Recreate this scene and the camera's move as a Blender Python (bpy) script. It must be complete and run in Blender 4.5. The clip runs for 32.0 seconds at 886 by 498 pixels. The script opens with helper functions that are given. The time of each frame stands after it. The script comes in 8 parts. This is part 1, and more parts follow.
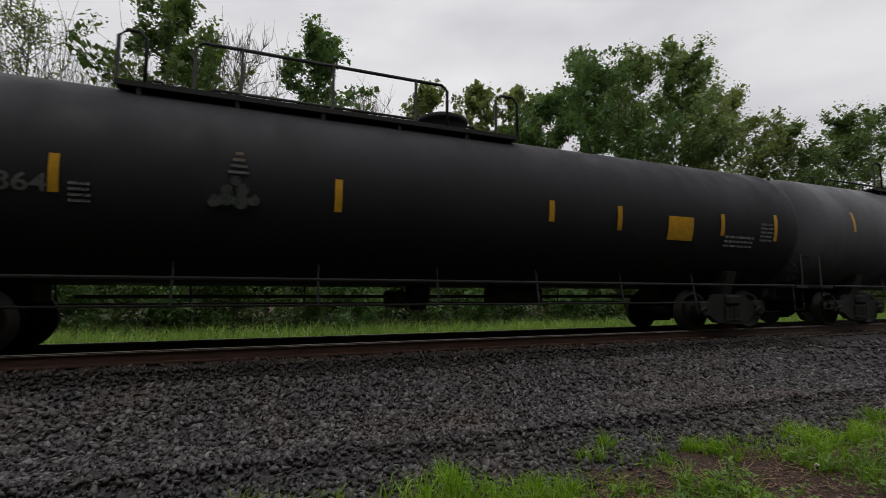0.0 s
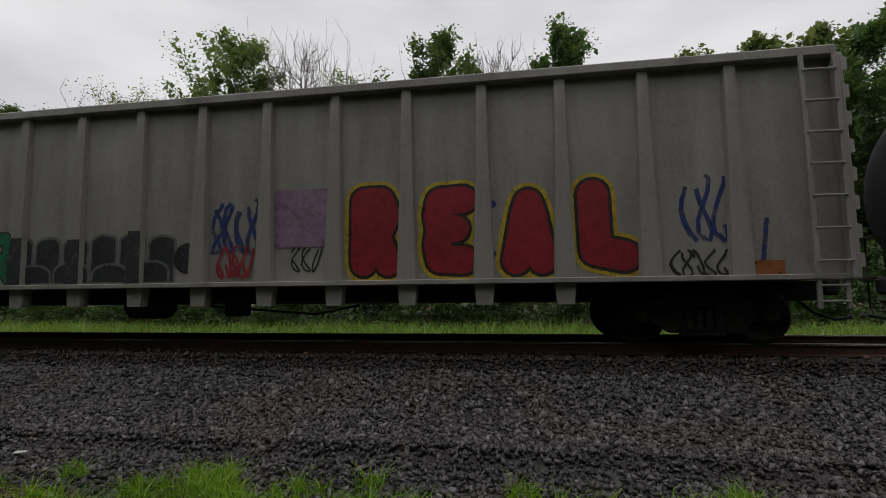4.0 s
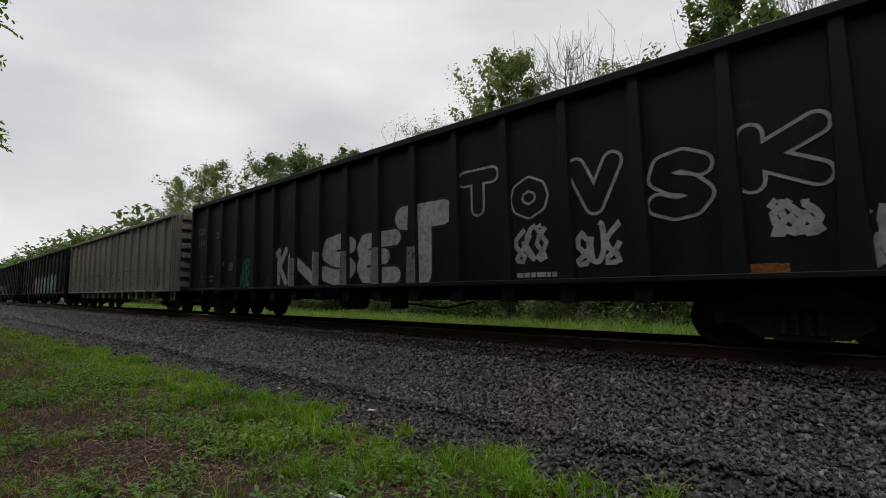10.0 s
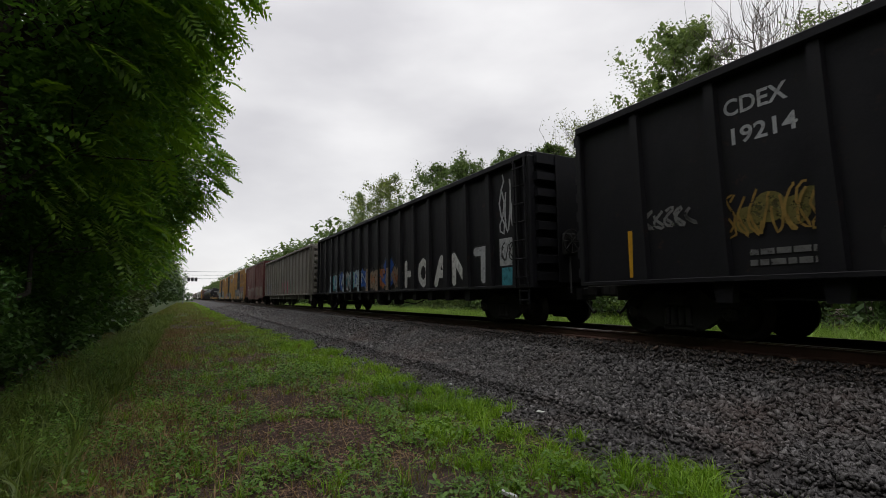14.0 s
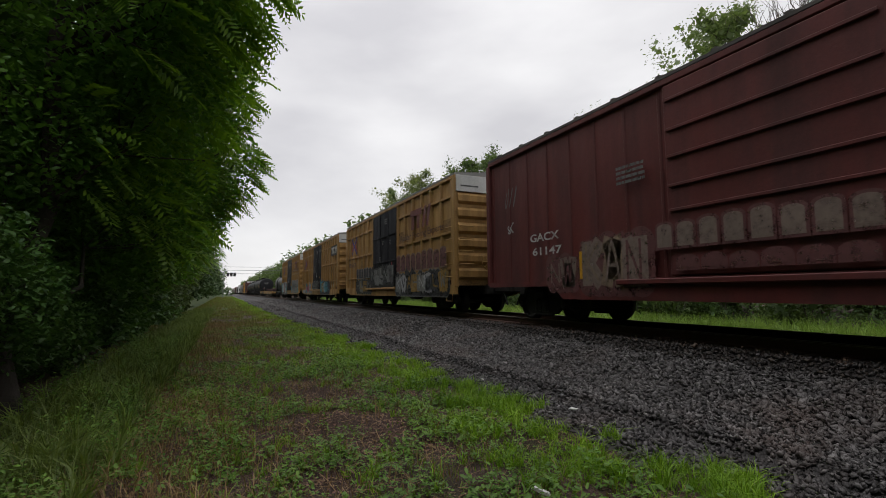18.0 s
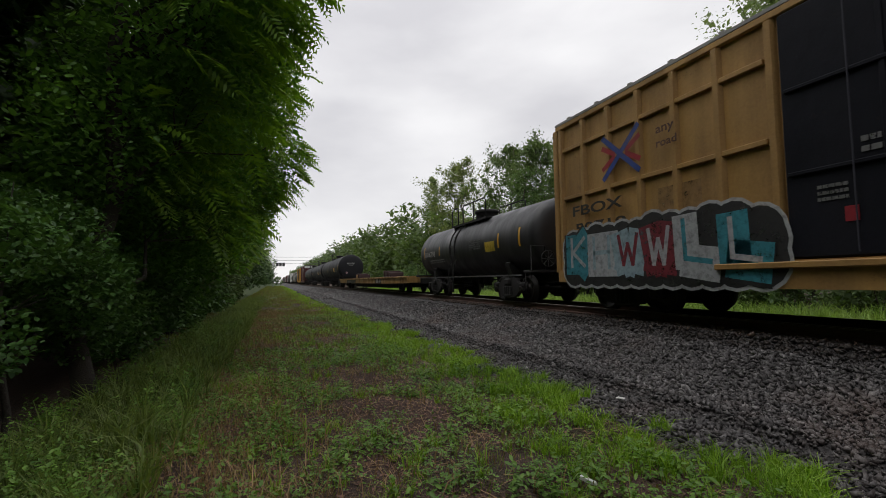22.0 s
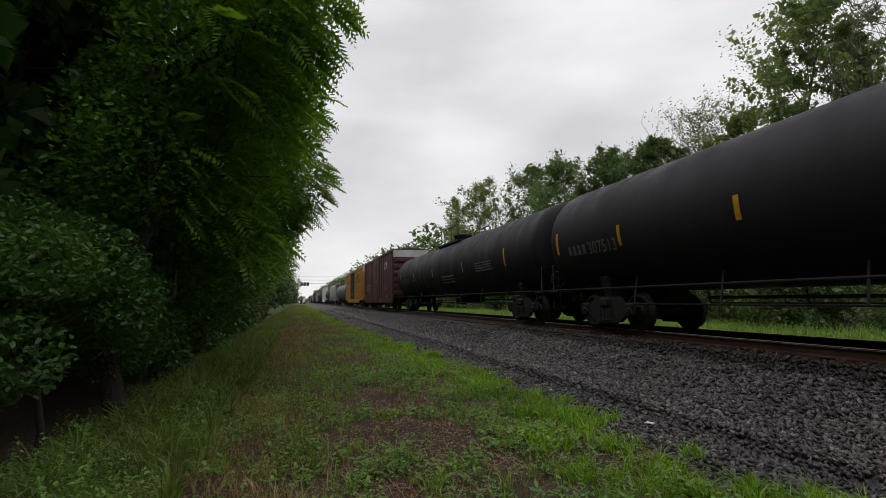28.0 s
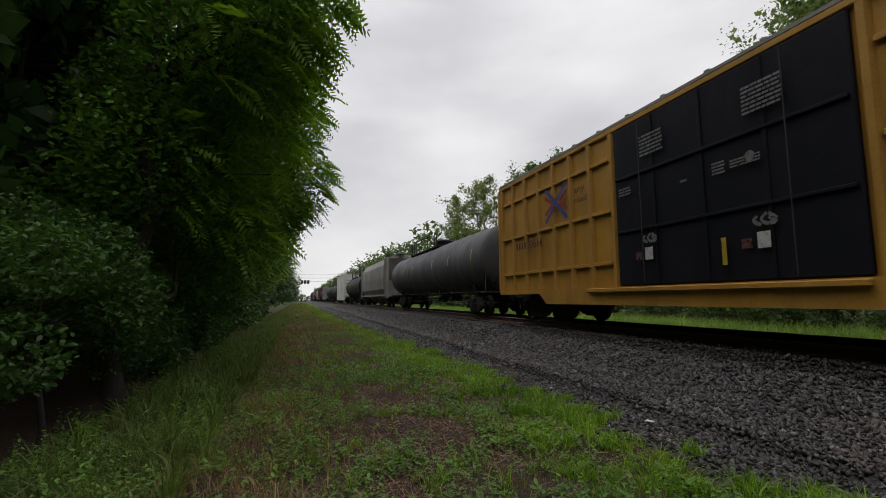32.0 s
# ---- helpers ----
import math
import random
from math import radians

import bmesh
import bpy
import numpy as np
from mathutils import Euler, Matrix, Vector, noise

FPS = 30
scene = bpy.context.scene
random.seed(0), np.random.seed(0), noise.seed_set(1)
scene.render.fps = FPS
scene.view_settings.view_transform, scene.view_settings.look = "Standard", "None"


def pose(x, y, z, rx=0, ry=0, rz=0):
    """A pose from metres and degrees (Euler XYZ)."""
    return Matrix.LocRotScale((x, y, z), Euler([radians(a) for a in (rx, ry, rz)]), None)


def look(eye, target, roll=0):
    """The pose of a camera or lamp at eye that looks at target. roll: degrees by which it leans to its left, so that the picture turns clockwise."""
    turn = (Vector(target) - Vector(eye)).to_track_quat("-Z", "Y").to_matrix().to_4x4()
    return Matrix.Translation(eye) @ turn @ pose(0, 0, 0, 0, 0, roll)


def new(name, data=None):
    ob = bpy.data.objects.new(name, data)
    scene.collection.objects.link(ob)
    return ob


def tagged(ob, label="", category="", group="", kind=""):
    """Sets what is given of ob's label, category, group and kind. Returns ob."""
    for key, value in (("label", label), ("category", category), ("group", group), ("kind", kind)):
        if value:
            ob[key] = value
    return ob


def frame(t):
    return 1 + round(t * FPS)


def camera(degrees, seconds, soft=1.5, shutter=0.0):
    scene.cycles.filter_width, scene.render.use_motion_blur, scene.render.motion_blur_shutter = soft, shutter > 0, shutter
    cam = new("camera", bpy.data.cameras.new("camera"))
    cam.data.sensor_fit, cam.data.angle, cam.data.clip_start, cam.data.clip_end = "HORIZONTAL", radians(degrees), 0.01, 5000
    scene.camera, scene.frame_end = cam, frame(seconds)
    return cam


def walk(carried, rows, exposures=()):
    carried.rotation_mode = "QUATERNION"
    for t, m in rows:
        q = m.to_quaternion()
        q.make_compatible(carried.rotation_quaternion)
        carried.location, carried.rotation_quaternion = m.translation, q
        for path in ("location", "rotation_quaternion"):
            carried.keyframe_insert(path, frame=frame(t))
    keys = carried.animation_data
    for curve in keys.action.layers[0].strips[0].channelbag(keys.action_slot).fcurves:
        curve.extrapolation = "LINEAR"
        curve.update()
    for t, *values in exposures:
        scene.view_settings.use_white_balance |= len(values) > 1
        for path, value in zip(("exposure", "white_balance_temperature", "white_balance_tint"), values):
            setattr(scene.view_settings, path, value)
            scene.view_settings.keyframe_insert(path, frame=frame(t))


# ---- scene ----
# ---- the camera stands beside the track and pans; z = 0 is the top of the rails ----
EYE = (0.0, 0.0, 0.77)
TRACK_Y = 8.55
# seconds, yaw, pitch, roll
PAN = [
    (0, -21.81, 5.64, -0.02), (0.1, -14.3, 5.70, -0.02), (0.2, -6.0, 5.80, -0.02), (0.3, 2.8, 5.85, -0.02), (0.4, 11.3, 5.92, -0.02), (0.5, 19.30, 5.95, -0.03), (0.6, 24.7, 5.95, 0.0), (0.7, 29.1, 5.95, 0.05), (0.8, 32.8, 5.94, 0.1), (1, 38.42, 5.93, 0.20), (1.5, 44.64, 5.71, 0.38),
    (2, 49.73, 5.72, 0.67), (2.5, 50.78, 5.48, 0.53), (3, 47.18, 5.20, 0.54),
    (3.5, 32.58, 5.01, 0.44), (4, 9.11, 5.52, 0.54), (4.5, -17.91, 6.03, 0.80), (6.5, -36.42, 6.55, 0.05),
    (7, -36.42, 6.53, 0.04), (8, -30.77, 6.63, -0.02), (8.5, -11.67, 6.48, -0.16), (9, 13.08, 5.62, -0.18),
    (9.5, 36.64, 5.36, 0.11), (10, 41.67, 5.40, 0.35), (10.5, 45.22, 5.31, 0.45), (11, 48.16, 5.24, 0.63),
    (11.5, 50.91, 5.00, 0.67), (12, 54.69, 4.78, 0.73), (12.5, 57.97, 4.43, 0.72), (13, 59.92, 4.66, 0.74),
    (13.5, 60.88, 5.20, 0.72), (14, 61.38, 5.63, 0.68), (14.5, 61.42, 5.72, 0.70), (16.5, 59.74, 4.94, 0.39),
    (17, 62.02, 5.01, 0.48), (17.5, 63.91, 5.02, 0.49), (18, 65.18, 5.10, 0.48), (18.5, 66.17, 5.10, 0.49),
    (19, 67.01, 5.02, 0.48), (19.5, 67.57, 4.86, 0.59), (20, 68.68, 4.56, 0.62), (20.5, 69.87, 4.11, 0.75),
    (21, 70.52, 3.75, 0.83), (21.5, 70.65, 3.60, 0.85), (22, 70.34, 3.73, 0.84), (22.5, 69.91, 3.94, 0.74),
    (23, 70.21, 4.19, 0.68), (23.5, 71.47, 4.23, 0.70), (24, 72.49, 4.21, 0.76), (24.5, 72.70, 4.02, 0.76),
    (25, 72.88, 4.41, 0.74), (25.5, 73.20, 4.81, 0.77), (27.5, 74.08, 5.66, 0.73), (28, 73.05, 6.17, 0.69),
    (28.5, 72.04, 6.66, 0.71), (29, 71.24, 7.10, 0.70), (29.5, 70.47, 7.44, 0.63), (30, 69.73, 7.69, 0.63),
    (30.5, 70.09, 7.47, 0.57), (31, 71.32, 6.77, 0.53), (31.5, 72.44, 6.21, 0.64), (32, 73.10, 5.94, 0.62),
]
cam = camera(86.6, 32.0, soft=0.8, shutter=0.035)
walk(cam, [(t, pose(*EYE, 90 + pitch, roll, yaw)) for t, yaw, pitch, roll in PAN],
     exposures=[(0, -0.1), (4, -0.16), (8, -0.16), (10, -0.08), (13, 0.0), (17, 0.02), (21, 0.07), (24, 0.06), (28, 0.0), (32, -0.06)])

# ---- overcast daylight ----
world = bpy.data.worlds.new("overcast_sky")
scene.world = world
world.use_nodes = True
wn, wl = world.node_tree.nodes, world.node_tree.links
sky = wn.new("ShaderNodeTexSky")
sky.sky_type, sky.sun_disc = "NISHITA", False
sky.sun_elevation, sky.sun_rotation = radians(48), radians(200)
coord = wn.new("ShaderNodeTexCoord")
flat = wn.new("ShaderNodeMapping")
flat.inputs["Scale"].default_value = (1.0, 1.0, 2.6)
cloud = wn.new("ShaderNodeTexNoise")
cloud.inputs["Scale"].default_value, cloud.inputs["Detail"].default_value = 2.4, 6.0
cloud.inputs["Roughness"].default_value = 0.45
ramp = wn.new("ShaderNodeValToRGB")
ramp.color_ramp.elements[0].position, ramp.color_ramp.elements[0].color = 0.35, (5.6, 5.5, 5.7, 1)
ramp.color_ramp.elements[1].position, ramp.color_ramp.elements[1].color = 0.67, (7.8, 7.7, 7.75, 1)
mixed = wn.new("ShaderNodeMix")
mixed.data_type = "RGBA"
mixed.inputs["Factor"].default_value = 0.93
wl.new(coord.outputs["Generated"], flat.inputs["Vector"])
wl.new(flat.outputs["Vector"], cloud.inputs["Vector"])
wl.new(cloud.outputs["Fac"], ramp.inputs["Fac"])
wl.new(sky.outputs["Color"], mixed.inputs["A"])
wl.new(ramp.outputs["Color"], mixed.inputs["B"])
# an overcast sky is brightest overhead
split = wn.new("ShaderNodeSeparateXYZ")
wl.new(coord.outputs["Generated"], split.inputs["Vector"])
rise = wn.new("ShaderNodeMath")
rise.operation = "MAXIMUM"
rise.inputs[1].default_value = 0.0
wl.new(split.outputs["Z"], rise.inputs[0])
cube = wn.new("ShaderNodeMath")
cube.operation = "POWER"
cube.inputs[1].default_value = 3.0
wl.new(rise.outputs[0], cube.inputs[0])
gain = wn.new("ShaderNodeMath")
gain.operation = "MULTIPLY_ADD"
gain.inputs[1].default_value, gain.inputs[2].default_value = 0.65, 1.0
wl.new(cube.outputs[0], gain.inputs[0])
bright = wn.new("ShaderNodeVectorMath")
bright.operation = "SCALE"
wl.new(mixed.outputs["Result"], bright.inputs[0])
wl.new(gain.outputs[0], bright.inputs["Scale"])
wl.new(bright.outputs["Vector"], wn["Background"].inputs["Color"])
wn["Background"].inputs["Strength"].default_value = 0.118
sun = new("sun", bpy.data.lights.new("sun", "SUN"))
sun.data.energy, sun.data.angle, sun.data.color = 0.5, radians(25), (1.0, 0.97, 0.93)
sun.matrix_world = look((0, 0, 60), (8, 20, 0))

# ---- mesh helpers ----
class Geo:
    """Gathers simple solids into one mesh."""

    def __init__(self):
        self.v, self.f, self.n, self.smooth = [], [], 0, []

    def add(self, verts, faces, smooth=False):
        self.v.extend(tuple(p) for p in verts)
        self.f.extend(tuple(i + self.n for i in q) for q in faces)
        self.smooth.extend([smooth] * len(faces))
        self.n += len(verts)
        return self

    def box(self, x0, x1, y0, y1, z0, z1, c=0.0):
        if not c:
            vs = [(x, y, z) for x in (x0, x1) for y in (y0, y1) for z in (z0, z1)]
            return self.add(vs, [(0, 1, 3, 2), (4, 6, 7, 5), (0, 4, 5, 1), (2, 3, 7, 6), (0, 2, 6, 4), (1, 5, 7, 3)])
        vs, at = [], {}
        for i, (x, sx) in enumerate(((x0, 1), (x1, -1))):
            for j, (y, sy) in enumerate(((y0, 1), (y1, -1))):
                for k, (z, sz) in enumerate(((z0, 1), (z1, -1))):
                    at[i, j, k] = len(vs)
                    vs += [(x, y + c * sy, z + c * sz), (x + c * sx, y, z + c * sz), (x + c * sx, y + c * sy, z)]
        fs = []
        ring = ((0, 0), (0, 1), (1, 1), (1, 0))
        for s in (0, 1):
            fs.append([at[s, a, b] for a, b in ring])
            fs.append([at[a, s, b] + 1 for a, b in ring])
            fs.append([at[a, b, s] + 2 for a, b in ring])
        for a in (0, 1):
            for b in (0, 1):
                fs.append([at[a, b, 0], at[a, b, 1], at[a, b, 1] + 1, at[a, b, 0] + 1])
                fs.append([at[a, 0, b], at[a, 1, b], at[a, 1, b] + 2, at[a, 0, b] + 2])
                fs.append([at[0, a, b] + 1, at[1, a, b] + 1, at[1, a, b] + 2, at[0, a, b] + 2])
        for k in at.values():
            fs.append([k, k + 1, k + 2])
        return self.add(vs, fs)

    def prism(self, poly, axis, a, b):
        """A polygon in the plane across the axis (0 x, 1 y, 2 z), drawn out from a to b."""
        def put(p, h):
            q = list(p)
            q.insert(axis, h)
            return q
        m = len(poly)
        vs = [put(p, a) for p in poly] + [put(p, b) for p in poly]
        fs = [tuple(range(m)), tuple(range(2 * m - 1, m - 1, -1))]
        fs += [(i, (i + 1) % m, m + (i + 1) % m, m + i) for i in range(m)]
        return self.add(vs, fs)

    def tube(self, path, r, n=6, smooth=True):
        """A round bar along a path; r may be one radius or one for each point."""
        path = [Vector(p) for p in path]
        rs = r if isinstance(r, (list, tuple)) else [r] * len(path)
        vs, fs = [], []
        for i, p in enumerate(path):
            d = (path[min(i + 1, len(path) - 1)] - path[max(i - 1, 0)]).normalized()
            u = d.cross(Vector((0, 0, 1)) if abs(d.z) < 0.9 else Vector((1, 0, 0))).normalized()
            w = d.cross(u)
            for k in range(n):
                a = 2 * math.pi * k / n
                vs.append(p + rs[i] * (math.cos(a) * u + math.sin(a) * w))
        for i in range(len(path) - 1):
            for k in range(n):
                fs.append((i * n + k, i * n + (k + 1) % n, (i + 1) * n + (k + 1) % n, (i + 1) * n + k))
        self.add(vs, fs, smooth)
        m = self.n - len(vs)
        self.f += [tuple(range(m, m + n)), tuple(range(self.n - n, self.n))]
        self.smooth += [False, False]
        return self

    def lathe(self, profile, n=24, axis=0, centre=(0, 0, 0), smooth=True):
        """A turned shape: (place along the axis, radius) from end to end."""
        vs, fs = [], []
        for h, r in profile:
            for k in range(n):
                a = 2 * math.pi * k / n
                q = [r * math.cos(a), r * math.sin(a)]
                q.insert(axis, h)
                vs.append([q[i] + centre[i] for i in range(3)])
        for i in range(len(profile) - 1):
            for k in range(n):
                fs.append((i * n + k, i * n + (k + 1) % n, (i + 1) * n + (k + 1) % n, (i + 1) * n + k))
        self.add(vs, fs, smooth)
        m = self.n - len(vs)
        self.f += [tuple(range(m, m + n)), tuple(range(self.n - n, self.n))]
        self.smooth += [False, False]
        return self

    def mesh(self, name, material):
        me = bpy.data.meshes.new(name)
        me.from_pydata(self.v, [], self.f)
        if any(self.smooth):
            me.polygons.foreach_set("use_smooth", self.smooth)
        me.materials.append(material)
        return me


def part(name, geo, material, parent, label="", at=None):
    """One mesh object under a thing or a part; geo is a Geo or a mesh to share."""
    me = geo.mesh(name, material) if isinstance(geo, Geo) else geo
    ob = new(name, me)
    ob.parent = parent
    if at is not None:
        ob.matrix_basis = at if isinstance(at, Matrix) else Matrix.Translation(at)
    return tagged(ob, label)


def sheet(name, verts, faces, material, smooth=False):
    """A mesh from arrays: verts (n, 3), faces (m, 3 or 4)."""
    me = bpy.data.meshes.new(name)
    verts, faces = np.asarray(verts, np.float32), np.asarray(faces, np.int32)
    m, k = faces.shape
    me.vertices.add(len(verts))
    me.vertices.foreach_set("co", verts.ravel())
    me.loops.add(m * k)
    me.loops.foreach_set("vertex_index", faces.ravel())
    me.polygons.add(m)
    me.polygons.foreach_set("loop_start", np.arange(0, m * k, k, dtype=np.int32))
    if smooth:
        me.polygons.foreach_set("use_smooth", np.ones(m, bool))
    me.update(calc_edges=True)
    if material:
        me.materials.append(material)
    return me


# ---- materials ----
def nodes_of(name):
    m = bpy.data.materials.new(name)
    m.use_nodes = True
    return m, m.node_tree.nodes, m.node_tree.links, m.node_tree.nodes["Principled BSDF"]


def noise_of(ns, ls, scale, detail=4.0, stretch=(1, 1, 1), space="Object", rough=0.6):
    tc, mp, nz = ns.new("ShaderNodeTexCoord"), ns.new("ShaderNodeMapping"), ns.new("ShaderNodeTexNoise")
    mp.inputs["Scale"].default_value = stretch
    nz.inputs["Scale"].default_value, nz.inputs["Detail"].default_value, nz.inputs["Roughness"].default_value = scale, detail, rough
    ls.new(tc.outputs[space], mp.inputs["Vector"])
    ls.new(mp.outputs["Vector"], nz.inputs["Vector"])
    return nz.outputs["Fac"]


def ramp_of(ns, ls, fac, stops):
    r = ns.new("ShaderNodeValToRGB")
    e = r.color_ramp.elements
    while len(e) < len(stops):
        e.new(0.5)
    for el, (p, c) in zip(e, stops):
        el.position, el.color = p, (*c, 1) if len(c) == 3 else c
    ls.new(fac, r.inputs["Fac"])
    return r.outputs["Color"]


def blend_of(ns, ls, fac, a, b, mode="MIX"):
    m = ns.new("ShaderNodeMix")
    m.data_type, m.blend_type = "RGBA", mode
    for v, s in ((fac, "Factor"), (a, "A"), (b, "B")):
        if isinstance(v, (int, float)):
            m.inputs[s].default_value = v
        elif isinstance(v, tuple):
            m.inputs[s].default_value = (*v, 1)
        else:
            ls.new(v, m.inputs[s])
    return m.outputs["Result"]


def bump_of(ns, ls, b, height, strength=0.3, distance=0.02):
    bp = ns.new("ShaderNodeBump")
    bp.inputs["Strength"].default_value, bp.inputs["Distance"].default_value = strength, distance
    ls.new(height, bp.inputs["Height"])
    ls.new(bp.outputs["Normal"], b.inputs["Normal"])


def tint(c, k):
    return tuple(min(1.0, max(0.0, x * k)) for x in c)


def plain(name, col, rough=0.6, metal=0.0, scale=6.0, spread=0.35, bump=0.15):
    """A worn surface with variation at two scales."""
    m, ns, ls, b = nodes_of(name)
    big = noise_of(ns, ls, scale * 0.25)
    fine = noise_of(ns, ls, scale * 4, 6.0)
    c = ramp_of(ns, ls, big, [(0.3, tint(col, 1 - spread)), (0.7, tint(col, 1 + spread * 0.6))])
    c = blend_of(ns, ls, 0.35, c, ramp_of(ns, ls, fine, [(0.3, tint(col, 0.6)), (0.7, tint(col, 1.25))]))
    ls.new(c, b.inputs["Base Color"])
    b.inputs["Roughness"].default_value, b.inputs["Metallic"].default_value = rough, metal
    if bump:
        bump_of(ns, ls, b, fine, bump)
    return m


def weathered(name, col, dirt, rust=(0.10, 0.045, 0.02), dirty=0.5, rusty=0.15, rough=0.55, dents=0.6, gloss=0.4, mottle=0.28):
    """Railcar paint: streaks that run down, grime in patches, rust spots and dents."""
    m, ns, ls, b = nodes_of(name)
    streak = noise_of(ns, ls, 1.6, 4.0, (1.1, 1.1, 0.13))
    patch = noise_of(ns, ls, 0.55, 5.0)
    fine = noise_of(ns, ls, 22.0, 6.0)
    spots = noise_of(ns, ls, 3.2, 8.0, rough=0.75)
    c = ramp_of(ns, ls, patch, [(0.32, tint(col, 1 - mottle)), (0.68, tint(col, 1 + mottle * 0.6))])
    grime = ramp_of(ns, ls, streak, [(0.42, (0, 0, 0)), (0.72, (dirty, dirty, dirty))])
    c = blend_of(ns, ls, grime, c, dirt)
    rs = ramp_of(ns, ls, spots, [(0.60, (0, 0, 0)), (0.70, (rusty, rusty, rusty))])
    c = blend_of(ns, ls, rs, c, rust)
    c = blend_of(ns, ls, 0.25, c, ramp_of(ns, ls, fine, [(0.35, tint(col, 0.7)), (0.65, tint(col, 1.2))]))
    ls.new(c, b.inputs["Base Color"])
    r = ramp_of(ns, ls, streak, [(0.3, (rough - 0.12,) * 3), (0.7, (rough + 0.2,) * 3)])
    ls.new(r, b.inputs["Roughness"])
    b.inputs["Specular IOR Level"].default_value = gloss
    dent = noise_of(ns, ls, 1.9, 2.0, (1.0, 1.0, 0.7))
    bump_of(ns, ls, b, blend_of(ns, ls, 0.12, dent, fine), dents, 0.03)
    return m


def leafy(name, low, high, rough=0.5, through_light=0.25, withered=None):
    """Leaves: each its own shade, letting some light through."""
    m, ns, ls, b = nodes_of(name)
    geo = ns.new("ShaderNodeNewGeometry")
    patch = noise_of(ns, ls, 0.6, 3.0)
    mid = tuple((a + c) / 2 for a, c in zip(low, high))
    c = ramp_of(ns, ls, geo.outputs["Random Per Island"], [(0.0, low), (0.55, mid), (1.0, high)])
    c = blend_of(ns, ls, 0.45, c, ramp_of(ns, ls, patch, [(0.35, tint(low, 0.9)), (0.65, tint(high, 1.0))]))
    if withered:
        dry = ramp_of(ns, ls, noise_of(ns, ls, 1.1, 4.0), [(0.42, (0.08, 0.08, 0.08)), (0.58, (0.8, 0.8, 0.8))])
        c = blend_of(ns, ls, dry, c, withered)
    ls.new(c, b.inputs["Base Color"])
    b.inputs["Roughness"].default_value = rough
    tr = ns.new("ShaderNodeBsdfTranslucent")
    ls.new(blend_of(ns, ls, 1.0, c, (1.0, 1.0, 0.55), "MULTIPLY"), tr.inputs["Color"])
    mx = ns.new("ShaderNodeMixShader")
    mx.inputs["Fac"].default_value = through_light
    ls.new(b.outputs["BSDF"], mx.inputs[1])
    ls.new(tr.outputs["BSDF"], mx.inputs[2])
    ls.new(mx.outputs["Shader"], ns["Material Output"].inputs["Surface"])
    return m


GREY = weathered("grey_car_paint", (0.215, 0.20, 0.172), (0.085, 0.072, 0.056), dirty=0.75, rusty=0.45)
WARM_GREY = weathered("warm_grey_car_paint", (0.275, 0.252, 0.21), (0.13, 0.11, 0.085), dirty=0.6, rusty=0.4)
PALE = weathered("pale_grey_car_paint", (0.30, 0.285, 0.262), (0.10, 0.085, 0.07), dirty=0.65, rusty=0.4)
DIRTY_GREY = weathered("rust_streaked_grey_paint", (0.20, 0.185, 0.16), (0.075, 0.055, 0.04), dirty=0.7, rusty=0.7)
BLACK = weathered("black_car_paint", (0.0095, 0.0095, 0.0122), (0.021, 0.0195, 0.0195), dirty=0.45, rusty=0.3, rough=0.55, gloss=0.2)
TANK_BLACK = weathered("black_tank_paint", (0.026, 0.0255, 0.029), (0.033, 0.032, 0.033), dirty=0.4, rusty=0.1, rough=0.55, dents=0.05, gloss=0.12, mottle=0.15)
TANK_GLOSSY = weathered("glossy_black_tank_paint", (0.018, 0.018, 0.020), (0.03, 0.03, 0.03), dirty=0.3, rusty=0.1, rough=0.4, dents=0.04, gloss=0.5, mottle=0.15)
TANK_BROWN = weathered("brown_black_tank_paint", (0.025, 0.019, 0.019), (0.042, 0.032, 0.03), dirty=0.5, rusty=0.4, rough=0.5, dents=0.05, gloss=0.12, mottle=0.15)
TANK_GREY = weathered("grey_tank_paint", (0.11, 0.112, 0.12), (0.05, 0.05, 0.05), dirty=0.5, rusty=0.2, rough=0.5, dents=0.05, gloss=0.12, mottle=0.15)
OXIDE = weathered("oxide_red_car_paint", (0.115, 0.022, 0.020), (0.035, 0.02, 0.019), dirty=0.75, rusty=0.4)
MAROON = weathered("maroon_car_paint", (0.080, 0.021, 0.022), (0.042, 0.022, 0.022), dirty=0.5, rusty=0.2)
YELLOW = weathered("faded_yellow_car_paint", (0.385, 0.222, 0.07), (0.11, 0.06, 0.03), dirty=0.75, rusty=0.7)
BRIGHT_YELLOW = weathered("yellow_car_paint", (0.47, 0.245, 0.035), (0.20, 0.10, 0.03), dirty=0.45, rusty=0.25)
WHITE = weathered("white_car_paint", (0.62, 0.62, 0.60), (0.25, 0.23, 0.2), dirty=0.4, rusty=0.2)
GALV = weathered("galvanized_roof", (0.24, 0.235, 0.22), (0.2, 0.19, 0.18), dirty=0.4, rusty=0.2)
DARK_ROOF = weathered("grimy_roof_sheet", (0.07, 0.062, 0.055), (0.03, 0.028, 0.026), dirty=0.6, rusty=0.4)
UNDER = plain("grimy_black_steel", (0.016, 0.0148, 0.0142), 0.85, 0.0, 5.0)
WORN_STEEL = plain("worn_grey_steel", (0.11, 0.11, 0.11), 0.55, 0.3, 5.0)
WHEEL = plain("worn_wheel_steel", (0.02, 0.016, 0.014), 0.6, 0.3, 9.0)
TREAD = plain("polished_tread_steel", (0.45, 0.45, 0.45), 0.25, 1.0, 12.0, 0.2, 0.05)
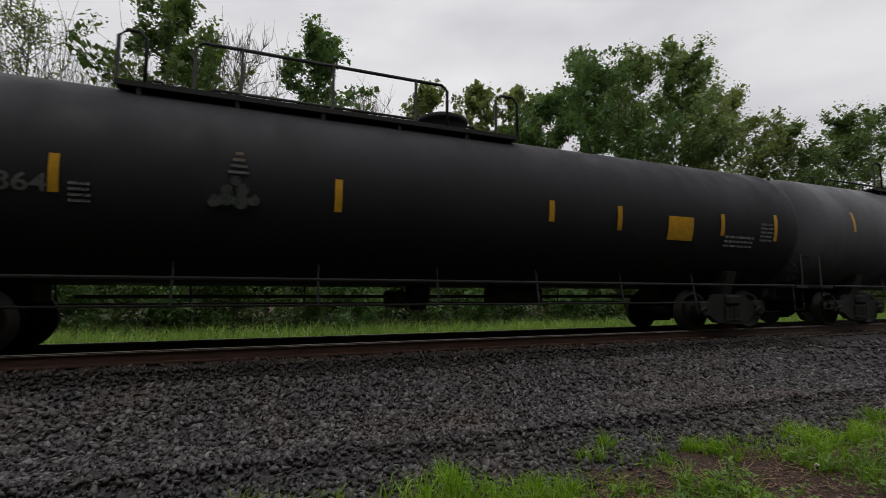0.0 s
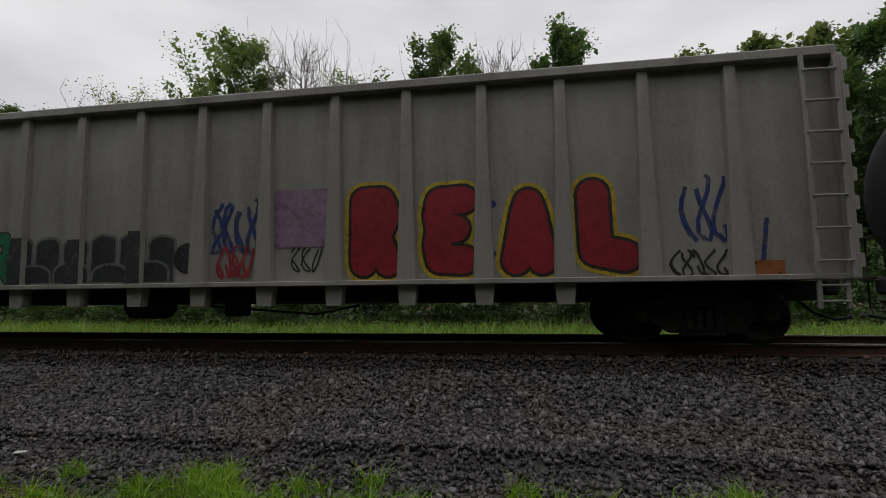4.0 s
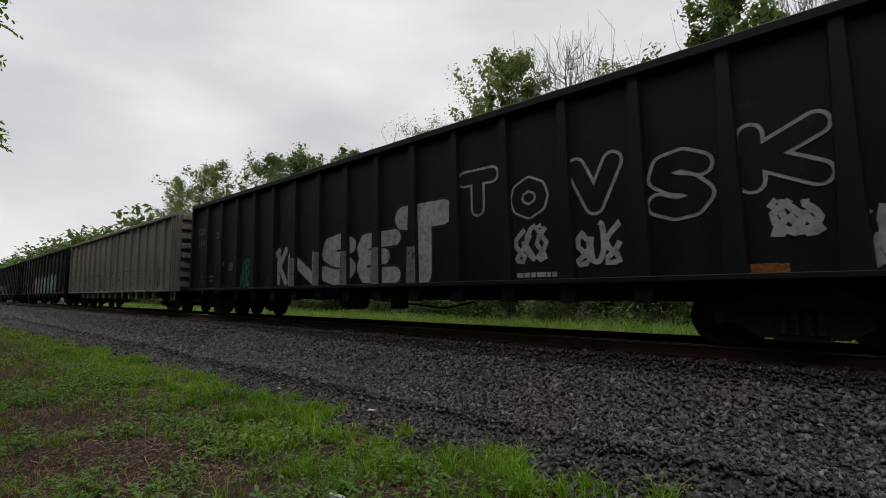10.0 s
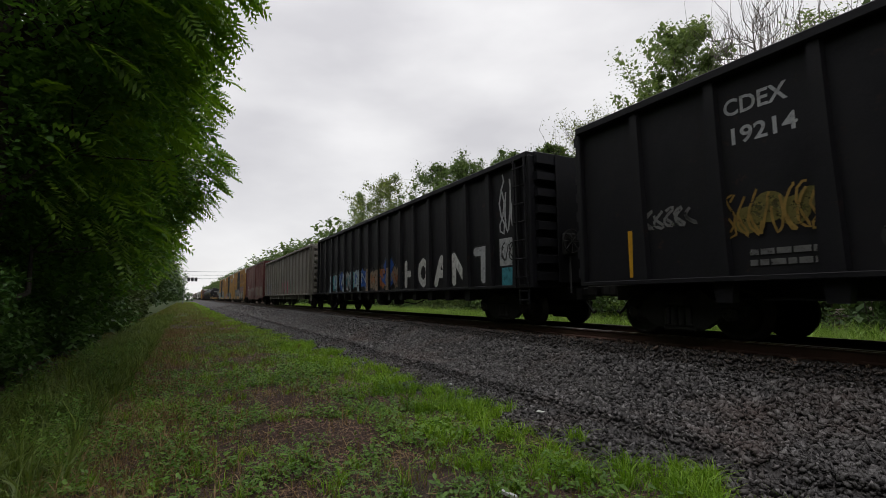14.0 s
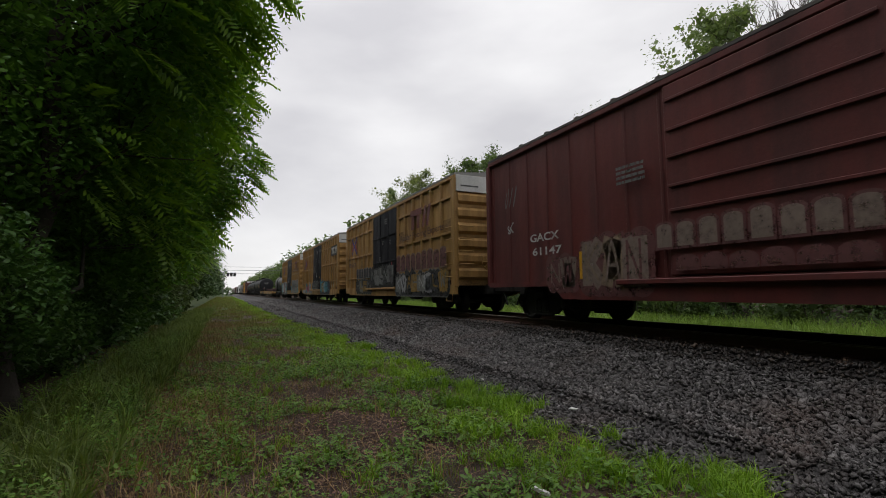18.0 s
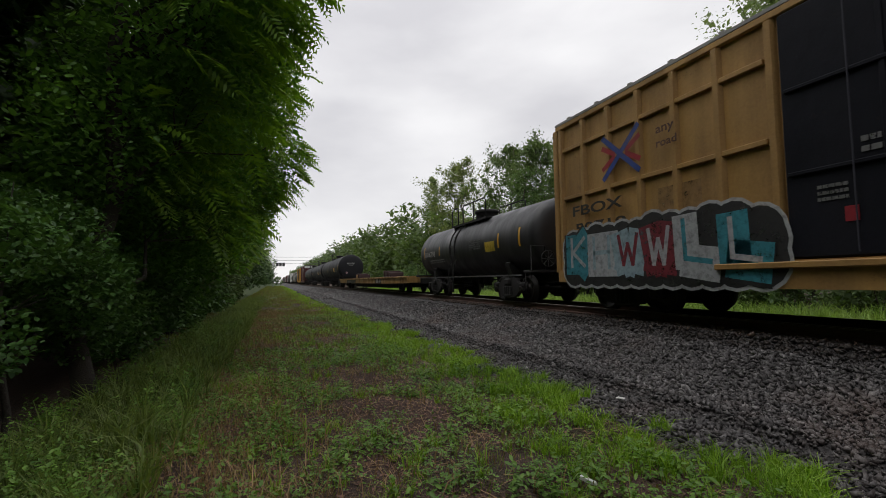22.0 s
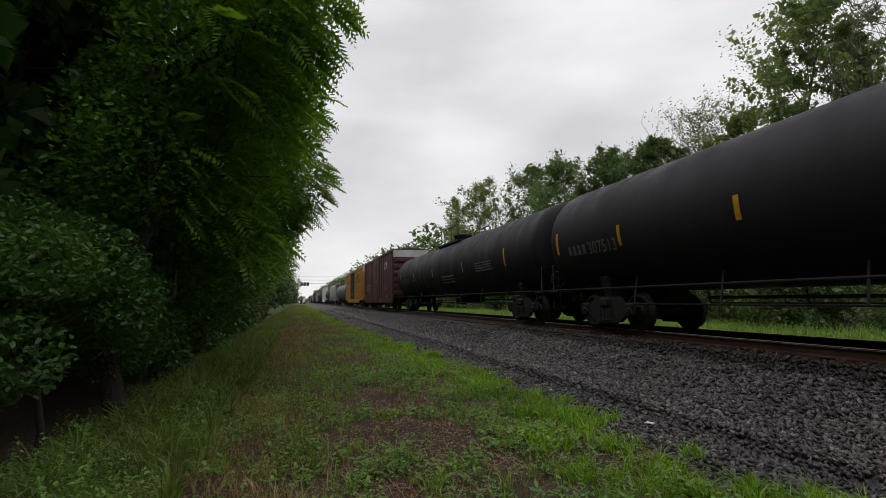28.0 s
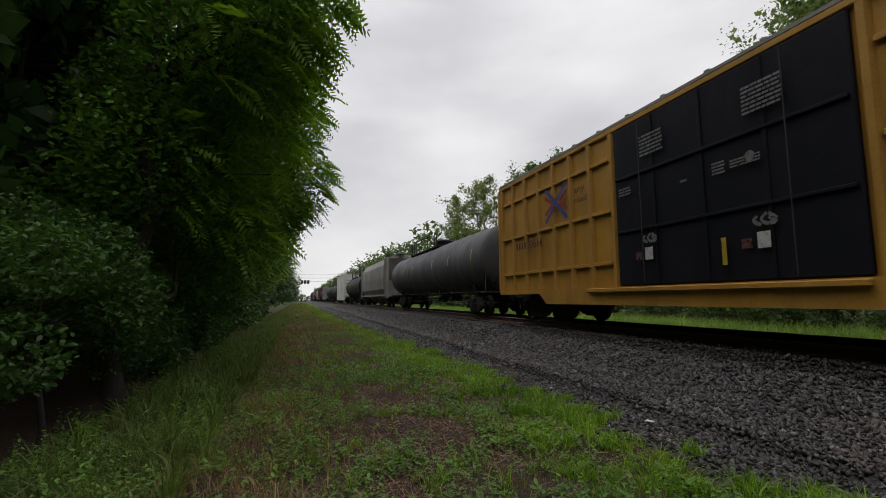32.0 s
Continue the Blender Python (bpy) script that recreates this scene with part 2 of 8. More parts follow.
RAILTOP = plain("rusty_rail_steel", (0.085, 0.042, 0.030), 0.6, 0.3, 8.0)
RUBBER = plain("black_rubber", (0.015, 0.015, 0.015), 0.7)
TIE = plain("tarred_timber", (0.045, 0.032, 0.025), 0.85, 0, 7.0, 0.4, 0.5)
BARK = plain("grey_brown_bark", (0.10, 0.085, 0.07), 0.9, 0, 8.0, 0.5, 0.8)
DARK_BARK = plain("dark_wet_bark", (0.035, 0.028, 0.022), 0.9, 0, 8.0, 0.5, 0.8)
LEAF_A = leafy("broadleaf_green", (0.065, 0.108, 0.036), (0.159, 0.236, 0.083), 0.5, 0.5)
LEAF_B = leafy("pale_broadleaf_green", (0.121, 0.178, 0.072), (0.255, 0.338, 0.143), 0.5, 0.5)
LEAF_C = leafy("deep_green_leaf", (0.065, 0.119, 0.045), (0.157, 0.255, 0.093), 0.5, 0.5)
LEAF_D = leafy("yellowish_leaf", (0.122, 0.167, 0.060), (0.257, 0.305, 0.117), 0.5, 0.5)
LEAF_NEAR = leafy("near_glossy_leaf", (0.055, 0.14, 0.018), (0.175, 0.39, 0.045), 0.35, 0.55)
TREE_LEAF = leafy("shady_tree_leaf", (0.05, 0.125, 0.020), (0.158, 0.335, 0.050), 0.4, 0.5)
SHRUB_LEAF = leafy("shrub_leaf", (0.040, 0.104, 0.024), (0.13, 0.262, 0.058), 0.45, 0.4)
GRASS = leafy("fresh_grass", (0.125, 0.275, 0.013), (0.335, 0.54, 0.036), 0.5, 0.4)
MEADOW = leafy("meadow_grass", (0.085, 0.15, 0.018), (0.265, 0.37, 0.055), 0.5, 0.4, (0.21, 0.15, 0.05))
DEEP_GRASS = leafy("shaded_tall_grass", (0.09, 0.14, 0.04), (0.25, 0.33, 0.10), 0.5, 0.4)
DRY_GRASS = leafy("dry_grass_stem", (0.20, 0.115, 0.055), (0.42, 0.28, 0.14), 0.7, 0.2)
WEED = leafy("clover_leaf", (0.062, 0.15, 0.018), (0.22, 0.39, 0.05), 0.5, 0.35)
# leaf colour darkened to carry the shade inside the deep wood
SHADE_LEAF = leafy("shade_dark_leaf", (0.028, 0.06, 0.02), (0.085, 0.15, 0.05), 0.5, 0.35)
# brighter than the crown leaf: light on the canopy's rim put into the colour
FROND = leafy("feathered_leaf", (0.08, 0.17, 0.012), (0.24, 0.42, 0.035), 0.4, 0.55)
FOOT_GRASS = leafy("green_tall_grass", (0.08, 0.13, 0.022), (0.26, 0.34, 0.075), 0.5, 0.4)
DEAD_LEAF = leafy("fallen_brown_leaf", (0.09, 0.042, 0.032), (0.30, 0.165, 0.12), 0.8, 0.1)
FAR_GRASS = leafy("tall_lineside_grass", (0.17, 0.30, 0.05), (0.38, 0.54, 0.12), 0.5, 0.4)


# ---- ground: grass verge, gravel road, ballast bed, far verge ----
def lie(x, y):
    """Height of the ground, for arrays x and y."""
    x, y = np.asarray(x, float), np.asarray(y, float)
    z = np.interp(y, [-400, -30, -6, -2, 3.2, 4.2, 4.42, 4.62, 4.95, 5.5, 7.0, 7.1, 9.9, 10.1, 12.2, 20, 60, 900],
                  [-0.6, -0.6, -0.8, -0.78, -0.75, -0.735, -0.85, -0.705, -0.73, -0.70, -0.27, -0.215, -0.215, -0.30, -0.8, -0.7, -0.6, -0.6])
    rough = 0.030 * np.sin(1.7 * x + 0.9 * y) * np.sin(0.8 * x - 2.1 * y) + 0.022 * np.sin(4.1 * x + 1.3) * np.sin(3.7 * y + 0.4 * x)
    calm = np.where((y > 6.6) & (y < 10.6), 0.15, np.where((y > 3.3) & (y < 6.7), 0.5, 1.0))
    return z + rough * calm


def verge_edge(x):
    """The ragged line where the grass ends and the gravel begins."""
    x = np.asarray(x, float)
    far = np.clip((-x - 12) / 30, 0, 1)
    return 3.42 - 0.75 * far + 0.16 * np.sin(1.9 * x) + 0.12 * np.sin(4.7 * x + 1.0) + 0.07 * np.sin(11.3 * x + 2)


def earth_material():
    m, ns, ls, b = nodes_of("verge_earth")
    big, mid, fine = noise_of(ns, ls, 0.5, 5.0), noise_of(ns, ls, 3.0, 6.0), noise_of(ns, ls, 40.0, 6.0)
    green = ramp_of(ns, ls, mid, [(0.3, (0.022, 0.022, 0.010)), (0.7, (0.045, 0.05, 0.018))])
    soil = ramp_of(ns, ls, fine, [(0.3, (0.024, 0.013, 0.010)), (0.52, (0.082, 0.045, 0.034)), (0.75, (0.19, 0.115, 0.09))])
    c = blend_of(ns, ls, ramp_of(ns, ls, big, [(0.34, (0.45, 0.45, 0.45)), (0.48, (1, 1, 1))]), green, soil)
    ls.new(c, b.inputs["Base Color"])
    b.inputs["Roughness"].default_value = 0.95
    bump_of(ns, ls, b, fine, 1.0, 0.06)
    return m


def gravel_material(name, k, warm):
    m, ns, ls, b = nodes_of(name)
    tc, vo = ns.new("ShaderNodeTexCoord"), ns.new("ShaderNodeTexVoronoi")
    vo.inputs["Scale"].default_value = 22.0
    ls.new(tc.outputs["Object"], vo.inputs["Vector"])
    sp = ns.new("ShaderNodeSeparateColor")
    ls.new(vo.outputs["Color"], sp.inputs["Color"])
    big = noise_of(ns, ls, 0.7, 4.0)
    c = ramp_of(ns, ls, sp.outputs["Red"], [(0.0, (0.07 * k * warm, 0.066 * k, 0.066 * k)), (0.6, (0.17 * k * warm, 0.16 * k, 0.16 * k)), (1.0, (0.30 * k, 0.285 * k, 0.28 * k))])
    c = blend_of(ns, ls, 1.0, c, ramp_of(ns, ls, big, [(0.3, (0.7, 0.68, 0.66)), (0.7, (1.1, 1.08, 1.06))]), "MULTIPLY")
    ls.new(c, b.inputs["Base Color"])
    b.inputs["Roughness"].default_value = 0.7
    bump_of(ns, ls, b, vo.outputs["Distance"], 0.9, 0.04)
    return m


def stone_material(name="crushed_stone", k=1.0, warm=1.0, tracks=False):
    m, ns, ls, b = nodes_of(name)
    geo = ns.new("ShaderNodeNewGeometry")
    fine, big = noise_of(ns, ls, 60.0, 5.0), noise_of(ns, ls, 0.6, 4.0)
    c = ramp_of(ns, ls, geo.outputs["Random Per Island"], [(0.0, (0.022, 0.020, 0.020)), (0.3, (0.058, 0.053, 0.052)), (0.7, (0.125, 0.118, 0.116)), (0.93, (0.185, 0.178, 0.176)), (1.0, (0.30, 0.29, 0.285))])
    c = blend_of(ns, ls, 1.0, c, ramp_of(ns, ls, fine, [(0.3, (0.72, 0.70, 0.70)), (0.7, (1.12, 1.1, 1.1))]), "MULTIPLY")
    c = blend_of(ns, ls, 1.0, c, (0.70 * k * warm, 0.70 * k, 0.70 * k / warm), "MULTIPLY")
    c = blend_of(ns, ls, ramp_of(ns, ls, big, [(0.5, (0, 0, 0)), (0.75, (0.35, 0.35, 0.35))]), c, (0.13 * k, 0.075 * k, 0.055 * k))
    # lighter wheel tracks, and the furrow's shade as a dark band in the colour
    if tracks:
        tc, sp, wob, span_ = ns.new("ShaderNodeTexCoord"), ns.new("ShaderNodeSeparateXYZ"), ns.new("ShaderNodeMath"), ns.new("ShaderNodeMapRange")
        ls.new(tc.outputs["Object"], sp.inputs["Vector"])
        wob.operation = "MULTIPLY_ADD"
        wob.inputs[1].default_value = 0.5
        ls.new(noise_of(ns, ls, 0.45, 3.0), wob.inputs[0])
        ls.new(sp.outputs["Y"], wob.inputs[2])
        span_.inputs["From Min"].default_value, span_.inputs["From Max"].default_value = 3.25, 7.25
        ls.new(wob.outputs[0], span_.inputs["Value"])
        lane = ramp_of(ns, ls, span_.outputs["Result"], [(0.0, (0.8,) * 3), (0.17, (1.05,) * 3), (0.27, (0.95,) * 3), (0.325, (0.5,) * 3), (0.38, (0.95,) * 3), (0.50, (1.38,) * 3), (0.64, (1.1,) * 3), (1.0, (0.82,) * 3)])
        c = blend_of(ns, ls, 1.0, c, lane, "MULTIPLY")
    ls.new(c, b.inputs["Base Color"])
    b.inputs["Roughness"].default_value = 0.55
    bump_of(ns, ls, b, fine, 0.15, 0.006)
    return m


EARTH = earth_material()
GRAVEL = gravel_material("service_road_gravel", 0.26, 1.05)
# near-black bed: shade under the train is put into its colour
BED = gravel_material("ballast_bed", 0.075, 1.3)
STONE = stone_material(tracks=True)
RUSTY_STONE = stone_material("rust_dusted_stone", 0.6, 1.5)
# brown oily stone, darkened further to carry the train's shade
OILY_SHADED_STONE = stone_material("oily_shaded_stone", 0.15, 1.35)


def steps(*runs):
    out = []
    for a, b, d in runs:
        out += list(np.arange(a, b, d))
    return np.array(out + [runs[-1][1]])


gx = steps((-900, -200, 50), (-200, -60, 7), (-60, -22, 1.0), (-22, 14, 0.22), (14, 60, 2.0), (60, 300, 40), (300, 900, 150))
gy = steps((-400, -60, 60), (-60, -8, 4), (-8, -2.6, 0.5), (-2.6, 7.4, 0.13), (7.4, 12.6, 0.3), (12.6, 40, 2.5), (40, 900, 80))
GX, GY = np.meshgrid(gx, gy, indexing="ij")
nx, ny = GX.shape
at = np.arange(nx * ny).reshape(nx, ny)
quads = np.stack([at[:-1, :-1], at[1:, :-1], at[1:, 1:], at[:-1, 1:]], -1).reshape(-1, 4)
ground_mesh = sheet("ground", np.stack([GX, GY, lie(GX, GY)], -1).reshape(-1, 3), quads, EARTH, True)
ground_mesh.materials.append(GRAVEL)
ground_mesh.materials.append(BED)
ground_mesh.materials.append(plain("far_verge_turf", (0.075, 0.115, 0.03), 0.9, 0.0, 3.0, 0.5, 0.6))
mx, my = (GX[:-1, :-1] + GX[1:, 1:]).ravel() / 2, (GY[:-1, :-1] + GY[1:, 1:]).ravel() / 2
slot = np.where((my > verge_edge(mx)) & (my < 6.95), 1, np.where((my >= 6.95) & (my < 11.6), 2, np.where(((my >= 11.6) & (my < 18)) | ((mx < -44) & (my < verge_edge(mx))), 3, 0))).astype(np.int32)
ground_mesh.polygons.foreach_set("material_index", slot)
ground = tagged(new("ground", ground_mesh), "grassy verge beside a grey gravel track bed", "ground", kind="structure")


def spread_pieces(base_v, base_f, place, turn, size):
    """Copies of a small shape: place (n, 3), turn (n, 3, 3), size (n, 3) -> verts and faces."""
    base_v, base_f = np.asarray(base_v, float), np.asarray(base_f, int)
    v = np.einsum("nij,nkj->nki", turn, base_v[None] * size[:, None, :]) + place[:, None, :]
    f = base_f[None] + (np.arange(len(place)) * len(base_v))[:, None, None]
    return v.reshape(-1, 3), f.reshape(-1, base_f.shape[1])


def turns(rng, n, tilt=math.pi):
    """Random turns; tilt limits how far the pieces lean from upright."""
    a, b, c = rng.uniform(0, 2 * math.pi, n), rng.uniform(-tilt, tilt, n), rng.uniform(-tilt, tilt, n)
    ca, sa, cb, sb, cc, sc = np.cos(a), np.sin(a), np.cos(b), np.sin(b), np.cos(c), np.sin(c)
    o, l = np.zeros(n), np.ones(n)
    rz = np.stack([ca, -sa, o, sa, ca, o, o, o, l], -1).reshape(n, 3, 3)
    ry = np.stack([cb, o, sb, o, l, o, -sb, o, cb], -1).reshape(n, 3, 3)
    rx = np.stack([l, o, o, o, cc, -sc, o, sc, cc], -1).reshape(n, 3, 3)
    return rz @ ry @ rx


def stones(name, n, x0, x1, y0, y1, s0, s1, seed, label, within=None, material=None):
    rng = np.random.default_rng(seed)
    x, y = rng.uniform(x0, x1, n), rng.uniform(y0, y1, n)
    if within is not None:
        keep = within(x, y, rng)
        x, y = x[keep], y[keep]
    n = len(x)
    s = s0 + (s1 - s0) * rng.random(n) ** 1.5
    size = s[:, None] * rng.uniform(0.62, 1.15, (n, 3)) * np.array([1.25, 1.0, 0.72])
    base = np.array([(1, 0.25, 0.2), (-1, -0.2, 0.15), (0.2, 1, -0.2), (-0.25, -1, 0.2), (0.2, -0.2, 1), (-0.2, 0.2, -1)]) * 0.62
    faces = [(0, 2, 4), (2, 1, 4), (1, 3, 4), (3, 0, 4), (2, 0, 5), (1, 2, 5), (3, 1, 5), (0, 3, 5)]
    v, f = spread_pieces(base, faces, np.zeros((n, 3)), turns(rng, n, 0.0), np.ones((n, 3)))
    v = v.reshape(n, 6, 3) * (1 + rng.uniform(-0.35, 0.30, (n, 6, 3))) + rng.uniform(-0.12, 0.12, (n, 6, 3))
    v = np.einsum("nij,nkj->nki", turns(rng, n, 1.1), v * size[:, None, :])
    v += np.stack([x, y, lie(x, y) + size[:, 2] * 0.40], -1)[:, None, :]
    ob = new(name, sheet(name, v.reshape(-1, 3), f, material or STONE))
    return tagged(ob, label, "gravel", kind="stuff")


def on_gravel(x, y, rng):
    e = verge_edge(x)
    return (y > e + 0.45 * (rng.random(len(x)) - 0.6)) & (rng.random(len(x)) < np.clip((y - e) * 1.5 + 0.35, 0.25, 1))


stones("road_gravel", 46000, -13.5, 10, 3.0, 5.7, 0.030, 0.074, 11, "grey crushed stone of the service road", on_gravel)
def shoulder(x, y, rng):
    return rng.random(len(x)) > np.clip((y - 6.62) / 0.2, 0, 0.97)


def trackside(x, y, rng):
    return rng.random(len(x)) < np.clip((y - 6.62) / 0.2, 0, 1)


stones("ballast_gravel", 27000, -14, 10, 5.5, 7.1, 0.044, 0.094, 12, "grey angular ballast stones on the shoulder", shoulder)
stones("oily_shaded_ballast", 9000, -16, 12, 6.7, 7.4, 0.040, 0.085, 16, "oily brown ballast stones beside the rail, the train's shade in their colour", trackside, OILY_SHADED_STONE)
stones("ballast_gravel", 9000, -85, -40, 3.0, 6.9, 0.10, 0.19, 17, "grey angular ballast stones far along the track", on_gravel)
stones("ballast_gravel", 26000, -40, -13, 3.0, 6.9, 0.045, 0.105, 13, "grey angular ballast stones along the track", on_gravel)
stones("ballast_gravel", 6500, 10, 30, 3.0, 6.9, 0.05, 0.10, 14, "grey angular ballast stones along the track", on_gravel)
stones("ballast_gravel", 12000, -26, 18, 7.1, 11.8, 0.05, 0.095, 15, "rust-dusted dark ballast stones between the ties", None, RUSTY_STONE)

# ---- the track ----
track = tagged(new("railway_track"), "worn steel rails on dark timber ties in ballast", "railway track", kind="structure")
RAIL_TOP = plain("worn_rail_head", (0.42, 0.385, 0.365), 0.5, 0.4, 10.0, 0.2, 0.05)
for y in (TRACK_Y - 0.755, TRACK_Y + 0.755):
    web = [(-0.075, -0.185), (0.075, -0.185), (0.075, -0.172), (0.014, -0.150), (0.010, -0.045), (0.036, -0.034), (0.036, -0.006),
           (-0.036, -0.006), (-0.036, -0.034), (-0.010, -0.045), (-0.014, -0.150), (-0.075, -0.172)]
    rail = part("rail", Geo().prism([(y + a, b) for a, b in web], 0, -900, 500), RAILTOP, track, "rusty steel rail")
    part("rail_head", Geo().prism([(y - 0.037, -0.022), (y + 0.037, -0.022), (y + 0.034, -0.010), (y + 0.024, -0.002), (y + 0.010, 0.0), (y - 0.010, 0.0), (y - 0.024, -0.002), (y - 0.034, -0.010)], 0, -900, 500), RAIL_TOP, rail, "polished running surface")


# timber ties: those near the camera one by one, the rest joined
def tie_mesh():
    return Geo().box(-0.115, 0.115, TRACK_Y - 1.3, TRACK_Y + 1.3, -0.36, -0.187, 0.012).mesh("tie", TIE)


TIE_MESH = tie_mesh()
for i in range(-90, 50):
    part("tie", TIE_MESH, None, track, at=(i * 0.5 + 0.01 * math.sin(i * 7.0), 0.02 * math.sin(i * 3.0), 0))
rest = Geo()
for i in list(range(-700, -90)) + list(range(50, 200)):
    rest.box(i * 0.5 - 0.115, i * 0.5 + 0.115, TRACK_Y - 1.3, TRACK_Y + 1.3, -0.36, -0.187)
tagged(part("far_ties", rest, TIE, track), kind="stuff")


# ---- plants ----
def blades(name, n, area, height, width, material, seed, label, category="grass", keep=None, lean=0.5, bunch=1):
    """A stand of grass: each blade a bent, tapered strip; bunch: blades that spring from one root."""
    rng = np.random.default_rng(seed)
    x, y = rng.uniform(area[0], area[1], n), rng.uniform(area[2], area[3], n)
    if keep is not None:
        k = keep(x, y, rng)
        x, y = x[k], y[k]
    tall = rng.uniform(0.55, 1.0, len(x))
    if bunch > 1:
        x, y, tall = np.repeat(x, bunch), np.repeat(y, bunch), np.repeat(tall, bunch)
        x, y = x + rng.normal(size=len(x)) * 0.022, y + rng.normal(size=len(x)) * 0.022
    n = len(x)
    h = (height[0] + (height[1] - height[0]) * rng.random(n) ** (1.6 if bunch == 1 else 0.8)) * (tall if bunch > 1 else 1.0)
    w = rng.uniform(width[0], width[1], n)
    a, b = rng.uniform(0, 2 * math.pi, n), rng.uniform(0, 2 * math.pi, n)
    bend = h * rng.uniform(0.1, lean * 1.6, n)
    d = np.stack([np.cos(a), np.sin(a), 0 * a], -1)
    s = np.stack([np.cos(b), np.sin(b), 0 * a], -1) * w[:, None] / 2
    p = np.stack([x, y, lie(x, y) - 0.01], -1)
    up = np.array([0, 0, 1.0])
    m1 = p + d * (bend * 0.25)[:, None] + up * (h * 0.55)[:, None]
    tip = p + d * bend[:, None] + up * (h * (1 - 0.25 * np.clip(bend / h, 0, 1)))[:, None]
    v = np.stack([p - s, p + s, m1 - s * 0.8, m1 + s * 0.8, tip], 1).reshape(-1, 3)
    f = (np.array([(0, 1, 3), (0, 3, 2), (2, 3, 4)])[None] + (np.arange(n) * 5)[:, None, None]).reshape(-1, 3)
    return tagged(new(name, sheet(name, v, f, material)), label, category, kind="stuff")


def leaves_at(rng, pts, size, flat=0.6, shape=0.55, oval=False):
    """Folded leaf shapes at points: arrays of verts and faces (two halves a leaf)."""
    n = len(pts)
    if oval:
        h = shape / 2
        base = np.array([(0, 0, 0), (0.28, h * 0.9, 0.05), (0.68, h * 0.85, 0.04), (1, 0, -0.03), (0.68, -h * 0.85, 0.04), (0.28, -h * 0.9, 0.05)])
        s = rng.uniform(size[0], size[1], n)
        return spread_pieces(base, [(0, 1, 2, 3), (0, 3, 4, 5)], pts, turns(rng, n, flat), np.repeat(s[:, None], 3, 1))
    base = np.array([(0, 0, 0), (0.45, shape / 2, 0.06), (1, 0, -0.02), (0.45, -shape / 2, 0.06)])
    s = rng.uniform(size[0], size[1], n)
    return spread_pieces(base, [(0, 1, 2), (0, 2, 3)], pts, turns(rng, n, flat), np.repeat(s[:, None], 3, 1))


def ball(rng, n, hollow=0.35):
    """Points in a ball, fewer in the middle."""
    d = rng.normal(size=(n, 3))
    d /= np.linalg.norm(d, axis=1)[:, None]
    return d * (hollow + (1 - hollow) * rng.random(n) ** 0.6)[:, None]


def limb_path(rng, a, b, k=4, wander=0.12):
    a, b = np.array(a, float), np.array(b, float)
    length = np.linalg.norm(b - a)
    pts = [a + (b - a) * i / k + (rng.normal(size=3) * wander * length / k if 0 < i < k else 0) for i in range(k + 1)]
    return [tuple(p) for p in pts]


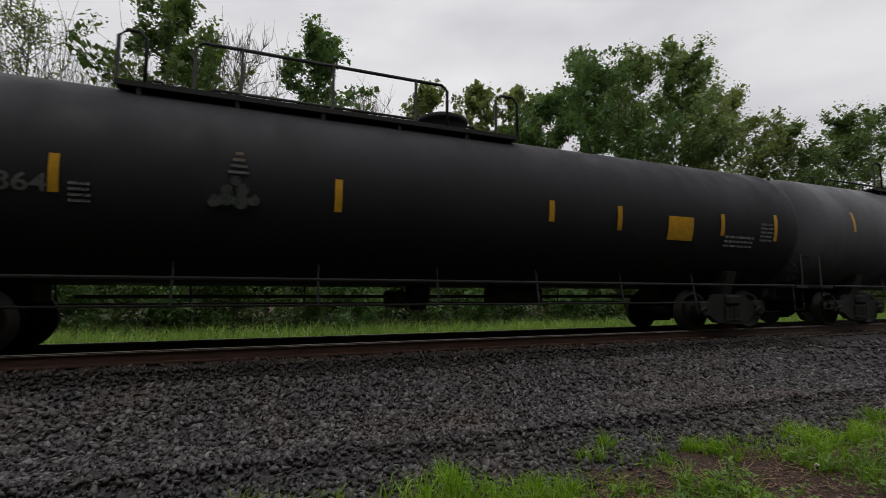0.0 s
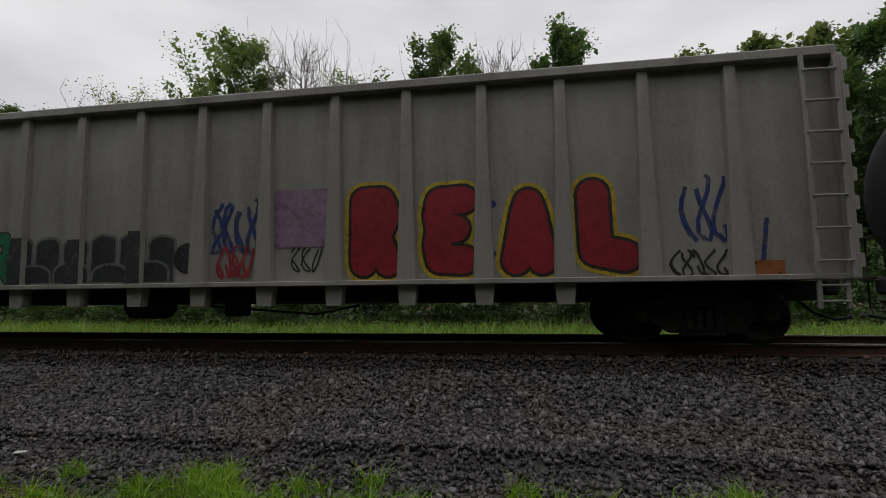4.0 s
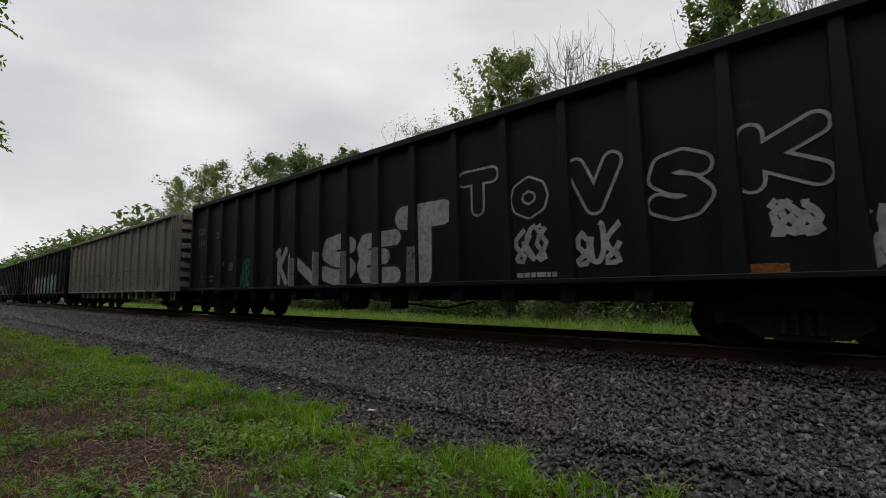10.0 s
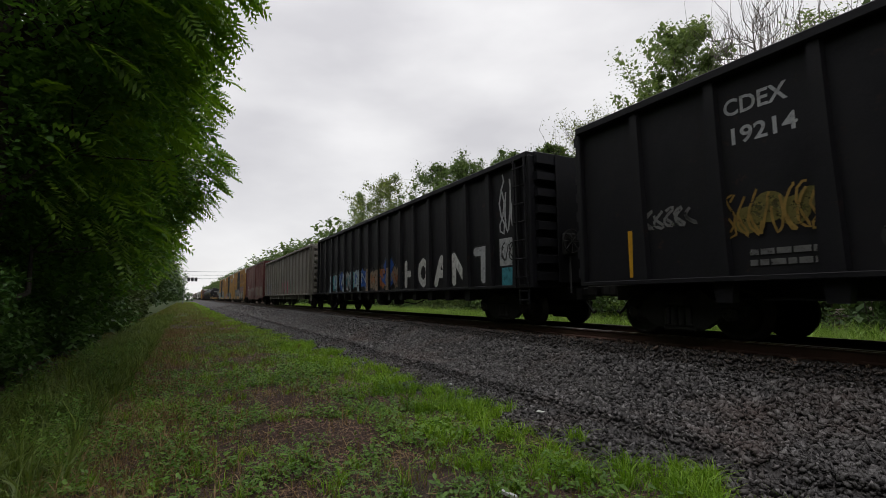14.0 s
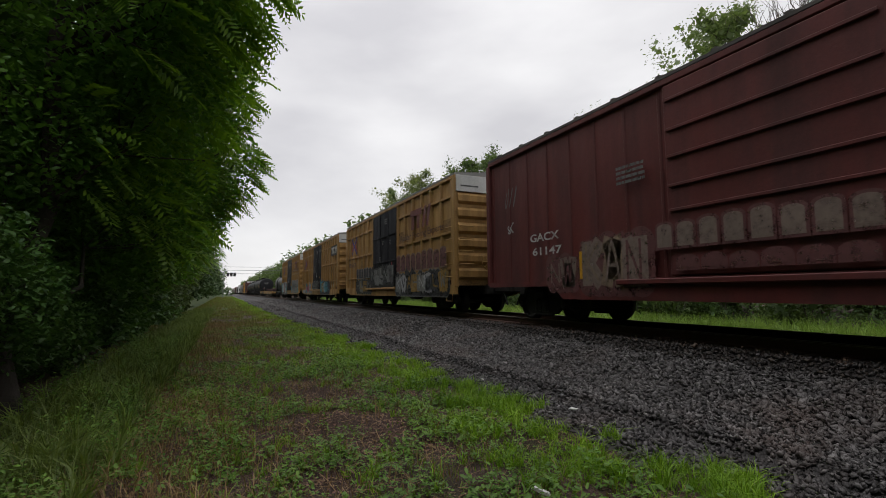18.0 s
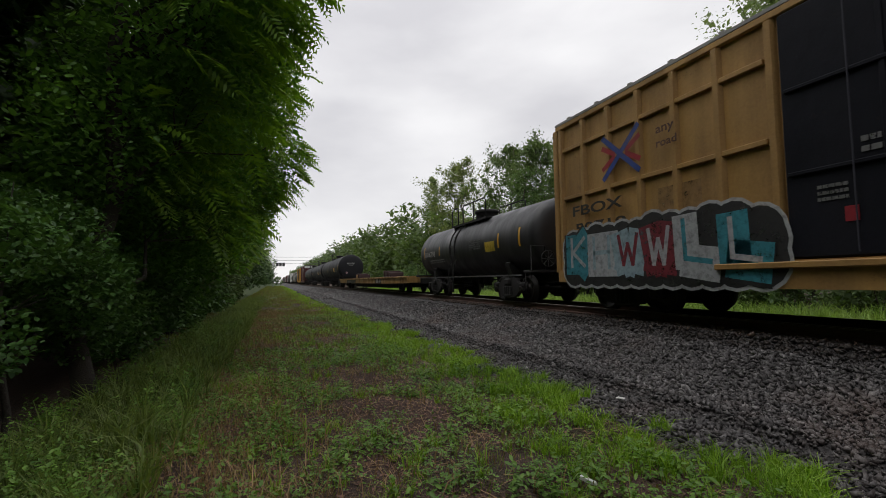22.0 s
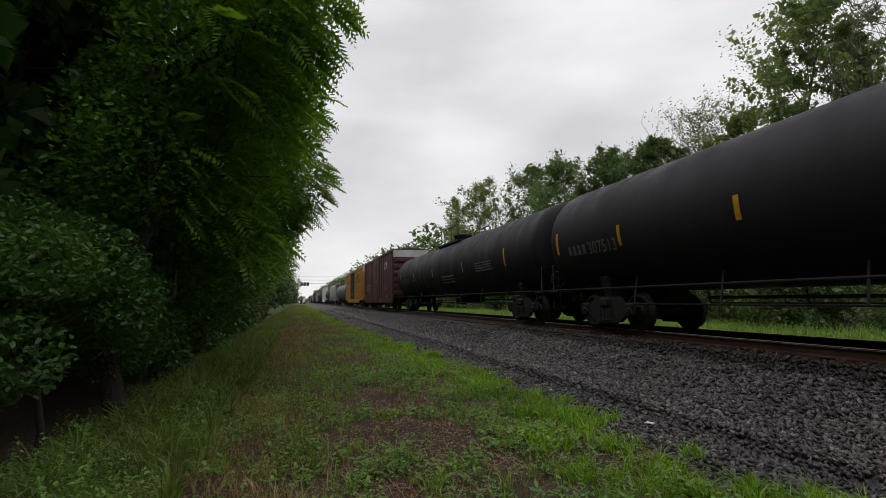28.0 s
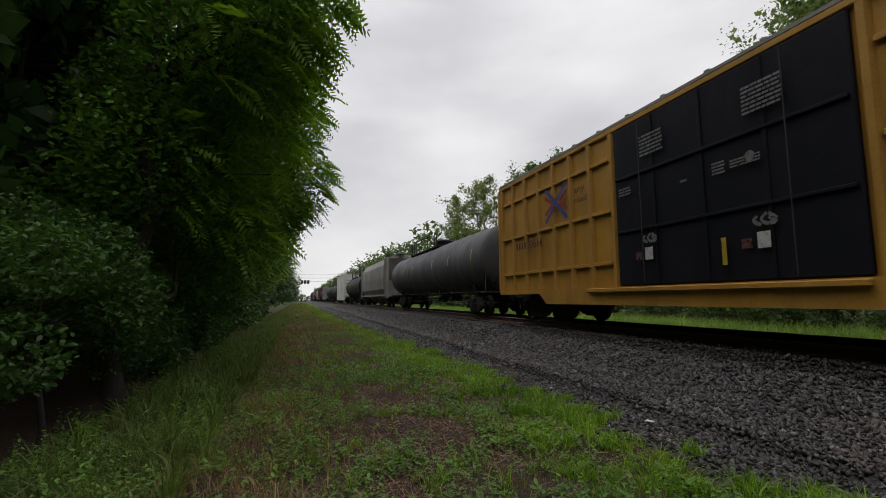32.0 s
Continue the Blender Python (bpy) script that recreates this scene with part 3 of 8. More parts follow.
def tree_meshes(seed, h, spread, leaf, n_leaves, size, base=0.22, slim=1.0, bare=0.0, trunks=1, bark=BARK, droop=0.0, clump=0.2, limbs=34, fill=0.0):
    """Trunk-and-limb mesh and crown mesh of one tree, standing at the origin."""
    rng = np.random.default_rng(seed)
    wood, lines = Geo(), []
    for q in range(trunks):
        top = np.array([rng.normal() * 0.04 * h, rng.normal() * 0.04 * h, h * rng.uniform(0.93, 0.99)])
        foot = np.array([rng.normal() * 0.25 * (trunks > 1), rng.normal() * 0.25 * (trunks > 1), -0.15])
        path = limb_path(rng, foot, top, 6, 0.10)
        r0 = 0.011 * h / trunks ** 0.5
        wood.tube(path, [r0 * (1 - 0.92 * i / 6) for i in range(7)], 7)
        k = int(limbs / trunks)
        lines.append((np.array(path[5]), np.array(path[6]), 0.10))
        for i in range(k):
            u = base + (0.985 - base) * (i + rng.random()) / k
            j = min(int(u * 6), 5)
            p = np.array(path[j]) + (np.array(path[j + 1]) - np.array(path[j])) * (u * 6 - j)
            a = rng.uniform(0, 2 * math.pi)
            shape = max(0.12, math.sin(math.pi * min(1.0, (u - base) / (1 - base) * 0.70 + 0.27)) ** 0.8)
            out = spread * shape * rng.uniform(0.5, 1.15)
            rise = out * rng.uniform(0.25, 1.0) * slim - droop * out
            e = p + np.array([math.cos(a) * out, math.sin(a) * out, rise])
            e[2] = min(e[2], h)
            lp = limb_path(rng, p, e, 3, 0.2)
            wood.tube(lp, [r0 * 0.30 * (1 - u * 0.6), r0 * 0.2 * (1 - u * 0.6), r0 * 0.12, r0 * 0.05], 5)
            lines += [(np.array(lp[1]), np.array(lp[2]), 0.8), (np.array(lp[2]), e, 1.0)]
            for _ in range(1 if not bare else 8):
                s = np.array(lp[rng.integers(1, 4)])
                t = s + rng.normal(size=3) * out * 0.25 + np.array([0, 0, out * (0.25 + 0.6 * bare)])
                wood.tube(limb_path(rng, s, t, 2, 0.2), [r0 * 0.09, r0 * 0.06, r0 * 0.03], 4)
                lines.append((s, t, 0.7))
    crown = None
    if n_leaves:
        w = np.array([t[2] for t in lines])
        pick = rng.choice(len(lines), n_leaves, p=w / w.sum())
        A, B = np.array([t[0] for t in lines])[pick], np.array([t[1] for t in lines])[pick]
        r = clump * spread * (0.5 + 0.9 * rng.random(len(lines)))[pick]
        pts = A + (B - A) * rng.random((n_leaves, 1)) + ball(rng, n_leaves, 0.1) * r[:, None] * np.array([1.0, 1.0, 0.75])
        if droop:
            pts[:, 2] -= droop * spread * rng.random(n_leaves) ** 2 * 2.2
        pts[:, 2] = np.maximum(pts[:, 2], 0.3)
        v, f = leaves_at(rng, pts, size, 0.9)
        if fill:
            # broad sprays inside the leaf masses, which close the crown
            k = int(n_leaves * fill)
            pick = rng.choice(len(lines), k, p=w / w.sum())
            A, B = np.array([t[0] for t in lines])[pick], np.array([t[1] for t in lines])[pick]
            inner = A + (B - A) * rng.random((k, 1)) + ball(rng, k, 0.0) * 0.55 * clump * spread
            inner[:, 2] = np.maximum(inner[:, 2], 0.3)
            v2, f2 = leaves_at(rng, inner, (size[0] * 2.2, size[1] * 2.2), 1.4, 0.8)
            v, f = np.concatenate([v, v2]), np.concatenate([f, f2 + len(v)])
        crown = sheet("crown", v, f, leaf)
    return wood.mesh("trunk", bark), crown


def tree(x, y, meshes, label, category="tree", turn=0.0, scale=1.0, group=""):
    ob = tagged(new("tree"), label, category, group)
    ob.matrix_basis = Matrix.Translation((x, y, float(lie(x, y)))) @ Matrix.Rotation(turn, 4, "Z") @ Matrix.Scale(scale, 4)
    part("trunk", meshes[0], None, ob)
    if meshes[1]:
        part("crown", meshes[1], None, ob)
    return ob


def stand(az, el, y):
    """Foot and height of a tree whose top shows at that bearing and elevation, in the row y metres off."""
    x = -y * math.tan(radians(az))
    d = math.hypot(x, y)
    return x, y, EYE[2] + d * math.tan(radians(el)) - float(lie(x, y))


# bearing, elevation, row, spread as part of the height, leaf, leaves, slimness, bareness, label
POPLAR = "slim pale green poplar tree behind the track"
BROAD = "dense green broadleaf tree behind the track"
DEAD = "bare leafless tree with grey branches"
ROW = [
    (71.0, 13.6, 26, 0.17, LEAF_B, 5200, 1.3, 0, POPLAR), (66.5, 15.0, 25, 0.30, LEAF_D, 5200, 1, 0, "yellow-green broadleaf tree behind the track"),
    (63.0, 16.6, 24, 0.30, LEAF_A, 6000, 1, 0, BROAD), (58.0, 17.0, 25, 0.30, LEAF_A, 6000, 1, 0, BROAD),
    (54.0, 18.2, 24, 0.26, LEAF_A, 5600, 1, 0, BROAD), (50.0, 19.0, 25, 0.24, LEAF_C, 5200, 1, 0, BROAD),
    (44.3, 22.0, 24, 0.17, LEAF_D, 1900, 1.3, 0.6, "thin sparse tree with pale twigs"), (46.8, 18.5, 23, 0.22, LEAF_A, 4200, 1, 0, BROAD),
    (41.0, 20.0, 24, 0.20, LEAF_D, 3600, 1.1, 0, "yellow-green broadleaf tree behind the track"),
    (34.6, 28.3, 23, 0.20, LEAF_B, 5600, 1.5, 0, POPLAR), (30.5, 24.0, 24, 0.17, LEAF_B, 3200, 1.4, 0, POPLAR),
    (25.5, 27.5, 23, 0.24, None, 0, 1.2, 1, DEAD), (20.0, 26.8, 24, 0.15, LEAF_B, 1500, 1.3, 0.7, "thin sparse tree with pale twigs"),
    (15.0, 23.0, 25, 0.2, None, 0, 1.2, 1, DEAD), (8.3, 31.5, 22, 0.18, LEAF_A, 5200, 1.5, 0, "tall loose-crowned green tree behind the track"),
    (3.0, 27.0, 24, 0.16, None, 0, 1.3, 1, DEAD), (-6.9, 30.4, 22, 0.17, LEAF_C, 5000, 1.3, 0, "tall dark green broadleaf tree behind the track"),
    (-1.5, 22.5, 24, 0.17, LEAF_C, 2800, 1.2, 0, BROAD), (-12.5, 24.5, 24, 0.14, None, 0, 1.3, 1, DEAD),
    (-21.6, 27.0, 23, 0.13, LEAF_D, 3800, 1.6, 0, POPLAR), (-26.8, 27.2, 23, 0.13, LEAF_D, 3800, 1.6, 0, POPLAR),
    (-31.0, 25.0, 24, 0.12, LEAF_D, 3200, 1.6, 0, POPLAR), (-36.0, 24.5, 22, 0.24, LEAF_C, 6200, 1, 0, BROAD),
    (-40.3, 28.2, 22, 0.26, LEAF_C, 9000, 1.1, 0, "large dark green broadleaf tree behind the track"),
    (-44.4, 26.8, 23, 0.19, LEAF_B, 6000, 1.4, 0, POPLAR), (-49.3, 25.8, 22, 0.22, LEAF_B, 8000, 1.4, 0, POPLAR),
    (-53.4, 21.6, 23, 0.24, LEAF_D, 6000, 1.2, 0, POPLAR), (-58.4, 17.5, 22, 0.26, LEAF_A, 6500, 1.1, 0, BROAD),
    (-62.0, 17.6, 22, 0.22, LEAF_A, 5600, 1.5, 0, POPLAR), (-65.5, 17.1, 22, 0.28, LEAF_A, 6500, 1.1, 0, BROAD),
    (-70.7, 13.7, 22, 0.36, LEAF_A, 7000, 1, 0, BROAD), (-75.0, 10.3, 22, 0.45, LEAF_A, 7000, 1, 0, BROAD),
]
for i, (az, el, row, wide, leaf, n, slim, bare, label) in enumerate(ROW):
    x, y, h = stand(az, el, row)
    tree(x, y, tree_meshes(100 + i, h * (0.955 if leaf else 1.0), wide * h * (1.2 if wide < 0.21 else 1.0), leaf, int(n * 3.5), (0.10, 0.20), 0.07 if leaf else 0.3, slim, bare, clump=0.185, limbs=62, fill=0.16 if not bare else 0.0), label, group="trees behind the track")
x, y, h = stand(61.0, 13.6, 20)
tree(x, y, tree_meshes(170, h, 0.26 * h, LEAF_C, 7000, (0.14, 0.3), 0.3, 1, 0, 1, BARK, 0.45), "green tree draped in hanging vines")

# second row and undergrowth, which close the wood
rng = np.random.default_rng(5)
KINDS = [tree_meshes(200 + i, 10.0, sp, lf, 4600, (0.28, 0.55), 0.06, 1, 0, 2, BARK, 0, 0.26, 34, 0.12) for i, (sp, lf) in
         enumerate(((2.6, LEAF_A), (2.9, LEAF_C), (2.3, LEAF_B), (2.7, LEAF_C), (2.4, LEAF_D)))]
for i, x in enumerate(np.arange(-120, 46, 2.1)):
    h = rng.uniform(0.62, 0.92) * (1.0 if abs(x) < 60 else 1.15)
    tree(x + rng.normal() * 0.7, 27 + rng.uniform(-2.5, 5), KINDS[i % 5], "leafy tree deep in the wood", turn=rng.uniform(0, 6.2), scale=h * 1.0, group="trees of the wood")


def far_wood(name, feet, leaf, seed, label, n=420, size=(0.7, 1.3)):
    """Crowns and trunks of a far wood, as one."""
    g = np.random.default_rng(seed)
    pts = []
    for x, y, h in feet:
        c = np.array([(x + g.normal() * 1.2, y + g.normal() * 1.0, h * u) for u in g.uniform(0.15, 0.9, 14)])
        pick = g.integers(0, 14, n)
        pts.append(c[pick] + ball(g, n) * np.array([1.9, 1.9, 1.5]) * (h / 12))
    v, f = leaves_at(g, np.concatenate(pts), size, 0.9)
    return tagged(new(name, sheet(name, v, f, leaf)), label, "wood", kind="stuff")


far_wood("far_wood", [(x, 22 + rng.uniform(-3, 3), rng.uniform(11.5, 15)) for x in np.arange(-640, -66, 5.0)], LEAF_A, 7, "far green wood along the line")
far_wood("far_wood", [(x, 31 + rng.uniform(-3, 3), rng.uniform(12.5, 16)) for x in np.arange(-640, -66, 6.0)], LEAF_C, 8, "far green wood behind the first trees")
far_wood("far_wood", [(-660 + rng.uniform(-15, 15), y, rng.uniform(5, 8)) for y in np.arange(-60, 70, 3.5)], LEAF_A, 10, "far hazy trees at the end of the line", 200, (0.9, 1.8))
SHRUBS = [tree_meshes(220 + i, 2.6, 1.3, lf, 3600, (0.07, 0.15), 0.05, 1, 0, 3, BARK, 0, 0.34, 34, 0.15) for i, lf in enumerate((LEAF_A, LEAF_C, LEAF_B))]
for i, x in enumerate(np.arange(-75, 42, 1.7)):
    tree(x + rng.normal() * 0.5, rng.uniform(17.0, 20.5), SHRUBS[i % 3], "green shrub at the edge of the wood", "shrub", rng.uniform(0, 6.2), rng.uniform(0.6, 1.35), "shrubs at the edge of the wood")

rng = np.random.default_rng(6)
n = 36000
pts = np.stack([rng.uniform(-150, 70, n), rng.uniform(29, 37, n), -0.6 + 9.5 * rng.random(n)], -1)
v, f = leaves_at(rng, pts, (0.5, 0.95), 0.9)
tagged(new("undergrowth", sheet("undergrowth", v, f, LEAF_C)), "deep green undergrowth inside the wood", "undergrowth", kind="stuff")
n = 90000
pts = np.stack([rng.uniform(-110, 60, n), rng.uniform(18.5, 25, n), -0.7 + 3.2 * rng.random(n) ** 1.2], -1)
v, f = leaves_at(rng, pts, (0.10, 0.24), 0.9)
tagged(new("undergrowth", sheet("undergrowth", v, f, LEAF_C)), "green undergrowth along the edge of the wood", "undergrowth", kind="stuff")
blades("tall_grass", 80000, (-75, 45, 11.7, 17.5), (0.28, 0.85), (0.018, 0.04), FAR_GRASS, 31, "tall bright green grass beyond the track")

# ---- the verge by the camera ----
def cloudy(x, y, size, seed):
    """Smooth random field from 0 to 1 with cells of that size."""
    table = np.random.default_rng(seed).random((64, 64))
    u, v = np.asarray(x) / size + 200, np.asarray(y) / size + 200
    i, j = np.floor(u).astype(int), np.floor(v).astype(int)
    a, b = u - i, v - j
    a, b = a * a * (3 - 2 * a), b * b * (3 - 2 * b)
    p = lambda k, l: table[(i + k) % 64, (j + l) % 64]
    return (p(0, 0) * (1 - a) + p(1, 0) * a) * (1 - b) + (p(0, 1) * (1 - a) + p(1, 1) * a) * b


# bare spots of trodden soil: place and half sizes
BARE = [(-5.6, 0.9, 0.75, 0.28), (-4.82, 2.85, 0.28, 0.16), (-3.98, 2.82, 0.3, 0.15), (-4.27, 1.9, 0.55, 0.24), (-3.8, 0.85, 0.5, 0.3), (-7.2, 0.7, 0.7, 0.16), (-9.2, 0.6, 0.9, 0.15),
        (-2.7, 1.7, 0.35, 0.2), (-8.3, -0.75, 0.5, 0.18), (4.2, 2.2, 0.5, 0.25), (2.4, 2.8, 0.5, 0.2), (5.4, 2.9, 0.4, 0.15)]


def worn(x, y):
    """How much of the soil shows on the verge."""
    k = np.clip(0.57 - cloudy(x, y, 0.42, 1) - 0.6 * (cloudy(x, y, 1.3, 2) - 0.5), 0, 1) * 2.2
    k = k + 0.42 * np.exp(-((y + 0.05) / 0.95) ** 2) * cloudy(x, y, 0.6, 9)
    for bx, by, rx, ry in BARE:
        k = np.maximum(k, 1.1 - 0.85 * (((x - bx) / rx) ** 2 + ((y - by) / ry) ** 2) + 0.5 * (cloudy(x, y, 0.15, 3) - 0.5))
    return np.clip(k, 0, 1)


def on_verge(x, y, rng):
    return (y < verge_edge(x) + rng.normal(size=len(x)) * 0.12) & (rng.random(len(x)) > 0.96 * worn(x, y))


def at_edge(x, y, rng):
    e = verge_edge(x) + 0.12 * np.sin(7.0 * x) + 0.05
    d = e - y
    tuft = np.clip(cloudy(x, y, 0.25, 4) * 1.9 - 0.15, 0.15, 1)
    return (d > -0.15 * rng.random(len(x))) & (rng.random(len(x)) < np.clip(1.2 - d / 1.1, 0, 1) * (1 - worn(x, y)) * tuft)


def inland(x, y, rng):
    far = np.clip((verge_edge(x) - y - 0.25) / 1.0, 0.06, 1)
    return on_verge(x, y, rng) & (rng.random(len(x)) < far * np.clip(cloudy(x, y, 0.33, 5) * 1.8 - 0.25, 0.12, 1))


def dry_band(x, y, rng):
    return rng.random(len(x)) < np.clip(np.exp(-((y + 0.5) / 0.8) ** 2) + 0.12, 0, 1) * np.clip(cloudy(x, y, 0.4, 6) * 1.8 - 0.2, 0.1, 1)


blades("verge_grass", 64000, (-13, 9, -2.6, 3.8), (0.04, 0.17), (0.005, 0.011), MEADOW, 41, "short green grass and weeds on the verge", keep=inland, lean=0.9)
blades("verge_grass", 42000, (-46, -13, -3.0, 3.4), (0.06, 0.2), (0.010, 0.022), MEADOW, 42, "green grass along the verge", keep=on_verge, lean=0.8)
blades("verge_grass", 26000, (-190, -46, -2.6, 2.9), (0.1, 0.3), (0.03, 0.07), MEADOW, 52, "green grass along the far verge", keep=on_verge, lean=0.8)
blades("verge_grass", 14000, (9, 26, -2.6, 3.8), (0.05, 0.16), (0.010, 0.02), GRASS, 43, "green grass along the verge", keep=on_verge, lean=0.8)
blades("edge_grass", 120000, (-24, 12, 1.6, 4.0), (0.05, 0.19), (0.005, 0.012), GRASS, 44, "long bright green grass along the gravel", keep=at_edge, lean=1.0)
blades("edge_grass", 24000, (-60, -24, 0.8, 3.2), (0.08, 0.22), (0.014, 0.03), GRASS, 47, "long bright green grass along the gravel", keep=at_edge, lean=0.9)
blades("edge_grass", 14000, (-190, -60, 1.6, 3.0), (0.12, 0.3), (0.04, 0.08), GRASS, 53, "bright green grass along the far gravel", keep=at_edge, lean=0.9)
blades("grass_bunches", 2600, (-16, 10, 2.1, 3.75), (0.10, 0.30), (0.006, 0.012), GRASS, 54, "arching bunches of bright green grass at the gravel's edge", keep=at_edge, lean=1.0, bunch=26)
blades("grass_bunches", 1500, (-16, 8, -0.9, 2.9), (0.08, 0.26), (0.005, 0.010), GRASS, 55, "bunches of green grass among the weeds", keep=inland, lean=1.0, bunch=20)
blades("dry_grass", 95000, (-26, 5, -2.2, 2.2), (0.07, 0.28), (0.005, 0.010), DRY_GRASS, 45, "dry brown grass stems among the weeds", lean=1.0, keep=dry_band)
blades("tall_weeds", 12000, (-34, -1.5, -2.15, -0.9), (0.12, 0.5), (0.006, 0.014), DEEP_GRASS, 46, "tall green grass at the foot of the bushes", lean=0.9)
blades("tall_weeds", 1300, (-42, -1.6, -2.05, -0.8), (0.2, 0.68), (0.011, 0.024), FOOT_GRASS, 56, "high arching grass bunches at the foot of the bushes", lean=0.85, bunch=20)

# single tufts out on the gravel
TUFTS = [(-2.44, 3.66), (-3.7, 3.55), (-1.2, 3.75), (-6.2, 3.75), (1.5, 3.7), (3.3, 3.9)]


def in_tufts(x, y, rng):
    return np.min([((x - a) ** 2 + (y - b) ** 2) ** 0.5 for a, b in TUFTS], axis=0) < 0.13 * rng.random(len(x)) ** 0.5


blades("grass_tufts", 60000, (-10, 4, 3.1, 4.05), (0.06, 0.24), (0.006, 0.013), GRASS, 48, "single green tufts growing in the gravel", keep=in_tufts, lean=1.0)

# trodden straw lying flat
g = np.random.default_rng(58)
n = 22000
x, y = g.uniform(-14, 6, n), g.uniform(-1.6, 3.2, n)
k = g.random(n) < 0.06 + 0.9 * worn(x, y)
x, y = x[k], y[k]
n = len(x)
v, f = spread_pieces([(-0.5, -0.03, 0), (0.5, -0.02, 0.02), (0.5, 0.02, 0.02), (-0.5, 0.03, 0)], [(0, 1, 2), (0, 2, 3)],
                     np.stack([x, y, lie(x, y) + g.uniform(0.004, 0.03, n)], -1), turns(g, n, 0.25), g.uniform(0.05, 0.16, (n, 1)) * np.array([[1.0, 1.0, 1.0]]))
tagged(new("straw", sheet("straw", v, f, DRY_GRASS)), "flattened brown straw on the bare soil", "straw", kind="stuff")


# fallen leaves in the bare spots
n = 26000
x, y = g.uniform(-13, 6, n), g.uniform(-1.8, 3.3, n)
k = g.random(n) < 0.05 + 0.85 * worn(x, y)
x, y = x[k], y[k]
v, f = leaves_at(g, np.stack([x, y, lie(x, y) + g.uniform(0.006, 0.02, len(x))], -1), (0.022, 0.055), 0.3, 0.6)
tagged(new("leaf_litter", sheet("leaf_litter", v, f, DEAD_LEAF)), "fallen brown leaves on the bare soil", "leaf litter", kind="stuff")


def clover(name, n, area, size, seed, label):
    rng = np.random.default_rng(seed)
    x, y = rng.uniform(area[0], area[1], n), rng.uniform(area[2], area[3], n)
    k = on_verge(x, y, rng) & (cloudy(x, y, 0.28, 7) > 0.42) & (rng.random(n) < np.clip((verge_edge(x) - y) / 1.3, 0.1, 1))
    x, y = x[k], y[k]
    n = len(x)
    s = rng.uniform(size[0], size[1], n)
    h = 0.02 + 0.10 * rng.random(n) ** 1.5
    base = np.array([(0, 0, 0), (0.55, 0.36, 0.16), (1.0, 0, 0.12), (0.55, -0.36, 0.16)])
    a0, vs = rng.uniform(0, 2.1, n), []
    for j in range(3):
        a = a0 + j * 2.09 + rng.normal(size=n) * 0.2
        c, q = np.cos(a), np.sin(a)
        o, l = np.zeros(n), np.ones(n)
        tilt = np.stack([c, -q, o, q, c, o, rng.normal(size=n) * 0.25, rng.normal(size=n) * 0.25, l], -1).reshape(n, 3, 3)
        v, f = spread_pieces(base, [(0, 1, 2), (0, 2, 3)], np.stack([x, y, lie(x, y) + h], -1), tilt, np.repeat(s[:, None], 3, 1))
        vs.append((v, f + j * 4 * n))
    ob = new(name, sheet(name, np.concatenate([v for v, _ in vs]), np.concatenate([f for _, f in vs]), WEED))
    return tagged(ob, label, "weeds", kind="stuff")


clover("clover", 62000, (-9, 8, -2.6, 3.6), (0.014, 0.038), 51, "small green clover leaves covering the verge")
clover("clover", 18000, (-22, -9, -2.6, 3.4), (0.03, 0.06), 52, "small green weeds covering the verge")


def broad_weeds(n, area, seed, label, tall=(0.07, 0.2), leaf=(0.022, 0.055), many=9, material=WEED):
    """Knee-low weeds: a stalk with pairs of pointed leaves."""
    g = np.random.default_rng(seed)
    x, y = g.uniform(area[0], area[1], n), g.uniform(area[2], area[3], n)
    k = on_verge(x, y, g) & (cloudy(x, y, 0.5, 8) > 0.4)
    x, y = x[k], y[k]
    h = g.uniform(tall[0], tall[1], len(x))
    pts, size = [], []
    for j in range(many):
        u = (j + 0.6) / many
        pts.append(np.stack([x + g.normal(size=len(x)) * 0.012, y + g.normal(size=len(x)) * 0.012, lie(x, y) + h * u], -1))
    pts = np.concatenate(pts)
    v, f = leaves_at(g, pts, leaf, 0.6, 0.46, True)
    return tagged(new("broad_weeds", sheet("broad_weeds", v, f, material)), label, "weeds", kind="stuff")


broad_weeds(11000, (-11, 7, -2.4, 3.0), 61, "leafy green weeds standing in the grass", (0.06, 0.2), (0.03, 0.07), 8)
broad_weeds(2200, (-16, -1.4, -2.2, -0.9), 62, "tall leafy weeds at the foot of the bushes", (0.18, 0.55), (0.020, 0.05), 26, WEED)


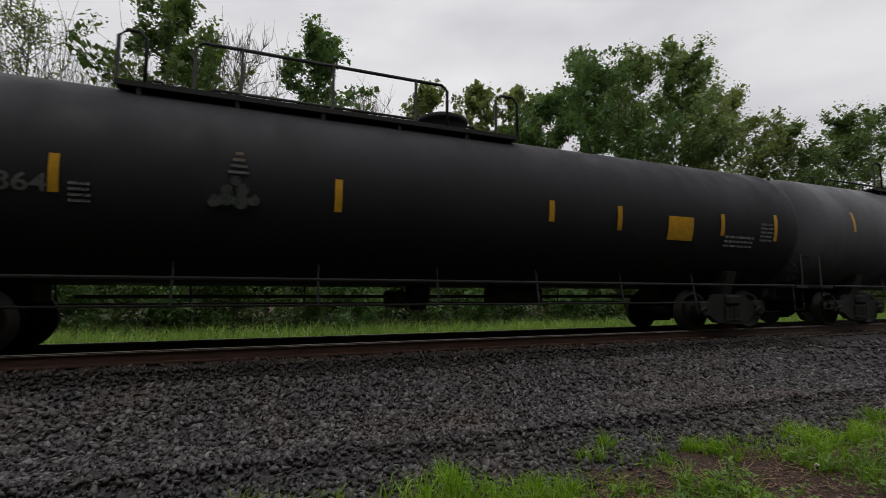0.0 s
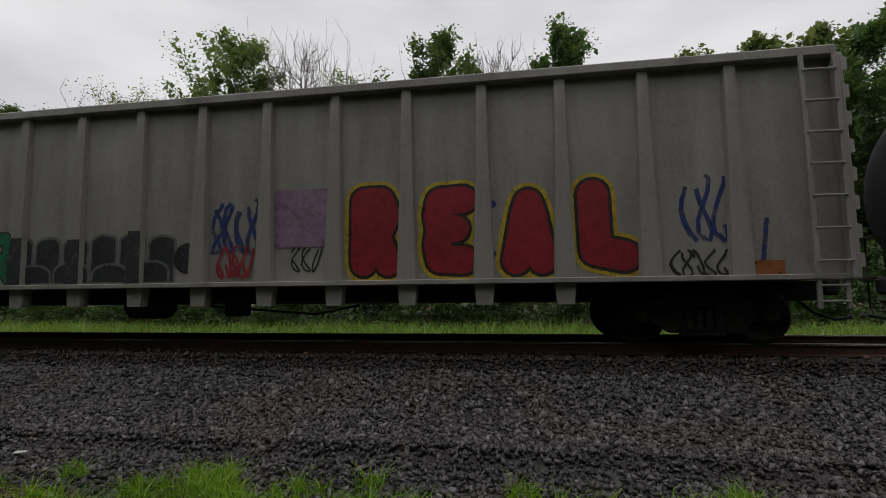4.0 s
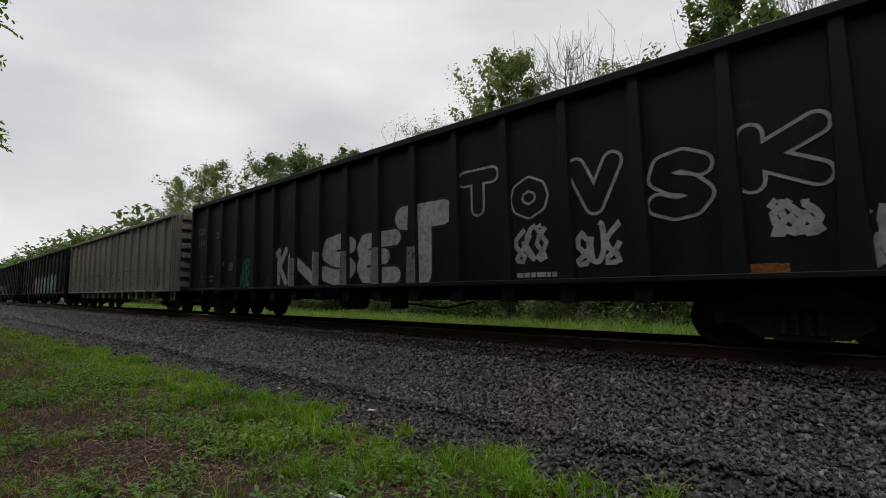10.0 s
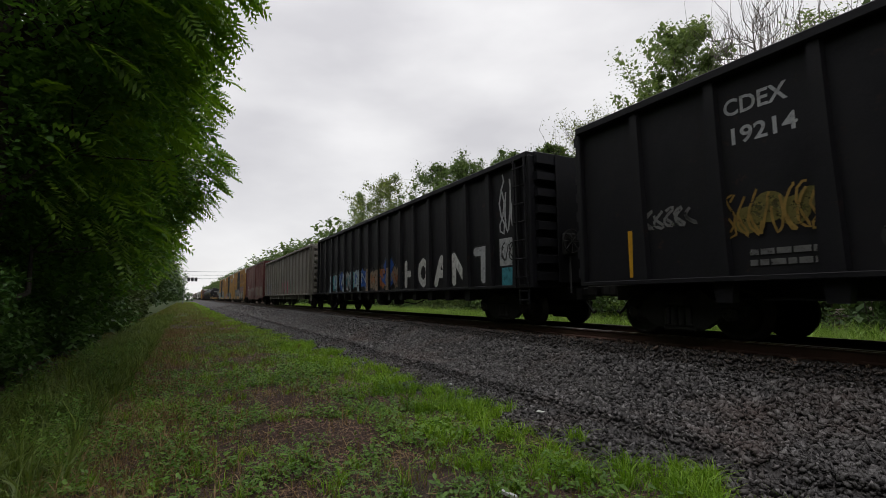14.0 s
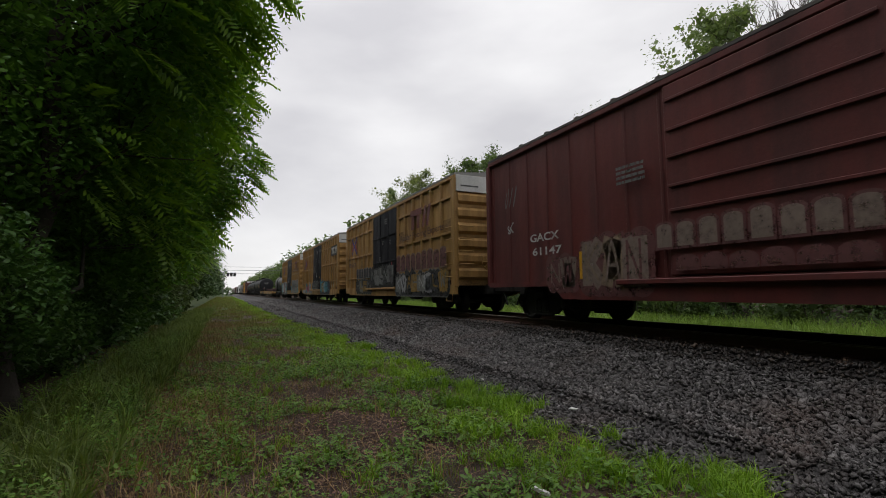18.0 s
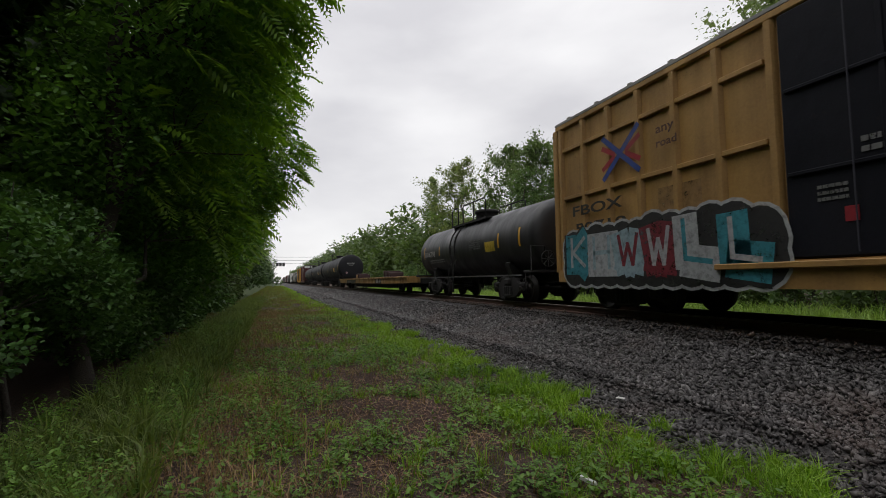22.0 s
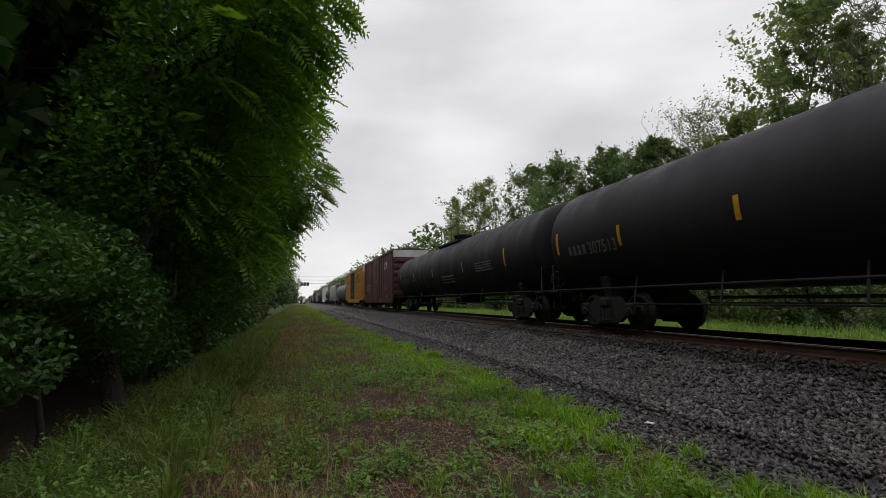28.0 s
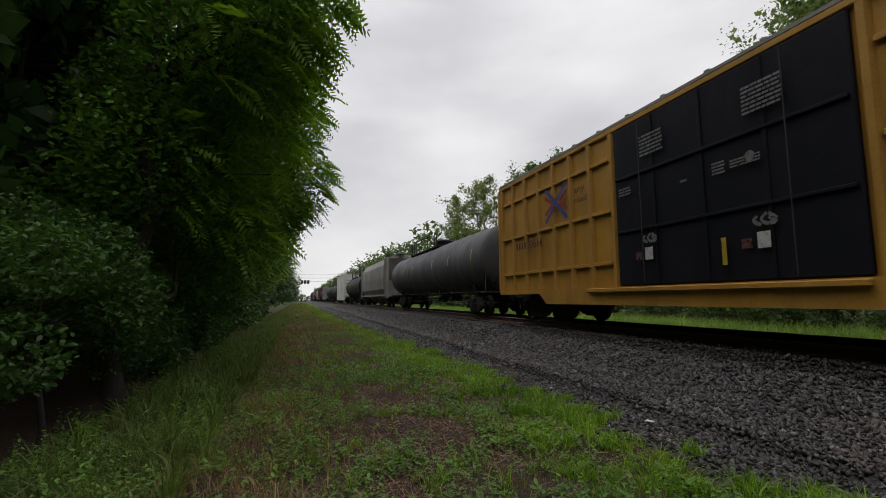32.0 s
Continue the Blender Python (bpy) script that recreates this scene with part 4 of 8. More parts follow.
# ---- the wood on the camera's side ----
def fronds_at(rng, base, aim, length, pairs=8):
    """Feathered leaves: a stalk with leaflets on both sides, hanging from points along given ways."""
    n = len(base)
    aim = aim / np.linalg.norm(aim, axis=1)[:, None]
    side = np.cross(aim, np.array([0, 0, 1.0]) + 0.35 * rng.normal(size=(n, 3)))
    side /= np.linalg.norm(side, axis=1)[:, None]
    normal = np.cross(side, aim)
    vs, fs, k = [], [], 0
    for j in range(pairs):
        u = 0.15 + 0.85 * (j + 0.5) / pairs
        droop = -0.28 * u * u
        p = base + aim * (length * u)[:, None] + np.array([0, 0, 1.0]) * (length * droop)[:, None]
        reach = length * 0.30 * math.sin(0.5 + 2.2 * u)
        for s in (-1, 1):
            d = side * s + aim * 0.45 + normal * rng.uniform(-0.2, 0.1, (n, 1))
            d[:, 2] -= 0.18
            tip = p + d * reach[:, None]
            mid = p + d * (reach * 0.45)[:, None]
            w = aim * (reach * 0.21)[:, None]
            vs.append(np.stack([p, mid + w, tip, mid - w], 1).reshape(-1, 3))
            q = (np.arange(n) * 4)[:, None] + k
            fs.append(np.concatenate([q + np.array([0, 1, 2]), q + np.array([0, 2, 3])]))
            k += 4 * n
    return np.concatenate(vs), np.concatenate(fs)


def near_tree(x, y, h, seed, blobs, n, size, fronds, label, leaf=LEAF_NEAR, bark=DARK_BARK, lean=(0, 0)):
    near = x > -20
    """A tree built from leaf masses: blobs are (x, y, z, rx, ry, rz) about the tree's foot."""
    rng = np.random.default_rng(seed)
    ob = tagged(new("tree"), label, "tree", "trees beside the path")
    z0 = float(lie(x, y))
    ob.matrix_basis = Matrix.Translation((x, y, z0))
    wood = Geo()
    top = (lean[0], lean[1], h)
    path = limb_path(rng, (0, 0, -0.2), top, 6, 0.12)
    r0 = 0.016 * h
    wood.tube(path, [r0 * (1 - 0.85 * i / 6) for i in range(7)], 8)
    for bx, by, bz, rx, ry, rz in blobs:
        k = max(1, min(5, int(bz / h * 6)))
        lp = limb_path(rng, path[k], (bx, by, bz), 3, 0.2)
        wood.tube(lp, [r0 * 0.35, r0 * 0.25, r0 * 0.15, r0 * 0.06], 5)
        for _ in range(5):
            e = np.array((bx, by, bz)) + rng.normal(size=3) * np.array((rx, ry, rz)) * 0.5
            wood.tube(limb_path(rng, lp[2], e, 2, 0.2), [r0 * 0.1, r0 * 0.07, r0 * 0.03], 4)
    part("trunk", wood, bark, ob)
    B = np.array(blobs)
    wt = (B[:, 3] * B[:, 4] * B[:, 5]) ** 0.7
    pick = rng.choice(len(B), n, p=wt / wt.sum())
    pts = B[pick, :3] + ball(rng, n, 0.45) * B[pick, 3:]
    keep = pts[:, 2] > 0.05
    v, f = leaves_at(rng, pts[keep], size, 0.9, 0.58, near)
    part("crown", sheet("crown", v, f, leaf), leaf, ob)
    if fronds:
        pick = rng.choice(len(B), fronds * 3, p=wt / wt.sum())
        d = rng.normal(size=(fronds * 3, 3))
        d /= np.linalg.norm(d, axis=1)[:, None]
        ok = (d[:, 1] > 0.25) & (d[:, 2] > -0.8) & (B[pick, 2] + d[:, 2] * B[pick, 5] > 1.9)
        pick, d = pick[ok][:fronds], d[ok][:fronds]
        base = B[pick, :3] + d * B[pick, 3:] * 0.8
        rim = base[:, 1] > np.quantile(B[:, 1], 0.55) + 0.25 * np.clip(base[:, 2] / 5, 0.2, 1)
        base, d = base[rim], d[rim]
        aim = d * np.array([0.8, 1.0, 0.5]) + np.array([0, 0.25, -0.35]) + 0.3 * rng.normal(size=d.shape)
        v, f = fronds_at(rng, base, aim, rng.uniform(0.38, 0.64, len(base)))
        part("fronds", sheet("fronds", v, f, FROND), FROND, ob, "feathered green leaves")
    return ob


def masses(seed, n, xr, yr, zr, r, hang=True):
    g = np.random.default_rng(seed)
    out = []
    for i in range(n):
        z = zr[0] + (zr[1] - zr[0]) * (i + g.random()) / n
        k = g.uniform(r[0], r[1])
        hi = yr[0] + (yr[1] - yr[0]) * (min(1.0, max(0.42, (z - 0.6) / 3.6)) if hang else 1.0)
        out.append((g.uniform(*xr), g.uniform(yr[0], hi), z, k * g.uniform(0.9, 1.3), k, k * g.uniform(0.7, 1.0)))
    return out


near_tree(-7.6, -2.3, 9.5, 301, masses(1, 22, (-2.4, 1.2), (-0.4, 2.0), (2.4, 10.0), (0.85, 1.35)), 40000, (0.06, 0.12), 800, "tall tree with feathered leaves over the path", TREE_LEAF, lean=(0.3, 0.6))
near_tree(-11.5, -2.8, 10.5, 302, masses(2, 22, (-2.2, 2.2), (-0.2, 2.5), (2.2, 11.0), (0.9, 1.5)), 36000, (0.07, 0.14), 1500, "tall tree with feathered leaves over the path")
near_tree(-16.5, -3.0, 10.5, 303, masses(3, 22, (-2.8, 2.6), (-0.2, 2.4), (1.8, 11.0), (1.0, 1.6)), 24000, (0.10, 0.20), 500, "leafy tree over the path")
near_tree(-23.0, -3.2, 11.0, 304, masses(4, 24, (-3.6, 3.6), (-0.3, 1.9), (1.6, 11.0), (1.0, 1.5)), 22000, (0.14, 0.26), 250, "leafy tree along the path", LEAF_A)
near_tree(-31.0, -3.4, 11.0, 305, masses(5, 26, (-4.6, 4.6), (-0.3, 1.2), (0.8, 11.0), (1.1, 1.6)), 22000, (0.18, 0.32), 0, "leafy tree along the path", LEAF_A)
near_tree(-42.0, -3.6, 11.0, 306, masses(6, 28, (-6.5, 6.5), (-0.3, 0.6), (0.6, 11.0), (1.2, 1.7)), 22000, (0.22, 0.4), 0, "leafy tree along the path", LEAF_A)
# shrubs at the foot of the trees
near_tree(-5.9, -2.5, 2.6, 311, masses(11, 11, (-1.2, 1.0), (-0.5, 0.55), (0.95, 2.4), (0.42, 0.65), False), 12000, (0.045, 0.085), 0, "dark green shrub at the edge of the wood", SHRUB_LEAF)
near_tree(-8.8, -2.7, 2.3, 312, masses(12, 11, (-1.5, 1.5), (-0.5, 0.4), (0.7, 2.1), (0.45, 0.75), False), 12000, (0.045, 0.09), 0, "dark green shrub at the edge of the wood", SHRUB_LEAF)
near_tree(-12.5, -2.8, 2.4, 313, masses(13, 13, (-2.2, 2.2), (-0.5, 0.3), (0.4, 2.0), (0.5, 0.85), False), 9000, (0.08, 0.15), 0, "dark green shrub at the edge of the wood", SHRUB_LEAF)
near_tree(-18.0, -3.0, 2.4, 314, masses(14, 15, (-3.2, 3.2), (-0.5, 0.3), (0.3, 2.0), (0.6, 0.95), False), 9000, (0.10, 0.2), 0, "green shrub at the edge of the wood", SHRUB_LEAF)
near_tree(-26.0, -3.1, 2.4, 315, masses(15, 17, (-4.6, 4.6), (-0.5, 0.2), (0.2, 2.0), (0.7, 1.0), False), 9000, (0.14, 0.26), 0, "green shrub at the edge of the wood", SHRUB_LEAF)
# the tree on the other side of the camera, whose twig hangs into view
near_tree(7.0, -2.2, 8.5, 320, masses(20, 14, (-2.0, 2.0), (-1.2, 1.2), (4.6, 9.0), (0.9, 1.4)) + [(-1.2, 2.65, 4.2, 0.22, 0.25, 0.22)], 14000, (0.08, 0.16), 420, "leafy tree behind the path")

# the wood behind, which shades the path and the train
DENSE = [tree_meshes(240 + i, 10.0, 2.8, lf, 4200, (0.28, 0.55), 0.03, 1, 0, 2, DARK_BARK, 0, 0.30, 34, 0.2) for i, lf in enumerate((SHADE_LEAF, LEAF_C, SHADE_LEAF))]
FINE = [tree_meshes(250 + i, 10.0, 2.6, lf, 13000, (0.13, 0.25), 0.03, 1, 0, 2, DARK_BARK, 0, 0.28, 34, 0.22) for i, lf in enumerate((SHADE_LEAF, SHRUB_LEAF))]
for i, x in enumerate(np.arange(-66, 44, 2.7)):
    tree(x + rng.normal() * 0.5, -6.6 + rng.uniform(-0.9, 0.5), FINE[i % 2] if -22 < x < -1 else DENSE[i % 3], "dense leafy tree in the dark wood", turn=rng.uniform(0, 6.2), scale=rng.uniform(1.05, 1.3), group="trees of the dark wood")
    tree(x + 1.3, -11.0 + rng.uniform(-1.5, 1.5), DENSE[(i + 1) % 3], "dense leafy tree in the dark wood", turn=rng.uniform(0, 6.2), scale=rng.uniform(1.3, 1.6), group="trees of the dark wood")
far_wood("far_wood", [(x, -4.0 + rng.uniform(-1.0, 0.4) - 0.004 * (-x - 50), rng.uniform(9, 12)) for x in np.arange(-640, -47, 4.0)], LEAF_A, 9, "far green wood along the path", 500, (0.35, 0.8))

far_wood("far_thicket", [(x, -2.9 + rng.uniform(-0.8, 0.4), rng.uniform(2.6, 4.4)) for x in np.arange(-330, -36, 2.2)], SHADE_LEAF, 19, "dark thicket at the foot of the far trees", 330, (0.22, 0.5))

# ---- far down the line: wires across the track and a crossing signal ----
STEEL = plain("dull_grey_steel", (0.16, 0.16, 0.17), 0.6, 0.5)
for i, z in enumerate((7.2, 8.4, 9.6)):
    line = tagged(new("overhead_wire", Geo().tube([(-175 - i, y, z + 0.0006 * (y - 5) ** 2) for y in np.linspace(-30, 45, 9)], 0.05, 4).mesh("overhead_wire", STEEL)), "thin dark wire strung across the line", "wire")
for y in (-30, 45):
    tagged(new("utility_pole", Geo().tube([(-175, y, -1), (-175, y, 10.5)], [0.16, 0.11], 8).box(-176.4, -173.6, y - 0.06, y + 0.06, 9.4, 9.6).mesh("utility_pole", DARK_BARK)), "brown timber pole carrying the wires", "pole")
signal = tagged(new("crossing_signal"), "grey cantilever signal over the far crossing", "signal")
signal.matrix_basis = pose(-150, -0.5, -0.7)
part("mast", Geo().tube([(0, 0, 0), (0, 0, 7.4)], 0.14, 8), STEEL, signal)
part("arm", Geo().box(-0.06, 0.06, 0, 3.4, 6.6, 6.72).box(-0.06, 0.06, 0, 3.4, 7.1, 7.2), STEEL, signal)
for y in (1.2, 2.1, 3.0):
    part("lamp_head", Geo().box(-0.15, 0.15, y - 0.35, y + 0.35, 6.2, 7.3, 0.05), RUBBER, signal)

# ---- small things on the verge ----
litter = tagged(new("paper_litter", Geo().add([(-0.06, -0.03, 0.012), (0.055, -0.035, 0.018), (0.06, 0.035, 0.012), (-0.05, 0.03, 0.02), (-0.06, -0.03, 0.004), (0.055, -0.035, 0.010), (0.06, 0.035, 0.004), (-0.05, 0.03, 0.012)], [(0, 1, 2, 3), (7, 6, 5, 4), (0, 4, 5, 1), (1, 5, 6, 2), (2, 6, 7, 3), (3, 7, 4, 0)]).mesh("paper_litter", WHITE)), "crumpled white scrap of paper on the gravel", "litter")
litter.matrix_basis = pose(-4.71, 3.94, float(lie(-4.71, 3.94)) + 0.035, 0, 0, 25)
scrap = tagged(new("plastic_scrap", Geo().prism([(-0.07, 0.0), (-0.05, 0.022), (0.06, 0.02), (0.075, 0.004), (0.02, -0.004)], 1, -0.016, 0.016).mesh("plastic_scrap", WHITE)), "dirty white plastic scrap in the weeds", "litter")
scrap.matrix_basis = pose(-2.93, 2.12, float(lie(-2.93, 2.12)) + 0.06, 0, 12, 35)
for k, (lx, ly) in enumerate(((-2.6, 1.2), (4.64, 2.76), (-6.9, 3.9))):
    bit = tagged(new("pale_pebble", Geo().lathe([(-0.028, 0.006), (-0.015, 0.018), (0.012, 0.02), (0.026, 0.008)], 6, 0).mesh("pale_pebble", WHITE)), "pale stone lying in the weeds", "stone")
    bit.matrix_basis = pose(lx, ly, float(lie(lx, ly)) + 0.03, 10, 20, 40 * k)
g = np.random.default_rng(77)
rosette = Geo()
for k in range(14):
    a, ln, up = k * 2.4, g.uniform(0.16, 0.30), g.uniform(0.25, 1.0)
    c, q = math.cos(a), math.sin(a)
    w = 0.055
    rosette.add([(0, 0, 0.01), (c * ln * 0.5 - q * w, q * ln * 0.5 + c * w, ln * 0.5 * up + 0.02), (c * ln, q * ln, ln * 0.55 * up), (c * ln * 0.5 + q * w, q * ln * 0.5 - c * w, ln * 0.5 * up + 0.02)], [(0, 1, 2), (0, 2, 3)])
for lx, ly, s in ((6.03, 2.04, 1.15), (6.3, 1.6, 0.8)):
    plant = tagged(new("rosette_weed", rosette.mesh("rosette_weed", leafy("woolly_leaf", (0.16, 0.22, 0.12), (0.30, 0.38, 0.24), 0.7, 0.2))), "pale woolly weed with broad leaves", "weed")
    plant.matrix_basis = pose(lx, ly, float(lie(lx, ly))) @ Matrix.Scale(s, 4)


# ---- lettering and spray paint ----
def paint(name, col, rough=0.6, wear=0.2, size=7.0):
    """Lettering and spray paint, worn through in spots so that the car's own coat shows."""
    m = plain(name, col, rough, 0.0, 3.0, 0.3, 0.05)
    ns, ls = m.node_tree.nodes, m.node_tree.links
    cover = ramp_of(ns, ls, noise_of(ns, ls, size, 8.0, rough=0.7), [(0.34, (1 - wear * 2.4,) * 3), (0.52, (1 - wear * 0.25,) * 3)])
    mx, clear = ns.new("ShaderNodeMixShader"), ns.new("ShaderNodeBsdfTransparent")
    ls.new(cover, mx.inputs["Fac"])
    ls.new(clear.outputs["BSDF"], mx.inputs[1])
    ls.new(ns["Principled BSDF"].outputs["BSDF"], mx.inputs[2])
    ls.new(mx.outputs["Shader"], ns["Material Output"].inputs["Surface"])
    return m


P_WHITE = paint("white_lettering", (0.55, 0.55, 0.53))
P_DULL = paint("worn_white_lettering", (0.14, 0.14, 0.138))
P_BLACK = paint("black_lettering", (0.015, 0.015, 0.015), 0.6, 0.1)
P_YELLOW = paint("reflective_yellow", (0.62, 0.33, 0.02), 0.4, 0.05)
P_EMBLEM = paint("emblem_blue", (0.014, 0.045, 0.22), 0.6, 0.1)
P_NAVY = paint("dull_navy_spray", (0.014, 0.035, 0.15), 0.6, 0.3, 5.0)
P_RED = paint("red_spray", (0.27, 0.010, 0.020), 0.6, 0.08)
P_CHROME = paint("silver_spray", (0.38, 0.39, 0.40))
P_GREEN = paint("green_spray", (0.015, 0.17, 0.085))
P_TEAL = paint("teal_spray", (0.035, 0.22, 0.27))
P_PALEBLUE = paint("pale_blue_spray", (0.26, 0.36, 0.40))
P_BLUE = paint("blue_spray", (0.008, 0.07, 0.30))
P_PINK = paint("pink_spray", (0.42, 0.07, 0.14))
P_ORANGE = paint("orange_spray", (0.30, 0.105, 0.025))
P_LEMON = paint("yellow_spray", (0.5, 0.36, 0.02))
P_LILAC = paint("lilac_buff_paint", (0.26, 0.17, 0.25))
P_DARK = paint("dark_slate_spray", (0.025, 0.027, 0.032))
P_BROWN = paint("faded_red_spray", (0.12, 0.045, 0.045))
P_TAN = paint("tan_spray", (0.22, 0.16, 0.11))
P_DULLSILVER = paint("dull_silver_spray", (0.17, 0.175, 0.17))
P_MUSTARD = paint("mustard_spray", (0.26, 0.16, 0.03))
P_GHOST = paint("ghosted_pale_spray", (0.30, 0.31, 0.32), 0.7, 0.33, 2.2)
P_HAZE = paint("thin_pale_blue_spray", (0.24, 0.31, 0.35), 0.7, 0.3, 3.0)
P_BROWNTEXT = paint("brown_lettering", (0.075, 0.028, 0.018), 0.6, 0.06)
P_MAROON = paint("faded_maroon_emblem", (0.14, 0.035, 0.035), 0.6, 0.12)
GLYPHS = {}


def glyphs(text, fat):
    """Outline of a text in Blender's own font, as a flat mesh of unit height in x and z: verts and faces."""
    if (text, fat) not in GLYPHS:
        cu = bpy.data.curves.new("lettering", "FONT")
        cu.body, cu.offset, cu.resolution_u, cu.fill_mode = text, fat, 3, "FRONT"
        ob = bpy.data.objects.new("lettering", cu)
        me = bpy.data.meshes.new_from_object(ob)
        v = np.array([p.co for p in me.vertices]) if len(me.vertices) else np.zeros((1, 3))
        f = [tuple(q.vertices) for q in me.polygons]
        bpy.data.objects.remove(ob)
        bpy.data.meshes.remove(me)
        GLYPHS[text, fat] = (v, f)
    return GLYPHS[text, fat]


def letter(parent, text, x0, x1, z0, z1, y, material, fat=0.0, grow=0.0, slant=0.0, curve=None, name="lettering", label=""):
    """Text on the near side, fitted to a box; curve is the (radius, axis height) of a tank that it lies on."""
    v, f = glyphs(text, fat)
    lo, hi = v.min(0), v.max(0)
    u = (v - lo) / np.maximum(hi - lo, 1e-6)
    x = x0 - grow + u[:, 0] * (x1 - x0 + 2 * grow) + slant * (u[:, 1] - 0.5)
    z = z0 - grow + u[:, 1] * (z1 - z0 + 2 * grow)
    yy = np.full(len(x), y)
    if curve:
        yy = -np.sqrt(np.maximum(curve[0] ** 2 - (z - curve[1]) ** 2, 0.01)) + y
    g = Geo().add(np.stack([x, yy, z], -1).tolist(), f)
    return part(name, g, material, parent, label)


STROKES = {
    "A": ["0,0 .35,.8 .5,1 .65,.8 1,0", ".25,.38 .75,.38"], "Ä": ["0,0 .35,.8 .5,1 .65,.8 1,0", ".25,.38 .75,.38"], "B": ["0,0 0,1 .6,1 .85,.78 .6,.54 .1,.52", ".6,.54 1,.28 .7,0 0,0"],
    "C": ["1,.82 .7,1 .25,.95 0,.5 .25,.05 .7,0 1,.18"], "D": ["0,0 0,1 .55,1 1,.65 1,.35 .55,0 0,0"], "E": ["1,1 .1,.98 0,.75 .1,.52 .7,.52", ".1,.52 0,.25 .1,.02 1,0"],
    "F": ["1,1 0,1 0,0", "0,.5 .75,.5"], "G": ["1,.8 .7,1 .2,.95 0,.5 .2,.05 .8,.02 1,.4 .6,.42"], "H": ["0,0 0,1", "1,0 1,1", "0,.5 1,.5"], "I": ["0,1 1,1", ".5,1 .5,0", "0,0 1,0"],
    "J": [".4,1 1,1", ".75,1 .7,.2 .4,0 0,.2"], "K": ["0,0 0,1", "1,1 .1,.5 1,0"], "L": ["0,1 .05,.1 1,0"], "M": ["0,0 .1,1 .5,.4 .9,1 1,0"], "N": ["0,0 0,1 1,0 1,1"],
    "O": [".5,1 .1,.8 0,.5 .1,.2 .5,0 .9,.2 1,.5 .9,.8 .5,1"], "P": ["0,0 0,1 .7,1 1,.75 .7,.48 0,.48"], "R": ["0,0 0,1 .7,1 .95,.76 .65,.5 .05,.5", ".45,.5 1,0"],
    "S": ["1,.85 .6,1 .15,.92 .05,.68 .35,.53 .75,.45 1,.25 .8,.05 .4,0 0,.12"], "T": ["0,1 1,1", ".5,1 .5,0"], "U": ["0,1 0,.25 .3,0 .7,0 1,.25 1,1"], "V": ["0,1 .5,0 1,1"],
    "W": ["0,1 .25,0 .5,.7 .75,0 1,1"], "X": ["0,0 1,1", "0,1 1,0"], "a": ["0,.2 .4,.9 1,.6"], "b": ["0,.8 .5,.2 1,.7"], "c": [".2,0 .1,.7 .6,1 .9,.5"], "d": ["0,.5 .5,.5 .9,.1", ".3,1 .9,.8"], "e": [".1,1 .5,.55 .2,.1 .8,0"], "f": [".9,1 .3,.8 .5,.3 .1,0", ".6,.5 1,.4"], "!": [".5,1 .5,.35", ".5,.06 .5,.05"],
}


def brush(parent, cells, r, y, material, curve, name, label="", angular=False):
    """Letters in fat strokes, round or with square ends: cells are (letter, x0, x1, z0, z1)."""
    g = Geo()

    def put(x, z):
        yy = y if not curve else -math.sqrt(max(curve[0] ** 2 - (z - curve[1]) ** 2, 0.01)) + y
        return (x, yy, z)

    for ch, x0, x1, z0, z1 in cells:
        for line in STROKES.get(ch, []):
            pts = [tuple(float(c) for c in q.split(",")) for q in line.split()]
            pts = [(x0 + (x1 - x0) * a, z0 + (z1 - z0) * b) for a, b in pts]
            for k, (px, pz) in enumerate(pts):
                if not angular:
                    ring = [put(px + r * math.cos(t), pz + r * math.sin(t)) for t in np.linspace(0, 2 * math.pi, 15)[:-1]]
                    g.add(ring, [tuple(range(14))])
                if k:
                    ox, oz = pts[k - 1]
                    d = math.hypot(px - ox, pz - oz) or 1
                    if angular:
                        qx, qz = (px - ox) / d * r * 0.8, (pz - oz) / d * r * 0.8
                        ox, oz, px, pz = ox - qx, oz - qz, px + qx, pz + qz
                    ex, ez = -(pz - oz) / d * r, (px - ox) / d * r
                    g.add([put(ox + ex, oz + ez), put(px + ex, pz + ez), put(px - ex, pz - ez), put(ox - ex, oz - ez)], [(0, 1, 2, 3)])
    return part(name, g, material, parent, label)


def throwup(parent, text, x0, x1, z0, z1, y, fill, line, glow=None, fat=0.1, label="", curve=None):
    """Fat sprayed letters with an outline and a coloured edge."""
    jit = random.Random(text + str(round(x0, 2)))
    n = len(text)
    w, h = (x1 - x0) / n, z1 - z0
    r = min(w * 0.17, h * 0.15) * (0.55 + fat * 4.5)
    cells = []
    for i, ch in enumerate(text):
        dx, dz = jit.uniform(-0.03, 0.03) * w, jit.uniform(-0.04, 0.04) * h
        cells.append((ch, x0 + i * w + r + dx, x0 + (i + 1) * w - r * 0.8 + dx, z0 + r + dz, z1 - r + dz))
    edge = min(0.05, r * 0.4)
    if glow:
        brush(parent, cells, r + edge * 2.2, y - 0.003, glow, curve, "graffiti_edge")
    brush(parent, cells, r + edge, y - 0.006, line, curve, "graffiti_outline")
    return brush(parent, cells, r, y - 0.010, fill, curve, "graffiti", label)


def blobs(parent, spots, y, material, name, label=""):
    """Round patches of paint: spots are (x, z, radius)."""
    g = Geo()
    for x, z, r in spots:
        ring = [(x + r * math.cos(t), y, z + r * math.sin(t)) for t in np.linspace(0, 2 * math.pi, 17)[:-1]]
        g.add(ring, [tuple(range(16))])
    return part(name, g, material, parent, label)


